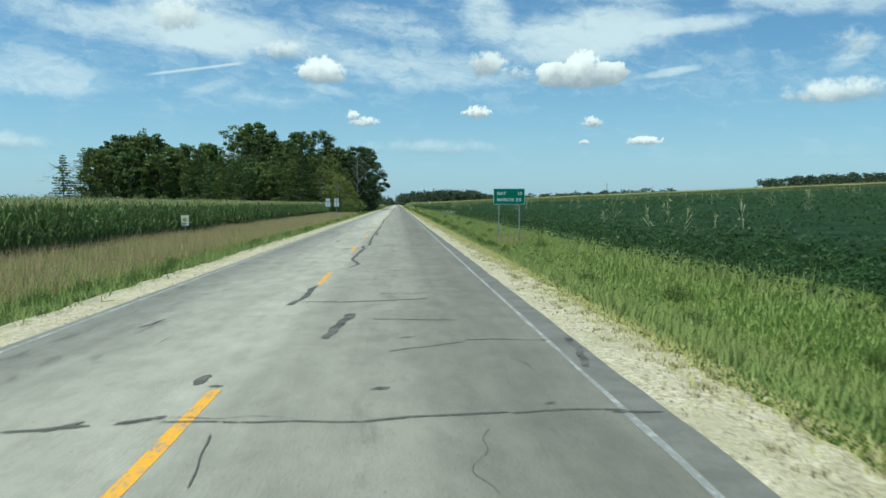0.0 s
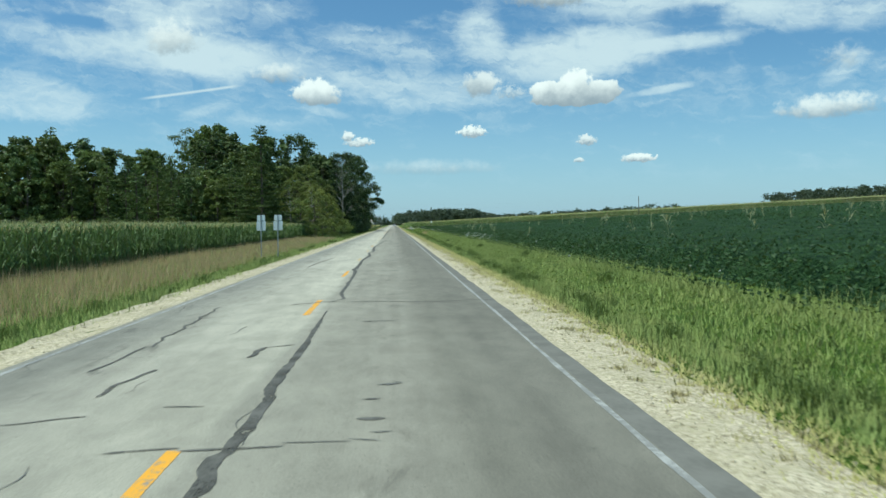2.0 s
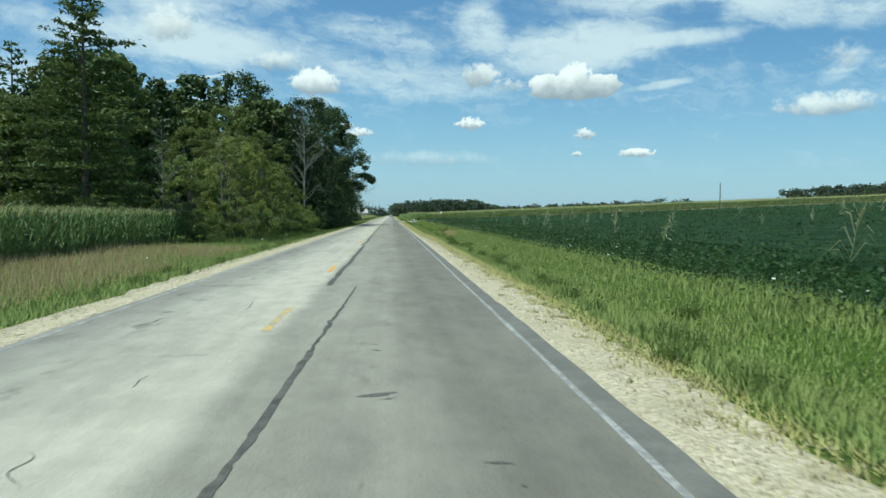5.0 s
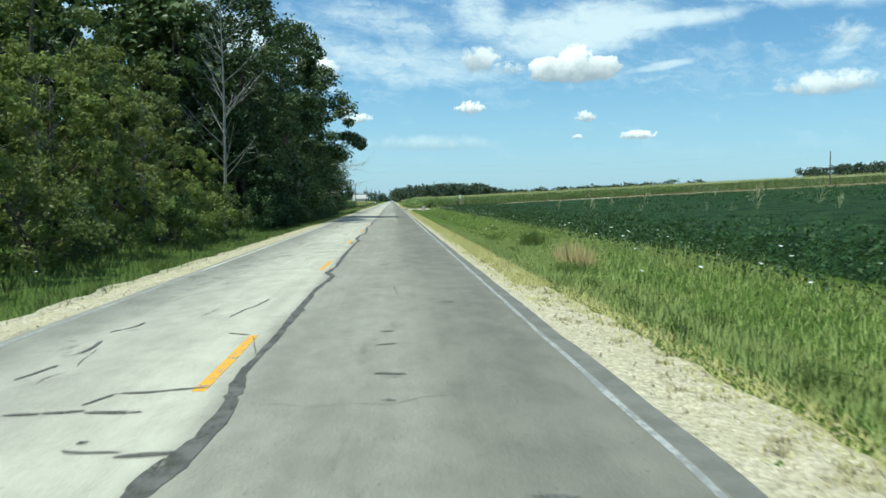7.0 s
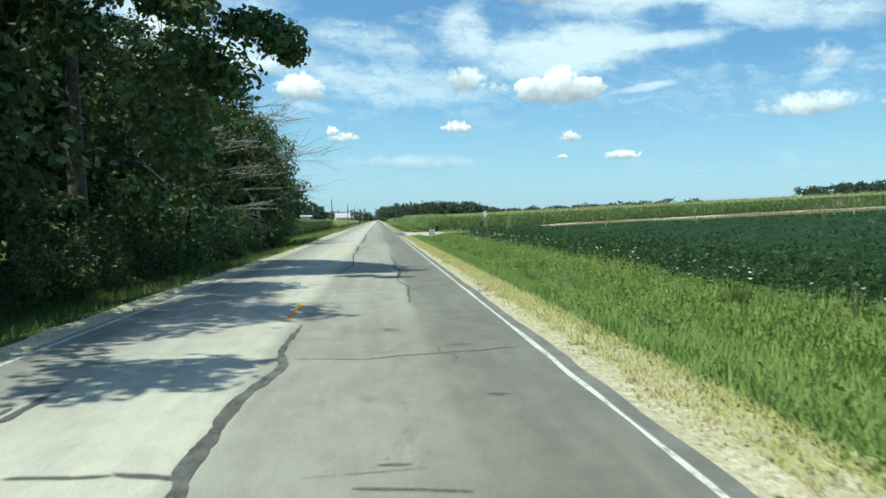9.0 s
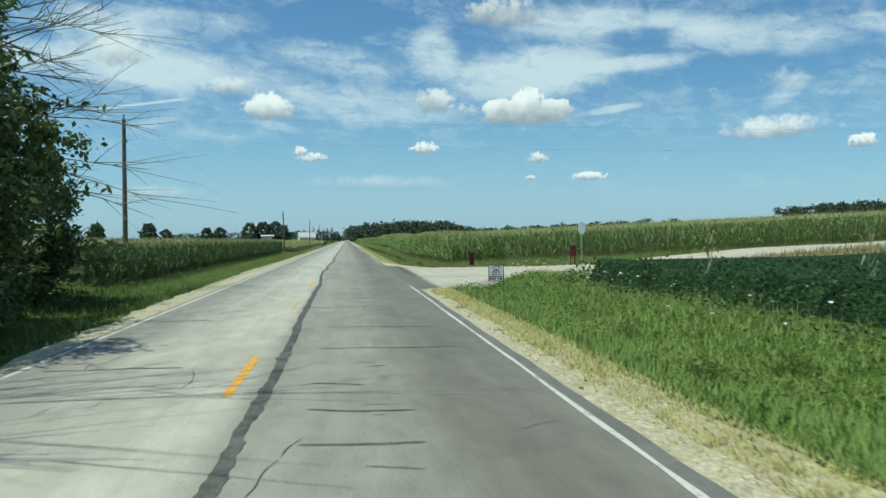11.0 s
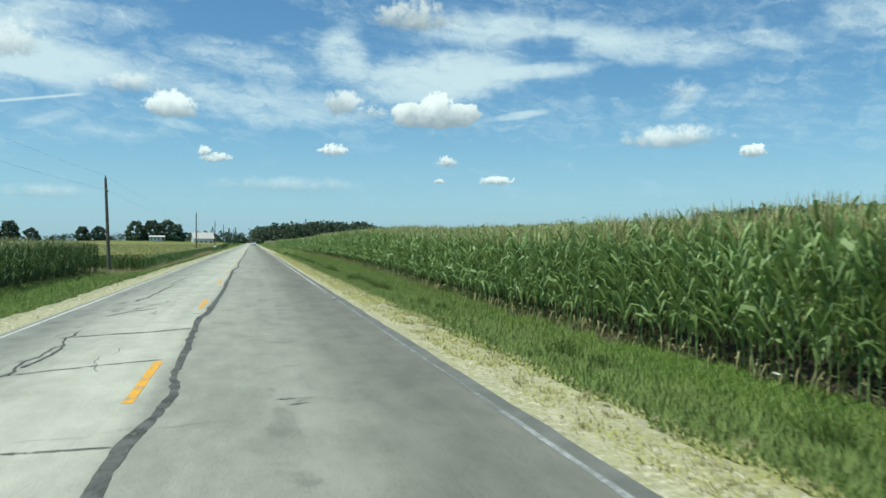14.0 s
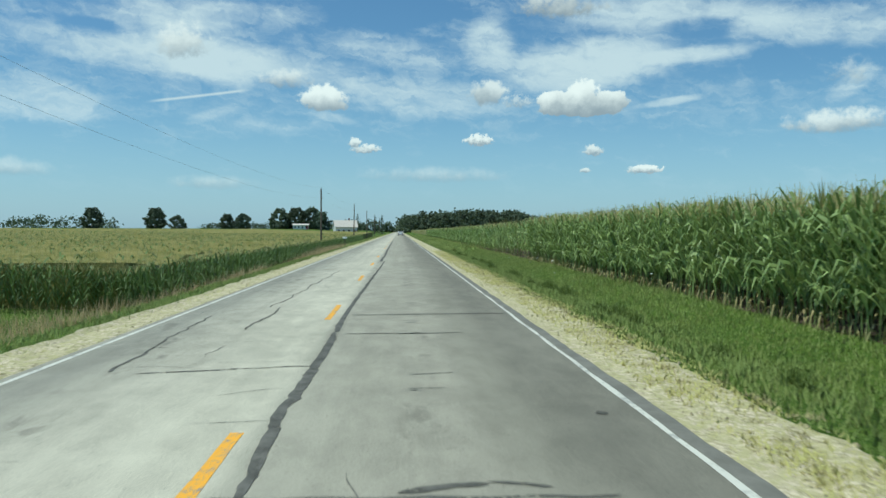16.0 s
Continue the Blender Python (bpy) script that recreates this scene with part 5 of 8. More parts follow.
# ---- plants as joined masses ----
def corn_template(r, tall=2.35, leaves=13, tassels=True, fine=False):
    """One maize plant: stalk, arching leaves, dry lower leaves, tassel. Verts, triangles, material numbers."""
    vs, fs, ms, n = [], [], [], 0
    a = np.linspace(0, 2 * np.pi, 3, endpoint=False)
    ring = np.c_[np.cos(a), np.sin(a)] * 0.014
    vs += [np.c_[ring, np.zeros(3)], np.c_[ring * 0.5, np.full(3, tall * 0.9)]]
    for k in range(3):
        fs += [(k, (k + 1) % 3, 3 + (k + 1) % 3), (k, 3 + (k + 1) % 3, 3 + k)]
        ms += [0, 0]
    n = 6
    plane = r.uniform(0, 6.28)
    for k in range(leaves):
        g = k / (leaves - 1)
        dry = g < 0.13
        h = tall * (0.05 + 0.71 * g)
        yaw = plane + math.pi * (k % 2) + r.normal(0, 0.55)
        size = (0.55 + 0.42 * math.sin(math.pi * (0.12 + 0.70 * g))) * r.uniform(0.85, 1.15) * (0.5 if dry else 1.0)
        u = np.array([0.0, 0.33, 0.68, 1.0]) if fine else np.array([0.0, 0.5, 1.0])
        droop = r.uniform(0.8, 1.35) * (1.5 if dry else 1.05 - 0.15 * g)
        out = size * u * (0.56 - 0.08 * u + 0.12 * (1 - g))
        up = size * ((0.45 if dry else 1.25 + 0.10 * g) * u - droop * 0.92 * u**2.4)
        wid = (np.array([0.018, 0.029, 0.022, 0.003]) if fine else np.array([0.020, 0.031, 0.004])) * r.uniform(0.75, 1.2) * (0.55 if dry else 1.0)
        cy, sy = math.cos(yaw), math.sin(yaw)
        mid = np.c_[cy * out, sy * out, h + up]
        tw = r.normal(0, 0.5)
        side = np.c_[-sy * wid, cy * wid, wid * tw]
        vs += [mid - side, mid + side]
        q = len(u)
        for j in range(q - 1):
            fs += [(n + j, n + j + 1, n + q + j + 1), (n + j, n + q + j + 1, n + q + j)]
            ms += [1 if dry else 0] * 2
        n += 2 * q
    if tassels:
        for k in range(7):
            yaw, lean = r.uniform(0, 6.28), (0.03 if k == 0 else 0.17)
            b = np.array([0, 0, tall * 0.82])
            tip = b + (math.cos(yaw) * lean, math.sin(yaw) * lean, 0.50 - r.uniform(0.05, 0.2) * (k > 0))
            wd = np.array([math.sin(yaw), -math.cos(yaw), 0]) * 0.010
            vs.append(np.array([b - wd, b + wd, tip + wd * 0.25, tip - wd * 0.25]))
            fs += [(n, n + 1, n + 2), (n, n + 2, n + 3)]
            ms += [2, 2]
            n += 4
    return np.concatenate(vs), np.array(fs), np.array(ms)


def planted(templates, pos, r, lo=0.88, hi=1.1, lean=0.06, growth=None):
    """Copies of plant templates at pos, turned and scaled at random, joined."""
    vs, fs, ms, base = [], [], [], 0
    pick = r.integers(0, len(templates), len(pos))
    for k, (v, f, m) in enumerate(templates):
        p = pos[pick == k]
        if not len(p):
            continue
        yaw, s = r.uniform(0, 6.283, len(p)), r.uniform(lo, hi, len(p))
        if growth:
            s = s * growth(p[:, 1])
        c, q = np.cos(yaw)[:, None], np.sin(yaw)[:, None]
        w = np.stack([c * v[:, 0] - q * v[:, 1], q * v[:, 0] + c * v[:, 1], np.repeat(v[None, :, 2], len(p), 0)], -1) * s[:, None, None]
        w[..., :2] += (r.normal(0, lean, (len(p), 1, 2))) * w[..., 2:3]
        w += p[:, None]
        vs.append(w.reshape(-1, 3))
        fs.append((f[None] + (np.arange(len(p)) * len(v))[:, None, None]).reshape(-1, 3) + base)
        ms.append(np.tile(m, len(p)))
        base += len(p) * len(v)
    return np.concatenate(vs), np.concatenate(fs), np.concatenate(ms)


CORN = [corn_template(np.random.default_rng(40 + k)) for k in range(6)]
CORN_NEAR = [corn_template(np.random.default_rng(50 + k), leaves=16, fine=True) for k in range(6)]
CORN_MATS = [M["corn"], M["corn_dry"], M["tassel"], M["canopy"]]
# left-hand fields take the leaf copy with shade in its colour
CORN_SHADED = [M["corn_shaded"], M["corn_dry"], M["tassel"], M["canopy"]]


def field_edge(y):
    """How far the right-hand corn edge stands back, in metres, along the road."""
    return np.interp(y, [346, 365, 388, 440, 660], [0.4, 0.1, 0.0, 1.2, 1.4])


def rows(r, along, start, step, count, a, b, gap):
    """Places of plants in drilled rows; along 'y': rows at x = start + k * step between y = a and b."""
    out = []
    for k in range(count):
        s = np.arange(a, b, gap) + r.normal(0, gap * 0.2, len(np.arange(a, b, gap)))
        o = start + k * step + r.normal(0, 0.05, len(s)) + (field_edge(s) if along == "y" and start > 0 else 0)
        out.append(np.c_[o, s] if along == "y" else np.c_[s, o])
    p = np.concatenate(out)
    return np.c_[p, land(p[:, 0], p[:, 1])]


def tassel_spikes(r, pos, size):
    """Loose tassels: three upright thin blades a piece."""
    n = len(pos)
    out = []
    for k in range(3):
        yaw = r.uniform(0, 6.283, n)
        lean = r.normal(0, 0.12, (n, 2)) * size[:, None]
        wd = np.c_[np.cos(yaw), np.sin(yaw), np.zeros(n)] * 0.014 * size[:, None]
        tip = pos + np.c_[lean, 0.38 * size * r.uniform(0.7, 1.2, n)]
        base = pos - np.c_[np.zeros((n, 2)), 0.25 * size]
        out.append(np.stack([base - wd, base + wd, tip], 1))
    return np.concatenate(out).reshape(-1, 3)


def leaf_blades(r, pos, length, width):
    """Loose corn leaf tips rising out of a canopy."""
    n = len(pos)
    yaw = r.uniform(0, 6.283, n)
    d = np.c_[np.cos(yaw), np.sin(yaw)]
    s = np.c_[-d[:, 1], d[:, 0], np.zeros(n)] * width
    mid = pos + np.c_[d * 0.4 * length, np.full(n, 0.22 * length)]
    tip = pos + np.c_[d * length * 0.9, np.full(n, -0.05 * length)]
    v = np.stack([pos - s, pos + s, mid + s, mid - s, tip], 1).reshape(-1, 3)
    b = np.arange(n)[:, None] * 5
    f = np.concatenate([b + [0, 1, 2], b + [0, 2, 3], b + [3, 2, 4]])
    return v, f


def canopy(name, xs, ys, tall, label, seed, growth=None):
    """The closed top of a crop field, uneven, with a skirt to the ground all round."""
    r = np.random.default_rng(seed)
    gx, gy = np.meshgrid(xs, ys)
    z = land(gx, gy) + tall * (growth(gy) if growth else 1.0) + 0.10 * wave(gx, gy, 0.8) + r.normal(0, 0.09, gx.shape)
    z[0], z[-1], z[:, 0], z[:, -1] = [land(a, b) for a, b in ((gx[0], gy[0]), (gx[-1], gy[-1]), (gx[:, 0], gy[:, 0]), (gx[:, -1], gy[:, -1]))]
    v = np.stack([gx, gy, z], -1).reshape(-1, 3)
    nx = len(xs)
    i = (np.arange(len(ys) - 1)[:, None] * nx + np.arange(nx - 1)[None]).ravel()
    q = np.stack([i, i + 1, i + nx + 1, i + nx], -1)
    return v, np.concatenate([q[:, [0, 1, 2]], q[:, [0, 2, 3]]]), np.zeros(2 * len(q), int)


def skirted(a, b, step, cap=0.05):
    g = spaced((a, b, step))
    return np.unique(np.r_[a, a + cap, g[1:-1], b - cap, b])


def corn_field(label, row_sets, tops, tall, seed, tassel_areas, growth=None, mats=CORN_SHADED):
    """A maize crop: single plants in the outer rows, behind them a closed canopy with tassels."""
    r = np.random.default_rng(seed)
    chunks = []
    for args, scale in row_sets:
        near = args[-1] < 0.25
        v, f, m = planted(CORN_NEAR if near else CORN, rows(r, *args), r, 0.95 * scale, 1.05 * scale, 0.06, growth)
        chunks.append((v, f, m))
    for xs, ys in tops:
        v, f, m = canopy("canopy", xs, ys, tall, "", seed, growth)
        chunks.append((v, f, m + 3))
    for x0, x1, y0, y1, count, size in tassel_areas:
        p = np.c_[r.uniform(x0, x1, count), r.uniform(y0, y1, count)]
        p = np.c_[p, land(p[:, 0], p[:, 1]) + tall * (growth(p[:, 1]) if growth else 1.0) + 0.05]
        v = tassel_spikes(r, p, np.full(count, size))
        chunks.append((v, np.arange(len(v)).reshape(-1, 3), np.full(len(v) // 3, 2)))
        p2 = p[: count // 2] + r.normal(0, 0.2, (count // 2, 3)) * [1, 1, 0.4]
        v, f = leaf_blades(r, p2, 0.7 * size, 0.04 * size)
        chunks.append((v, f, np.zeros(len(f), int)))
    return tagged(joined("corn_crop", chunks, mats), label, "corn", kind="stuff")


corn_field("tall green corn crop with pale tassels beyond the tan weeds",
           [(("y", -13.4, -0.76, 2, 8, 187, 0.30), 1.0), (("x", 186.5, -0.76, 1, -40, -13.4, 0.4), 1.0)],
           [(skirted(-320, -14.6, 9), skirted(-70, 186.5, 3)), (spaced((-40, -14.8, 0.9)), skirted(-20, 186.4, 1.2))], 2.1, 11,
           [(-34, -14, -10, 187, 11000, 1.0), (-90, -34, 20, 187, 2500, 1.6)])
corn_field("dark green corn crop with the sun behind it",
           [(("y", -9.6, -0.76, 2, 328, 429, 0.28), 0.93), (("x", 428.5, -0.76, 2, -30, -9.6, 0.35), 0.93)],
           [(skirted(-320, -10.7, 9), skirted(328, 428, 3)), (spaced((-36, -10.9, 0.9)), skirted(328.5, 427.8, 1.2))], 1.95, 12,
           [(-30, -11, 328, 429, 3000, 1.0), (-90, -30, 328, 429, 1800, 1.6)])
corn_field("corn crop in a low field with a yellowing top",
           [(("y", -8.4, -0.76, 2, 452, 640, 0.5), 0.84), (("x", 452, 0.76, 3, -34, -8.4, 0.26), 0.84)],
           [(skirted(-420, -9.6, 8), skirted(453.5, 760, 5)), (spaced((-60, -9.8, 1.0)), skirted(453.8, 640, 1.2))], 1.75, 13,
           [(-60, -10, 454, 640, 7000, 1.2), (-160, -60, 454, 700, 3000, 2.0)], None, CORN_SHADED[:3] + [M["canopy_olive"]])
corn_field("tall sunlit green corn crop beside the verge",
           [(("y", 8.3, 0.76, 3, 358, 470, 0.15), 0.95), (("y", 10.58, 0.76, 1, 358, 470, 0.26), 0.97), (("y", 8.3, 0.76, 5, 345, 358, 0.24), 0.93), (("y", 8.3, 0.76, 2, 470, 660, 0.6), 0.95), (("x", 345, 0.76, 3, 12, 62, 0.28), 0.95), (("x", 345, 0.76, 2, 62, 170, 0.7), 0.97)],
           [(skirted(12.3, 900, 8), skirted(348.3, 1150, 6)), (spaced((12.5, 44, 0.8)), skirted(348.5, 560, 1.2))], 1.88, 14,
           [(12, 40, 352, 520, 9000, 1.0), (40, 140, 352, 700, 5000, 1.9), (140, 500, 352, 900, 3000, 3.2)],
           lambda y: np.interp(y, [346, 354, 363, 375, 389, 404, 418, 470, 500, 560], [1.04, 1.08, 1.12, 1.06, 0.99, 1.07, 1.18, 1.18, 1.1, 1.05]), CORN_MATS)


def leaf_cards(r, pos, size, up=0.5, aspect=0.55, out=None):
    """Folded leaf shapes at pos: quads base, side, tip, side; out turns each one towards the outside of its clump."""
    n = len(pos)
    nrm = r.normal(size=(n, 3)) + [0, 0, up * 1.6]
    if out is not None:
        nrm = nrm * 0.75 + out
    nrm /= np.linalg.norm(nrm, axis=1)[:, None]
    d = np.cross(nrm, r.normal(size=(n, 3)))
    d /= np.linalg.norm(d, axis=1)[:, None] + 1e-9
    s = np.cross(nrm, d)
    z = np.broadcast_to(np.asarray(size, float), (n,))[:, None] * r.uniform(0.7, 1.3, (n, 1))
    v = np.stack([pos - d * z * 0.5, pos + s * z * aspect * 0.5 + nrm * z * 0.08, pos + d * z * 0.5, pos - s * z * aspect * 0.5 + nrm * z * 0.08], 1)
    return v.reshape(-1, 3), np.arange(4 * n).reshape(-1, 4)


def soy_field():
    r = np.random.default_rng(21)
    tall = 0.85
    low = lambda x, y: 1 - 0.55 * sstep(y, 285, 318) * sstep(x, 13, 24)      # thin growth on the headland
    chunks = []
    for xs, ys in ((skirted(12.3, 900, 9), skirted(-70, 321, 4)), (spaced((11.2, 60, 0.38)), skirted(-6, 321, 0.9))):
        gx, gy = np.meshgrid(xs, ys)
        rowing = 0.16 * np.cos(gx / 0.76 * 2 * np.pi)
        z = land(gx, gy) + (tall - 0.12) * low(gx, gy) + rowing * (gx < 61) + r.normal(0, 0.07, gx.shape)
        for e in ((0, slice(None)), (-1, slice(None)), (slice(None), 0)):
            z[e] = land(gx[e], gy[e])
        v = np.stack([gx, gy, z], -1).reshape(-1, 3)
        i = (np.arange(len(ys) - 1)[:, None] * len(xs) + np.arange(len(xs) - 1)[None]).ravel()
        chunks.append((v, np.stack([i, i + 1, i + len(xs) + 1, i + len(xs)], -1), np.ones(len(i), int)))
    for x0, x1, count, size in ((9.7, 11.4, 28000, 0.12), (11.4, 14, 24000, 0.115), (14, 22, 28000, 0.13), (22, 50, 22000, 0.20), (50, 160, 12000, 0.32)):
        p = np.c_[x0 + (x1 - x0) * r.uniform(0, 1, count), r.uniform(-6, 321, count)]
        lift = np.clip(r.uniform(0.0, 1.0, count) ** 0.5, 0, 1)
        if x0 < 10:
            front = np.clip((p[:, 0] - 9.7) / 0.8, 0.25, 1)
        else:
            front = 1.0
        p = np.c_[p, land(p[:, 0], p[:, 1]) + low(p[:, 0], p[:, 1]) * front * (tall - 0.05 + 0.15 * np.cos(p[:, 0] / 0.76 * 6.283)) * (lift if x0 < 10 else 0.85 + 0.15 * lift)]
        v, f = leaf_cards(r, p, size, 0.7, 0.7)
        chunks.append((v, f, np.zeros(len(f), int)))
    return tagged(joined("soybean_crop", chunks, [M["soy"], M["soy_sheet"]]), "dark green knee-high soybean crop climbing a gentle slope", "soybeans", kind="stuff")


soy_field()


def blades(r, pos, height, width, bend=0.7):
    """Grass blades: one leaning, tapering triangle each."""
    n = len(pos)
    yaw = r.uniform(0, 6.283, n)
    d, s = np.c_[np.cos(yaw), np.sin(yaw), np.zeros(n)], np.c_[-np.sin(yaw), np.cos(yaw), np.zeros(n)]
    h = np.broadcast_to(np.asarray(height, float), (n,))[:, None] * r.uniform(0.6, 1.3, (n, 1))
    w = np.broadcast_to(np.asarray(width, float), (n,))[:, None] * 0.5
    k = r.uniform(0.1, 1.0, (n, 1)) * bend
    tip = pos + np.array([[0, 0, 1.0]]) * h * (1 - 0.3 * k) + d * h * k
    v = np.stack([pos - s * w, pos + s * w, tip], 1).reshape(-1, 3)
    return v, np.arange(3 * n).reshape(-1, 3)


def scatter(r, x0, x1, y0, y1, count, clump=0.0):
    p = np.c_[r.uniform(x0, x1, count), r.uniform(y0, y1, count)]
    if clump:
        p += r.normal(0, 0.02, p.shape)
        keep = (wave(p[:, 0] * 1.0, p[:, 1], clump) + r.normal(0, 0.35, count)) > -0.15
        p = p[keep]
    return np.c_[p, land(p[:, 0], p[:, 1]) - 0.02]


MARGIN = lambda x: 1.5 + 4.2 * (1 - sstep(x, 4.0, 6.0))      # width of the loose stone along the side road


def off_side_road(p):
    """Drops what would stand on the side road and its mouth."""
    far = p[:, 1] < SIDE_Y1 + MARGIN(p[:, 0]) - 0.15 + 8.5 * (1 - sstep(p[:, 0], 3.4, 10.0)) ** 1.5
    bend = SIDE_Y0 - 0.3 - 11.0 * (1 - sstep(p[:, 0], 3.4, 13.0)) ** 1.5
    return p[~((p[:, 0] > 4) & far & (p[:, 1] > bend))]


def verge(name, label, mat, areas, seed, kind_name="grass", raised=0.0):
    r = np.random.default_rng(seed)
    chunks = []
    for x0, x1, y0, y1, count, h, w, clump in areas:
        p = off_side_road(scatter(r, x0, x1, y0, y1, int(count * 0.86), clump))
        p[:, 2] += raised
        v, f = blades(r, p, h * (1 + 0.3 * wave(p[:, 0], p[:, 1], 1.7)), w * 1.1, 1.0 if h > 0.12 else 1.5)
        chunks.append((v, f, np.zeros(len(f), int)))
    return tagged(joined(name, chunks, [mat]), label, kind_name, kind="stuff")


verge("verge_grass", "lush green uncut roadside grass", M["grass"],
      [(5.22, 7.3, 2, 195, 122000, 0.22, 0.018, 0), (4.95, 7.3, 195, 236, 30000, 0.22, 0.018, 0), (7.3, 10.6, 2, 240, 108000, 0.23, 0.024, 0), (9.0, 10.7, 2, 318, 30000, 0.46, 0.016, 1.3),
       (5.4, 9.6, 500, 760, 14000, 0.4, 0.06, 0), (9.5, 30, 318, 328, 9000, 0.22, 0.03, 0), 
       (-8.2, -3.9, 6, 190, 48000, 0.27, 0.022, 0), (-12.5, -7.0, 6, 178, 26000, 0.46, 0.02, 0), (-9, -3.9, 520, 760, 12000, 0.4, 0.06, 0)], 31)
verge("verge_grass", "dark green grass along the road", M["grass_short"], [(4.98, 8.9, 334, 420, 105000, 0.15, 0.022, 0), (8.2, 11, 342.5, 356, 7000, 0.36, 0.022, 0), (11, 60, 342, 345.4, 9000, 0.45, 0.028, 0), (7, 24, 333.5, 346, 42000, 0.19, 0.018, 0), (24, 60, 333.5, 346, 12000, 0.22, 0.03, 0), (5.12, 9.6, 420, 500, 62000, 0.15, 0.024, 0), (-30, -9, 429, 453, 12000, 0.32, 0.03, 0), (-9.8, -3.9, 328, 520, 80000, 0.17, 0.02, 0)], 35)
verge("verge_grass", "coarse grass along the wood, darkened for the tree shade", M["grass_wood_shade"], [(-9.0, -3.9, 186, 330, 36000, 0.28, 0.02, 0), (-13.0, -8.0, 186, 326, 22000, 0.5, 0.03, 0)], 40)
verge("verge_grass", "fresh yellow-green roadside grass", M["grass_lush"], [(4.95, 7.3, 230, 330, 74000, 0.22, 0.018, 0), (7.3, 10.6, 232, 330, 46000, 0.23, 0.024, 0)], 38)
verge("dry_weeds", "reddish tan seeding grass in a dense belt", M["tan"],
      [(-13.0, -7.2, 6, 100, 34000, 0.60, 0.016, 0), (-12.8, -7.3, 100, 178, 26000, 0.58, 0.020, 2.2), (-9.0, -6.0, 436, 470, 2500, 0.5, 0.02, 1.5), (-13, -7.5, 424, 450, 3500, 0.45, 0.02, 1.5), (-8.6, -5.6, 486, 530, 3500, 0.7, 0.03, 1.5),
       (16, 70, 323.6, 327.2, 9000, 0.30, 0.06, 0), (70, 190, 323.6, 327.2, 7000, 0.34, 0.12, 0), (6.9, 8.4, 41, 44, 350, 0.5, 0.016, 0), (7.5, 14, 340.5, 344.5, 900, 0.35, 0.014, 1.1)], 32, "weeds")
verge("dry_weeds", "pale tan clump of dead upright grass", M["tuft"], [(7.2, 7.9, 203.2, 206, 1300, 0.72, 0.016, 0)], 39, "weeds")
verge("straw_fringe", "thin straw-coloured grass along the gravel", M["straw"],
      [(4.6, 5.3, 2, 195, 34000, 0.07, 0.018, 0.6), (4.9, 5.4, 2, 195, 22000, 0.10, 0.016, 0), (4.15, 5.0, 2, 195, 10000, 0.045, 0.015, 0.35),
       (4.05, 4.9, 192, 322, 26000, 0.05, 0.018, 0.5), (4.25, 5.05, 195, 322, 70000, 0.085, 0.018, 0),
       (4.15, 5.15, 346, 430, 46000, 0.06, 0.02, 0.5), (3.9, 5.1, 338, 430, 14000, 0.045, 0.018, 0.4), (4.2, 5.4, 430, 490, 26000, 0.06, 0.02, 0.6), (-4.2, -3.6, 6, 480, 6000, 0.08, 0.012, 1.1)], 33, "grass", 0.035)


def weed_clumps():
    """Broad-leaved dark weeds standing out of the verge."""
    r = np.random.default_rng(34)
    spots = [(r.normal(5.75, 0.22), y) for y in np.arange(30, 200, 2.3) + r.uniform(-1.1, 1.1, 74)] + [(r.uniform(5.9, 7.0), y) for y in np.arange(4, 330, 7.0) + r.uniform(-3, 3, 47)] + [(r.uniform(6.0, 9.2), r.uniform(4, 325)) for _ in range(30)] \
        + [(r.uniform(5.8, 6.8), r.uniform(348, 500)) for _ in range(46)] + [(r.uniform(-7, -4.3), r.uniform(6, 330)) for _ in range(110)] + [(7.9, 214.0), (8.1, 214.6), (8.0, 215.2), (7.7, 214.3)]
    chunks = []
    for k, (x, y) in enumerate(spots):
        tall = k >= len(spots) - 4
        big = 1.25 if tall else r.uniform(0.4, 0.9) if k < 74 else r.uniform(0.35, 0.9)
        n = int(200 * big)
        p = r.normal(0, 0.5, (n, 3)) * [0.36 * big, 0.62 * big, 0.0] + [x, y, 0]
        p[:, 2] = land(p[:, 0], p[:, 1]) - 0.02
        p = off_side_road(p)
        if not len(p):
            continue
        height = (0.42 if tall else 0.34) * big * np.exp(-((p[:, 0] - x) / (0.5 * big)) ** 2 - ((p[:, 1] - y) / (0.8 * big)) ** 2) + 0.08
        v, f = blades(r, p, height * 1.2, 0.02, 0.8)
        chunks.append((v, f, np.zeros(len(f), int)))
        q = p[: n // 3].copy()
        q[:, 2] += height[: n // 3] * r.uniform(0.3, 1.0, len(q))
        v, f = leaf_cards(r, q, 0.06, 0.5, 0.5)
        tri = np.concatenate([f[:, [0, 1, 2]], f[:, [0, 2, 3]]])
        chunks.append((v, tri, np.zeros(len(tri), int)))
    return tagged(joined("verge_weeds", chunks, [M["weed"]]), "dark broad-leaved weeds among the grass", "weeds", kind="stuff")


weed_clumps()


def ground_cover():
    """Low broad-leaved cover between the grass of the right-hand verge."""
    r = np.random.default_rng(36)
    chunks = []
    for x0, x1, y0, y1, count, size in ((5.4, 9.9, 215, 325, 20000, 0.085), (5.7, 9.9, 4, 215, 9000, 0.075)):
        p = off_side_road(scatter(r, x0, x1, y0, y1, count, 1.1))
        p[:, 2] += r.uniform(0.05, 0.30, len(p))
        v, f = leaf_cards(r, p, size, 0.9, 0.7)
        chunks.append((v, f, np.zeros(len(f), int)))
    return tagged(joined("ground_cover", chunks, [M["cover"]]), "yellow-green broad-leaved low plants in the verge", "plants", kind="stuff")


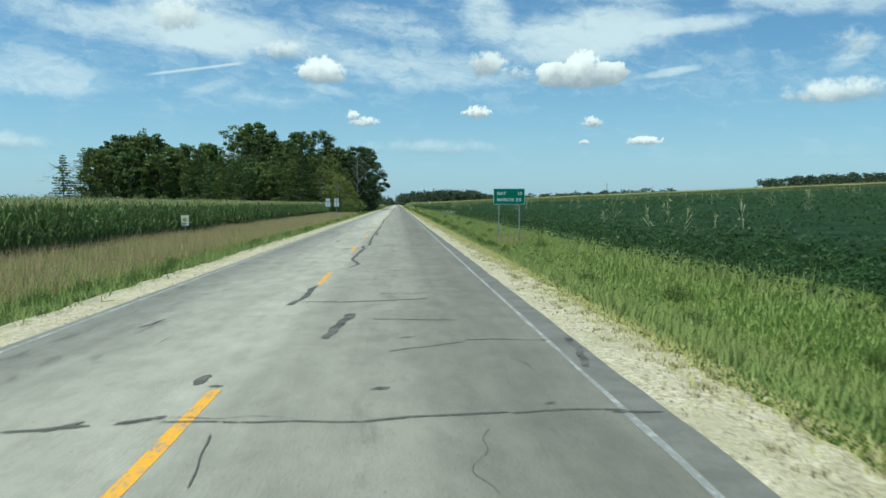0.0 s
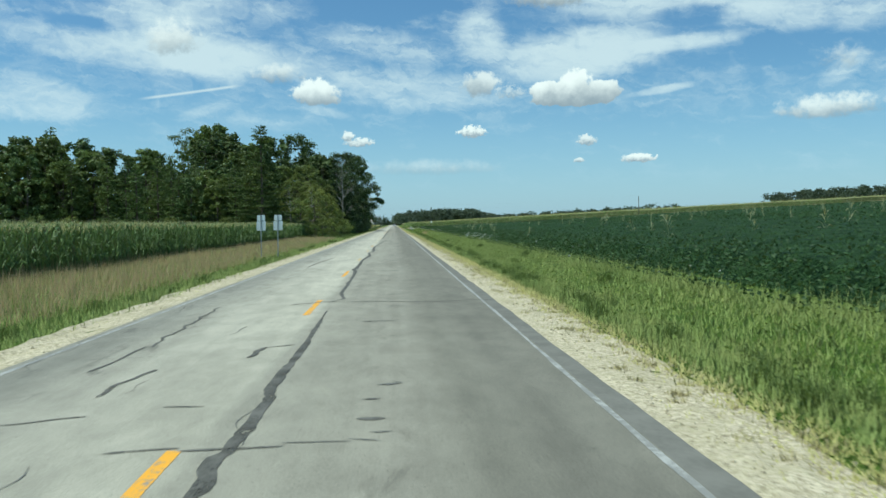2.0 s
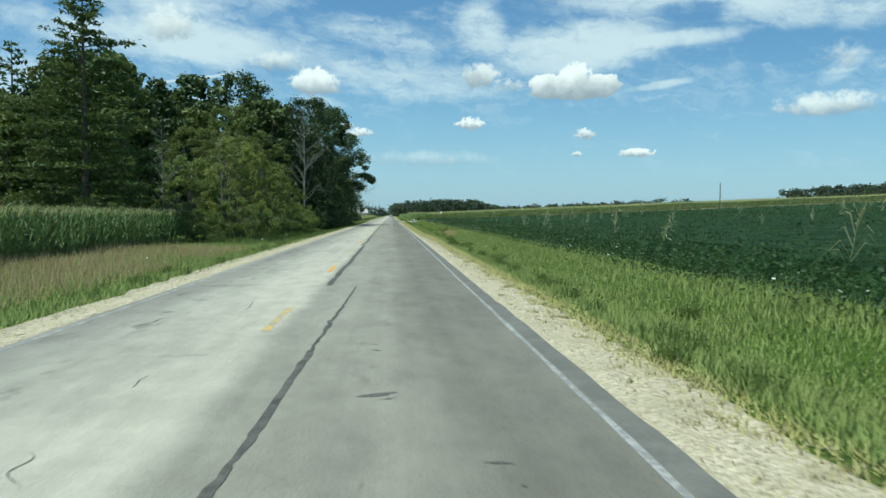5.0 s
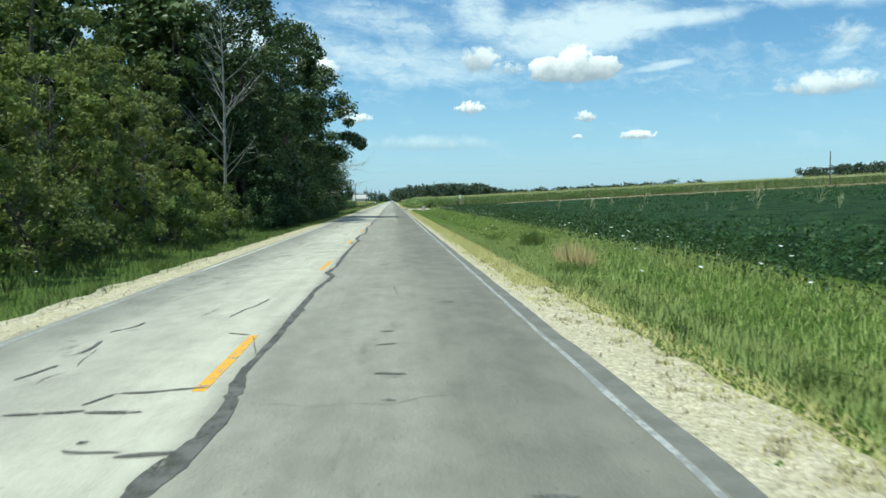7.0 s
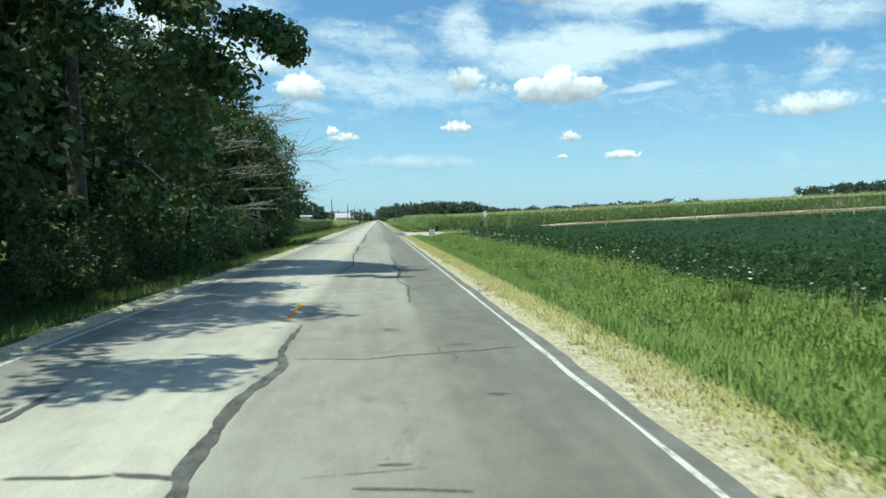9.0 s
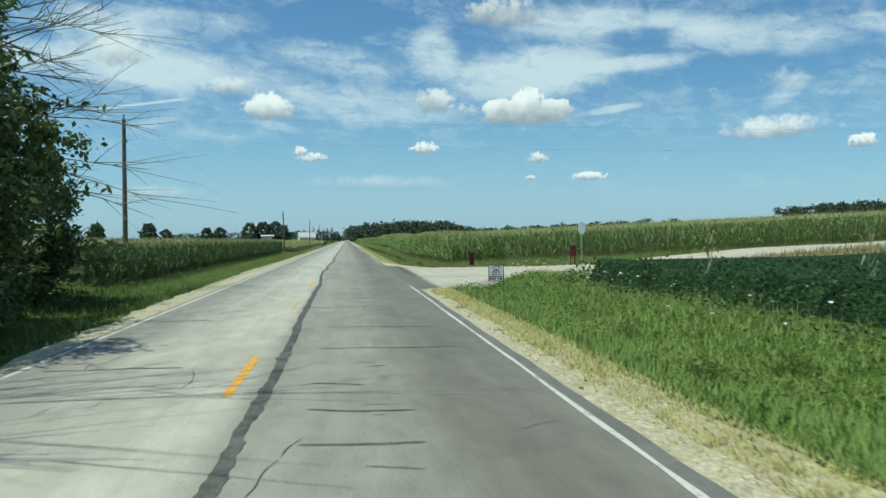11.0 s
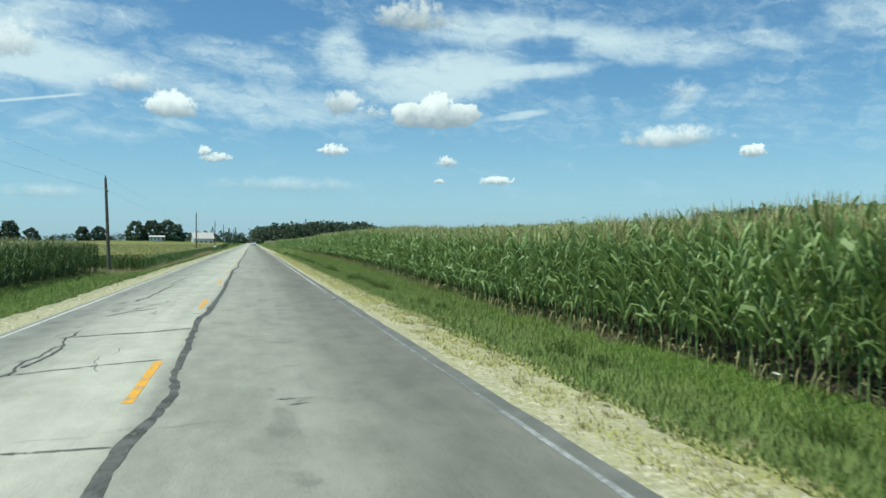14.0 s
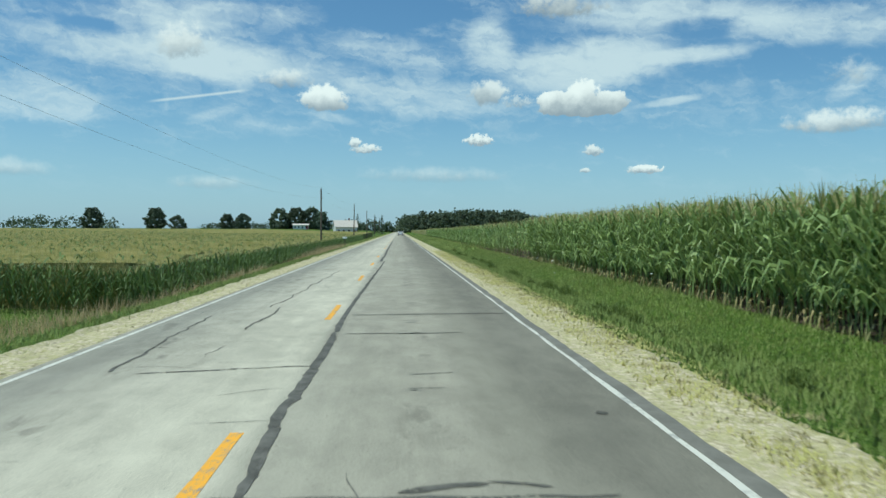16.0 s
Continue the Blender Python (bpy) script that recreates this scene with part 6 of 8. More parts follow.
ground_cover()


def straw_tufts():
    """Pale tufts in a loose line where the gravel meets the grass."""
    r = np.random.default_rng(37)
    ys = np.r_[np.arange(2, 185, 0.30), np.arange(185, 320, 0.6), np.arange(346, 480, 0.4)]
    edge = np.interp(ys, [0, 170, 195, 320, 345, 400, 420, 600], [4.80, 4.80, 4.55, 4.55, 4.60, 4.60, 4.95, 5.00])
    c = np.c_[np.clip(edge + r.normal(0, 0.24, len(ys)), 4.15, 5.4), ys + r.normal(0, 0.25, len(ys))]
    p = np.repeat(c, 34, 0) + r.normal(0, 0.06, (34 * len(c), 2))
    p = off_side_road(np.c_[p, land(p[:, 0], p[:, 1]) + 0.012])
    v, f = blades(r, p, 0.075, 0.016, 1.1)
    return tagged(joined("straw_tufts", [(v, f, np.zeros(len(f), int))], [M["tuft"]]), "dry tan grass tufts beside the gravel", "grass", kind="stuff")


straw_tufts()


# ---- trees ----
def ellipsoid_clumps(r, n, height, radius, base, power=0.75):
    """Centres of leaf clumps, most of them near the outside of a lobed crown."""
    out = []
    lobes = r.normal(size=(5, 2))
    while len(out) < n:
        h = r.uniform(0, 1)
        prof = math.sin(math.pi * (0.10 + 0.86 * h ** power)) ** 0.6
        a = r.uniform(0, 6.283)
        lob = 1 + 0.22 * sum(math.cos(a * (k + 1) + l[0] * 3 + h * 2 * l[1]) for k, l in enumerate(lobes)) / 2
        q = r.uniform(0.45, 1.0) ** 0.5
        out.append((math.cos(a) * radius * prof * q * lob, math.sin(a) * radius * prof * q * lob, base + (height - base) * (0.04 + 0.93 * h)))
    return np.array(out)


def broadleaf(name, label, seed, height, radius, base, clumps, leaves, size, mat, spread=1.0, extra=(), tight=1.0):
    """A tree: tapered trunk with limbs that reach the clumps of its crown, and leaves in rounded uneven clumps."""
    r = np.random.default_rng(seed)
    c = ellipsoid_clumps(r, clumps, height, radius, base)
    if len(extra):
        c = np.concatenate([c, np.array(extra, float)])
    top = np.array([r.normal(0, 0.4), r.normal(0, 0.4), height * 0.82])
    rb = 0.016 * height + 0.03
    tr = [[(np.array([top[0] * u, top[1] * u + 0.25 * math.sin(u * 4 + seed), top[2] * u - 0.4 * (u == 0)]), rb * (1.35 - 0.35 * min(1, u * 8)) * (1 - 0.85 * u) + 0.02) for u in np.linspace(0, 1, 9)]]
    for k in r.permutation(len(c) - len(extra))[:18]:
        e = c[k]
        u0 = np.clip((e[2] * 0.62) / top[2], 0.12, 0.95)
        s = np.array([top[0] * u0, top[1] * u0, top[2] * u0])
        tr.append([(s + (e - s) * w + np.array([0, 0, -0.12 * np.linalg.norm(e - s) * math.sin(math.pi * w)]), rb * 0.30 * (1 - 0.86 * w) * (1 - 0.5 * u0) + 0.008) for w in np.linspace(0, 1, 5)])
    for k in range(len(c) - len(extra), len(c)):      # drooping side branches off the nearest part of the crown
        near = c[:k][np.argmin(np.linalg.norm(c[:k] - c[k], axis=1))]
        tr.append([(near + (c[k] - near) * w + np.array([0, 0, 0.3 * math.sin(math.pi * w)]), 0.045 - 0.03 * w) for w in np.linspace(0, 1, 4)])
    tree = new(name)
    v, f = tubes(tr, 6)
    trunk = bulk("trunk", v, f, [M["bark"]], flat=False)
    trunk.parent = tree
    rad = spread * radius * 0.20
    own = r.uniform(0.55, 1.25, len(c))
    if len(extra):
        own[-len(extra):] = 0.6
    reps = np.repeat(c, leaves, 0)
    off = r.normal(size=reps.shape)
    off /= np.linalg.norm(off, axis=1)[:, None] + 1e-9
    reach = r.uniform(0.0, 1.0, (len(off), 1)) ** (0.45 / tight)
    lump = 1 + 0.25 * np.sin(off[:, :1] * 5 + np.repeat(r.uniform(0, 6, len(c)), leaves)[:, None]) * np.cos(off[:, 1:2] * 4)
    reps = reps + off * reach * lump * rad * np.repeat(own, leaves)[:, None] * [1, 1, 0.72]
    reps[:, 2] = np.maximum(reps[:, 2], 0.15)
    v, f = leaf_cards(r, reps, size, 0.5, 0.62, off * reach * 1.3)
    crown = bulk("crown", v, f, [mat])
    crown.parent = tree
    return tagged(tree, label, "tree")


def conifer(name, label, seed, height, radius, sprays, base=0.06, layered=True, size=0.55, mat=None, bare=0, reach=1.0):
    r = np.random.default_rng(seed)
    tree = new(name)
    paths = [[((0, 0, height * u - 0.3 * (u == 0)), 0.017 * height * (1 - 0.95 * u) + 0.01) for u in np.linspace(0, 1, 8)]]
    pos, way = [], []
    levels = int(height / 0.55)
    for k in range(levels):
        u = base + (1 - base) * k / levels
        n = 6
        for j in range(n):
            a = r.uniform(0, 6.283)
            L = radius * (1 - u) ** (0.62 if layered else 0.85) * r.uniform(0.6, 1.15) + 0.25
            if layered and r.uniform() < 0.15:
                L *= 1.35
            d = np.array([math.cos(a), math.sin(a), 0.05 + 0.25 * u])
            s = np.array([0, 0, height * u])
            if k % 2 == 0 and j < 4:
                paths.append([(s + d * L * w + np.array([0, 0, -0.10 * L * w * w]), 0.035 * (1 - w) + 0.006) for w in (0, 0.5, 1)])
            m = max(2, int(sprays * L / radius))
            w = r.uniform(0.25, 1.05, m)
            q = s + d * L * w[:, None] + np.c_[r.normal(0, 0.16 * L * 0.5, (m, 2)), -0.10 * L * w * w + r.normal(0, 0.08, m)]
            pos.append(q)
    pos = np.concatenate(pos)
    v, f = tubes(paths, 5)
    trunk = bulk("trunk", v, f, [M["bark"]], flat=False)
    trunk.parent = tree
    if bare:
        for k in range(bare):
            twigs = []
            a, u = r.normal(-0.6, 1.1), r.uniform(0.25, 0.85)
            L = (radius * (1 - u) ** 0.5 * r.uniform(1.35, 2.0) + 1.2) * reach
            s = np.array([0, 0, height * u])
            d = np.array([math.cos(a), math.sin(a), r.normal(0.2, 0.3)])
            sag = r.uniform(-0.05, 0.36)
            twigs.append([(s + d * L * w + np.array([0, 0, -sag * L * w * w]), 0.045 * (1 - 0.8 * w)) for w in (0.3, 0.5, 0.75, 1)])
            for _ in range(9):
                w = r.uniform(0.4, 1)
                q = s + d * L * w + np.array([0, 0, -sag * L * w * w])
                e = q + (d + r.normal(0, 0.5, 3) * [1, 1, 0.6]) * L * 0.25
                twigs.append([(q, 0.018), ((q + e) / 2 + r.normal(0, 0.03, 3), 0.012), (e, 0.006)])
            v, f = tubes(twigs, 3)
            bulk("dead_branch", v, f, [M["dead"]]).parent = tree
    v, f = leaf_cards(r, pos, size, 1.0, 0.42)
    crown = bulk("crown", v, f, [mat or M["pine"]])
    crown.parent = tree
    return tagged(tree, label, "tree")


def bare_tree(seed, height):
    """A dead tree: trunk, forking limbs, fine twigs."""
    r = np.random.default_rng(seed)
    tree = new("dead_tree")
    paths, twigs = [[((0.15 * math.sin(u * 3), 0, height * u - 0.3 * (u == 0)), 0.13 * (1 - 0.93 * u) + 0.008) for u in np.linspace(0, 1, 9)]], []
    for k in range(34):
        u = r.uniform(0.22, 0.97)
        a, L = r.uniform(0, 6.283), (1 - u * 0.7) * height * r.uniform(0.14, 0.30)
        s = np.array([0.15 * math.sin(u * 3), 0, height * u])
        d = np.array([math.cos(a) * 0.75, math.sin(a) * 0.75, 0.75 + r.normal(0, 0.15)])
        paths.append([(s + d * L * w + np.array([0, 0, 0.12 * L * w * w]), 0.04 * (1 - u * 0.5) * (1 - 0.85 * w) + 0.005) for w in (0, 0.35, 0.7, 1)])
        for _ in range(6):
            w = r.uniform(0.3, 1)
            q = s + d * L * w
            e = q + (d + r.normal(0, 0.6, 3)) * L * 0.3
            twigs.append([(q, 0.012), ((q + e) / 2 + r.normal(0, 0.04, 3), 0.008), (e, 0.004)])
    v, f = tubes(paths, 6)
    bulk("trunk", v, f, [M["dead"]], flat=False).parent = tree
    v, f = tubes(twigs, 3)
    tw = bulk("brushwood", v, f, [M["dead"]])
    tw.parent = tree
    tagged(tw, kind="stuff")
    return tagged(tree, "tall bare grey dead tree at the wood's edge", "tree")


def place(ob, x, y, scale=1.0, turn=0.0, sink=0.0):
    z = float(land(x, y)) - sink
    ob.matrix_basis = pose(x, y, z, 0, 0, turn) @ Matrix.Diagonal((scale, scale, scale, 1))
    return ob


def again(ob, x, y, scale, turn):
    c = copy_thing(ob, Matrix.Identity(4))
    return place(c, x, y, scale, turn)


def group_all(obs, name):
    for o in obs:
        tagged(o, group=name)


WOOD = "trees of the roadside wood"
# front row seen close by, built singly
oak_a = place(broadleaf("oak_tree", "large dark oak leaning over the road edge", 61, 20.6, 6.1, 1.2, 190, 185, 0.29, M["oak"], 0.9,
                        [(6.0, -1.4, 8.9), (6.7, -1.8, 8.7), (7.3, -2.1, 8.3), (6.9, -2.6, 8.0), (7.4, -1.7, 7.8), (6.4, -2.5, 8.4), (5.4, -1.6, 8.8), (6.2, -3.4, 10.0), (5.9, -6.0, 11.8), (5.4, -5.2, 10.6)]), -8.6, 263.5)
oak_b = place(broadleaf("oak_tree", "broad dark oak with foliage down to the verge", 62, 20.0, 6.6, 0.6, 180, 165, 0.30, M["oak"], 0.95,
                        [(5.4, -6.6, 10.0), (6.2, -6.9, 9.8), (6.6, -7.4, 10.1), (5.8, -7.8, 9.6), (6.9, -6.4, 9.6), (7.0, -1.5, 10.2), (6.7, -0.5, 10.6), (5.6, 3.6, 9.8), (6.2, 4.4, 10.2)]), -11.2, 250.0)
oak_c = place(broadleaf("oak_tree", "tall round-topped oak behind the young trees", 60, 25.8, 7.6, 2.0, 150, 80, 0.48, M["oak_mid"], 0.9), -23.5, 264.0)
maple_a = place(broadleaf("maple_tree", "mid-green broadleaf tree at the wood's edge", 63, 14.5, 4.8, 0.5, 110, 98, 0.28, M["maple"], 0.8), -16.5, 220)
scrub_a = place(broadleaf("scrub_tree", "yellow-green scrubby young tree", 64, 9.5, 3.6, 0.3, 90, 100, 0.22, M["scrub"], 0.72), -12.6, 203)
scrub_b = place(broadleaf("scrub_tree", "light green thin-leaved young tree", 65, 11.0, 3.5, 0.5, 84, 96, 0.23, M["scrub_dull"], 0.78), -13.0, 229)
bush_a = place(broadleaf("bush", "dense green bush at the edge of the wood", 66, 3.4, 2.4, 0.1, 44, 80, 0.18, M["maple"], 1.2), -9.8, 226)
bush_b = place(broadleaf("bush", "dull green bush at the edge of the wood", 67, 4.4, 2.4, 0.1, 46, 80, 0.19, M["scrub_dull"], 1.2), -10.4, 213)
bush_c = place(broadleaf("bush", "dark green bush in the shade of the oaks", 75, 3.6, 2.4, 0.1, 46, 84, 0.15, M["oak"], 1.2), -9.0, 246)
pine_a = place(conifer("pine_tree", "tall dark pine with layered branches", 71, 18.6, 5.4, 95, 0.04, True, 0.40), -19.8, 184.5)
pine_b = place(conifer("pine_tree", "dark pine inside the wood", 74, 18.0, 4.8, 16, 0.06, True, 0.68), -33, 203)
cedar_a = place(conifer("cedar_tree", "dense conifer with grey bare lower branches", 72, 13.0, 4.0, 40, 0.03, False, 0.55, None, 24), -9.0, 297)
cedar_b = place(conifer("cedar_tree", "tall ragged conifer with long bare grey branches", 76, 17.6, 5.4, 70, 0.02, False, 0.38, None, 40, 0.66), -12.2, 318.5)
edge_a = place(broadleaf("hedge_tree", "rounded dull green tree dense down to the ground", 70, 11.0, 4.6, 0.0, 150, 110, 0.25, M["oak"], 1.1), -9.4, 303)
dead_a = place(bare_tree(73, 17.4), -10.1, 237.6)
back_a = place(broadleaf("forest_tree", "tall dark green tree inside the wood", 68, 21.0, 6.0, 1.0, 120, 44, 0.75, M["oak_mid"], 1.0), -37.5, 240)
back_b = place(broadleaf("forest_tree", "tall mid-green tree inside the wood", 69, 18.5, 5.4, 0.6, 110, 42, 0.72, M["forest"], 1.0), -50, 224)
airy_a = place(broadleaf("forest_tree", "tall open-crowned tree with sky between its branches", 59, 26.5, 7.5, 6.0, 90, 40, 0.55, M["forest"], 0.75), -49, 256)
wood = [oak_a, oak_b, oak_c, maple_a, scrub_a, scrub_b, bush_a, bush_b, pine_a, cedar_a, cedar_b, dead_a, back_a, back_b, airy_a, edge_a, pine_b, bush_c]
tr = random.Random(5)
# the roadside behind the oaks, towards the open corn
# back_a and back_b copies include trees added to keep sun off the verge
for src, x, y, s in ((edge_a, -9.8, 311.5, 0.8), (edge_a, -10.6, 318, 0.55), (edge_a, -9.6, 294, 0.95), (oak_b, -14.0, 276, 0.85), (oak_b, -15.8, 290, 0.78), (oak_b, -12.5, 301, 0.55), (back_a, -17, 279, 0.8), (back_a, -16.5, 257, 0.88), (back_a, -15.5, 268, 0.9), (back_a, -13.6, 299, 0.8), (back_a, -14.5, 308, 0.72), (back_a, -15.5, 245, 0.9), (back_a, -18.5, 251, 0.95), (back_a, -21, 266, 0.95), (back_b, -20, 290, 0.9), (back_b, -20, 304, 0.9), (back_b, -19.5, 316, 0.85),
                     (dead_a, -9.2, 276.5, 0.8), (dead_a, -9.9, 281, 0.7), (pine_a, -13.5, 283, 0.66), (cedar_a, -9.0, 305, 0.80), (cedar_a, -9.6, 288, 0.75), (bush_c, -9.2, 241, 0.9), (edge_a, -10.6, 244.5, 0.85), (bush_c, -8.6, 246.5, 1.0), (bush_c, -8.9, 250, 1.0), (bush_c, -8.6, 257, 1.0),
                     (bush_c, -8.4, 270, 1.05), (bush_c, -8.6, 277, 1.0), (bush_c, -8.8, 284, 1.0), (bush_c, -8.6, 293, 0.8), (bush_c, -9.2, 300.5, 0.8),
                     # low bushes added on the verge to deepen its shade
                     (bush_c, -7.5, 253.5, 0.62), (bush_c, -7.3, 259.5, 0.7), (bush_c, -7.5, 264.5, 0.6), (bush_c, -7.2, 269, 0.72), (bush_c, -7.6, 274, 0.66), (bush_c, -7.3, 279.5, 0.7), (bush_c, -7.5, 285, 0.64), (bush_c, -7.6, 290.5, 0.7)):
    wood.append(again(src, x, y, s, tr.uniform(0, 360)))
# young trees and bushes along the verge before the oaks
for src, x, y, s in ((scrub_b, -12.2, 195.5, 0.74), (scrub_a, -14.6, 192.5, 0.72), (scrub_b, -14.2, 209.5, 0.95), (scrub_a, -12.0, 212.5, 0.86), (scrub_b, -11.2, 219, 0.66), (scrub_a, -13.2, 224, 0.94), (maple_a, -16.8, 232.5, 0.84), (maple_a, -17.5, 207, 0.74), (scrub_a, -10.8, 231.5, 0.62),
                     (bush_b, -9.4, 232, 0.8), (bush_a, -9.6, 219, 0.8), (bush_b, -9.9, 206, 0.85), (bush_a, -10.3, 199, 0.9), (bush_b, -10.8, 192.5, 0.8), (bush_a, -12.2, 187.5, 0.7), (bush_c, -14.5, 187.0, 0.9), (bush_c, -11.4, 196, 0.7), (bush_c, -10.3, 209.5, 0.75), (bush_c, -9.9, 222.5, 0.8),
                     (dead_a, -11.2, 222.8, 0.42), (dead_a, -11.8, 211.5, 0.44), (dead_a, -13.2, 198.5, 0.52), (dead_a, -16.0, 190, 0.52)):
    wood.append(again(src, x, y, s, tr.uniform(0, 360)))
# the middle of the wood
for src, x, y, s in ((pine_a, -25.5, 192, 0.66), (pine_b, -22.5, 201, 0.66), (back_b, -24.5, 207, 0.74), (back_a, -26.5, 222, 0.86), (back_b, -27, 212, 0.98), (back_a, -30, 262, 1.2), (back_b, -22, 226, 0.8), (back_a, -23.4, 241, 0.85), (back_a, -18.5, 276, 0.9), (back_b, -33, 250, 1.1), (back_a, -38, 228, 1.02), (back_b, -43, 254, 1.48), (back_a, -56, 250, 0.98), (back_a, -36.5, 236, 1.12), (back_a, -68, 236, 1.05), (back_a, -76, 240, 1.05)):
    wood.append(again(src, x, y, s, tr.uniform(0, 360)))
# its southern front and its depth, lower towards the far end
FRONT = lambda x: float(np.interp(x, [-80, -72, -62, -52, -42, -36, -30, -22], [11.0, 16.5, 18.5, 15.5, 14.5, 12.5, 12.5, 11.5]))
for x in range(-72, -22, 5):
    for y, up in ((192.5, 0.86), (199, 1.0), (206, 1.1)):
        src = tr.choice((back_a, back_b, pine_b, pine_b, back_b))
        tall = {back_a: 21.0, back_b: 18.5, pine_b: 18.0}[src]
        px_, py_ = x + tr.uniform(-2, 2), y + tr.uniform(-2, 2)
        wood.append(again(src, px_, py_, up * FRONT(px_) * tr.uniform(0.9, 1.06) / tall, tr.uniform(0, 360)))
for gx_ in range(6):
    for gy_ in range(4):
        x, y = -29 - 8.2 * gx_ + tr.uniform(-2.5, 2.5), 216 + 17.5 * gy_ + tr.uniform(-5, 5)
        src = tr.choice((back_a, back_b, back_a, pine_b))
        wood.append(again(src, x, y, tr.uniform(0.82, 1.0) * (0.78 + 0.05 * min(gy_, 3)) * (0.9 if gx_ > 4 else 1.0), tr.uniform(0, 360)))
# crowns that stand over the rest, and the lone cedar off the end
for src, x, y, s, turn in ((pine_b, -60.8, 203, 1.16, 75), (pine_a, -62.6, 205, 1.0, 15), (cedar_a, -75, 190, 1.05, 20), (cedar_a, -67.5, 188.5, 0.5, 120)):
    wood.append(again(src, x, y, s, turn))
for x in range(-76, -16, 5):
    wood.append(again(tr.choice((bush_c, bush_c, bush_b)), x + tr.uniform(-2, 2), 188.6 + tr.uniform(0, 2), tr.uniform(0.8, 1.2), tr.uniform(0, 360)))
group_all(wood, WOOD)


# far woods and lone trees
def far_woods(name, label, spots, seed, leaves=150, size=1.9):
    r = np.random.default_rng(seed)
    chunks = []
    for x, y, h, w in spots:
        c = ellipsoid_clumps(r, 20, h, w, -1.5)
        p = np.repeat(c, leaves // 20, 0)
        p = p + r.normal(0, 0.16 * w + 0.3, p.shape) * [1, 1, 0.7] + [x, y, float(land(x, y))]
        v, f = leaf_cards(r, p, size, 0.5, 0.75)
        chunks.append((v, f, np.zeros(len(f), int)))
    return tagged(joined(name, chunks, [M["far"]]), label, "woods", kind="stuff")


r = np.random.default_rng(81)
spots = [(5 + 138 * u + r.normal(0, 3), 1185 + 45 * k + r.normal(0, 8), (13 + 5.5 * math.sin(math.pi * min(1, u * 0.9 + 0.12))) * r.uniform(0.96, 1.04) * (1 - 0.5 * max(0, u - 0.8) / 0.2), 8.5) for u in np.linspace(0, 1, 46) for k in range(2)]
spots += [(145 + 190 * u + r.normal(0, 4), 1240 + r.normal(0, 10), 6.5 * r.uniform(0.7, 1.1), 8.0) for u in np.linspace(0, 1, 26)]
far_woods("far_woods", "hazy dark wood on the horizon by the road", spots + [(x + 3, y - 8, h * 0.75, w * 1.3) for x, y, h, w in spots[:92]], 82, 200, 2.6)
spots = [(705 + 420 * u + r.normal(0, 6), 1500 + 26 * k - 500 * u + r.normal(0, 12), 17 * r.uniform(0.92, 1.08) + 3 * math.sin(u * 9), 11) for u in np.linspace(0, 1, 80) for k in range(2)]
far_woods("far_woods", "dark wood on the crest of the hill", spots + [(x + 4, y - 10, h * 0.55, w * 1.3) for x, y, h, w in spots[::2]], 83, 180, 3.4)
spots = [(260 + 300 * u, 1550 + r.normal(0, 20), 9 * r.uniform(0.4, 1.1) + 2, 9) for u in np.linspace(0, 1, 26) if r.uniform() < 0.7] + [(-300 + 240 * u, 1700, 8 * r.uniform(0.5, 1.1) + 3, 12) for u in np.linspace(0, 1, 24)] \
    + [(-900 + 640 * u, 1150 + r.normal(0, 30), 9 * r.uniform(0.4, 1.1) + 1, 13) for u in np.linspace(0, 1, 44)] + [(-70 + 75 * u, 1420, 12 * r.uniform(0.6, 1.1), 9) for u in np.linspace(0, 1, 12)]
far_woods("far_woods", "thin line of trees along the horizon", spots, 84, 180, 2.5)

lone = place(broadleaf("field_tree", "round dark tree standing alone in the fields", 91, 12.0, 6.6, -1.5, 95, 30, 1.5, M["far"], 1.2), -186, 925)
lones = [lone] + [again(lone, x, y, s, k * 77.0) for k, (x, y, s) in enumerate(((-148, 925, 1.0), (-136, 930, 0.66), (-104.5, 925, 0.72), (-94.7, 925, 0.74), (-72, 925, 1.0), (-63, 930, 1.05), (-54, 935, 1.1), (-47, 930, 0.9), (395, 1230, 0.5)))]
group_all(lones, "trees standing in the far fields")
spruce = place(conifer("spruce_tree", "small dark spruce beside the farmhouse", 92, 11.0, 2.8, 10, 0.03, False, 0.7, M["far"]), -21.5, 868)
group_all([spruce, again(spruce, -13, 905, 1.0, 40), again(spruce, -10, 960, 1.15, 80)], "spruces by the farm")


# ---- signs ----
def slab(w, h, d, corner, segs=3):
    """An upright plate in the xz plane with rounded corners, its base edge at z = 0, front at -y."""
    bm = bmesh.new()
    pts = []
    for cx, cz, a0 in ((w / 2 - corner, corner, -90), (w / 2 - corner, h - corner, 0), (-w / 2 + corner, h - corner, 90), (-w / 2 + corner, corner, 180)):
        for k in range(segs + 1):
            a = radians(a0 + 90 * k / segs)
            pts.append((cx + corner * math.cos(a), 0, cz + corner * math.sin(a)))
    f = bm.faces.new([bm.verts.new(p) for p in pts])
    ext = bmesh.ops.extrude_face_region(bm, geom=[f])
    bmesh.ops.translate(bm, verts=[v for v in ext["geom"] if isinstance(v, bmesh.types.BMVert)], vec=(0, d, 0))
    bmesh.ops.recalc_face_normals(bm, faces=bm.faces)
    return bm


def u_post(length, w=0.06, d=0.035, t=0.006):
    """A U-channel steel post."""
    bm = box(w, t, length, (0, 0, length / 2))
    box(t, d, length, (-w / 2, d / 2, length / 2), 0, bm)
    box(t, d, length, (w / 2, d / 2, length / 2), 0, bm)
    return bm


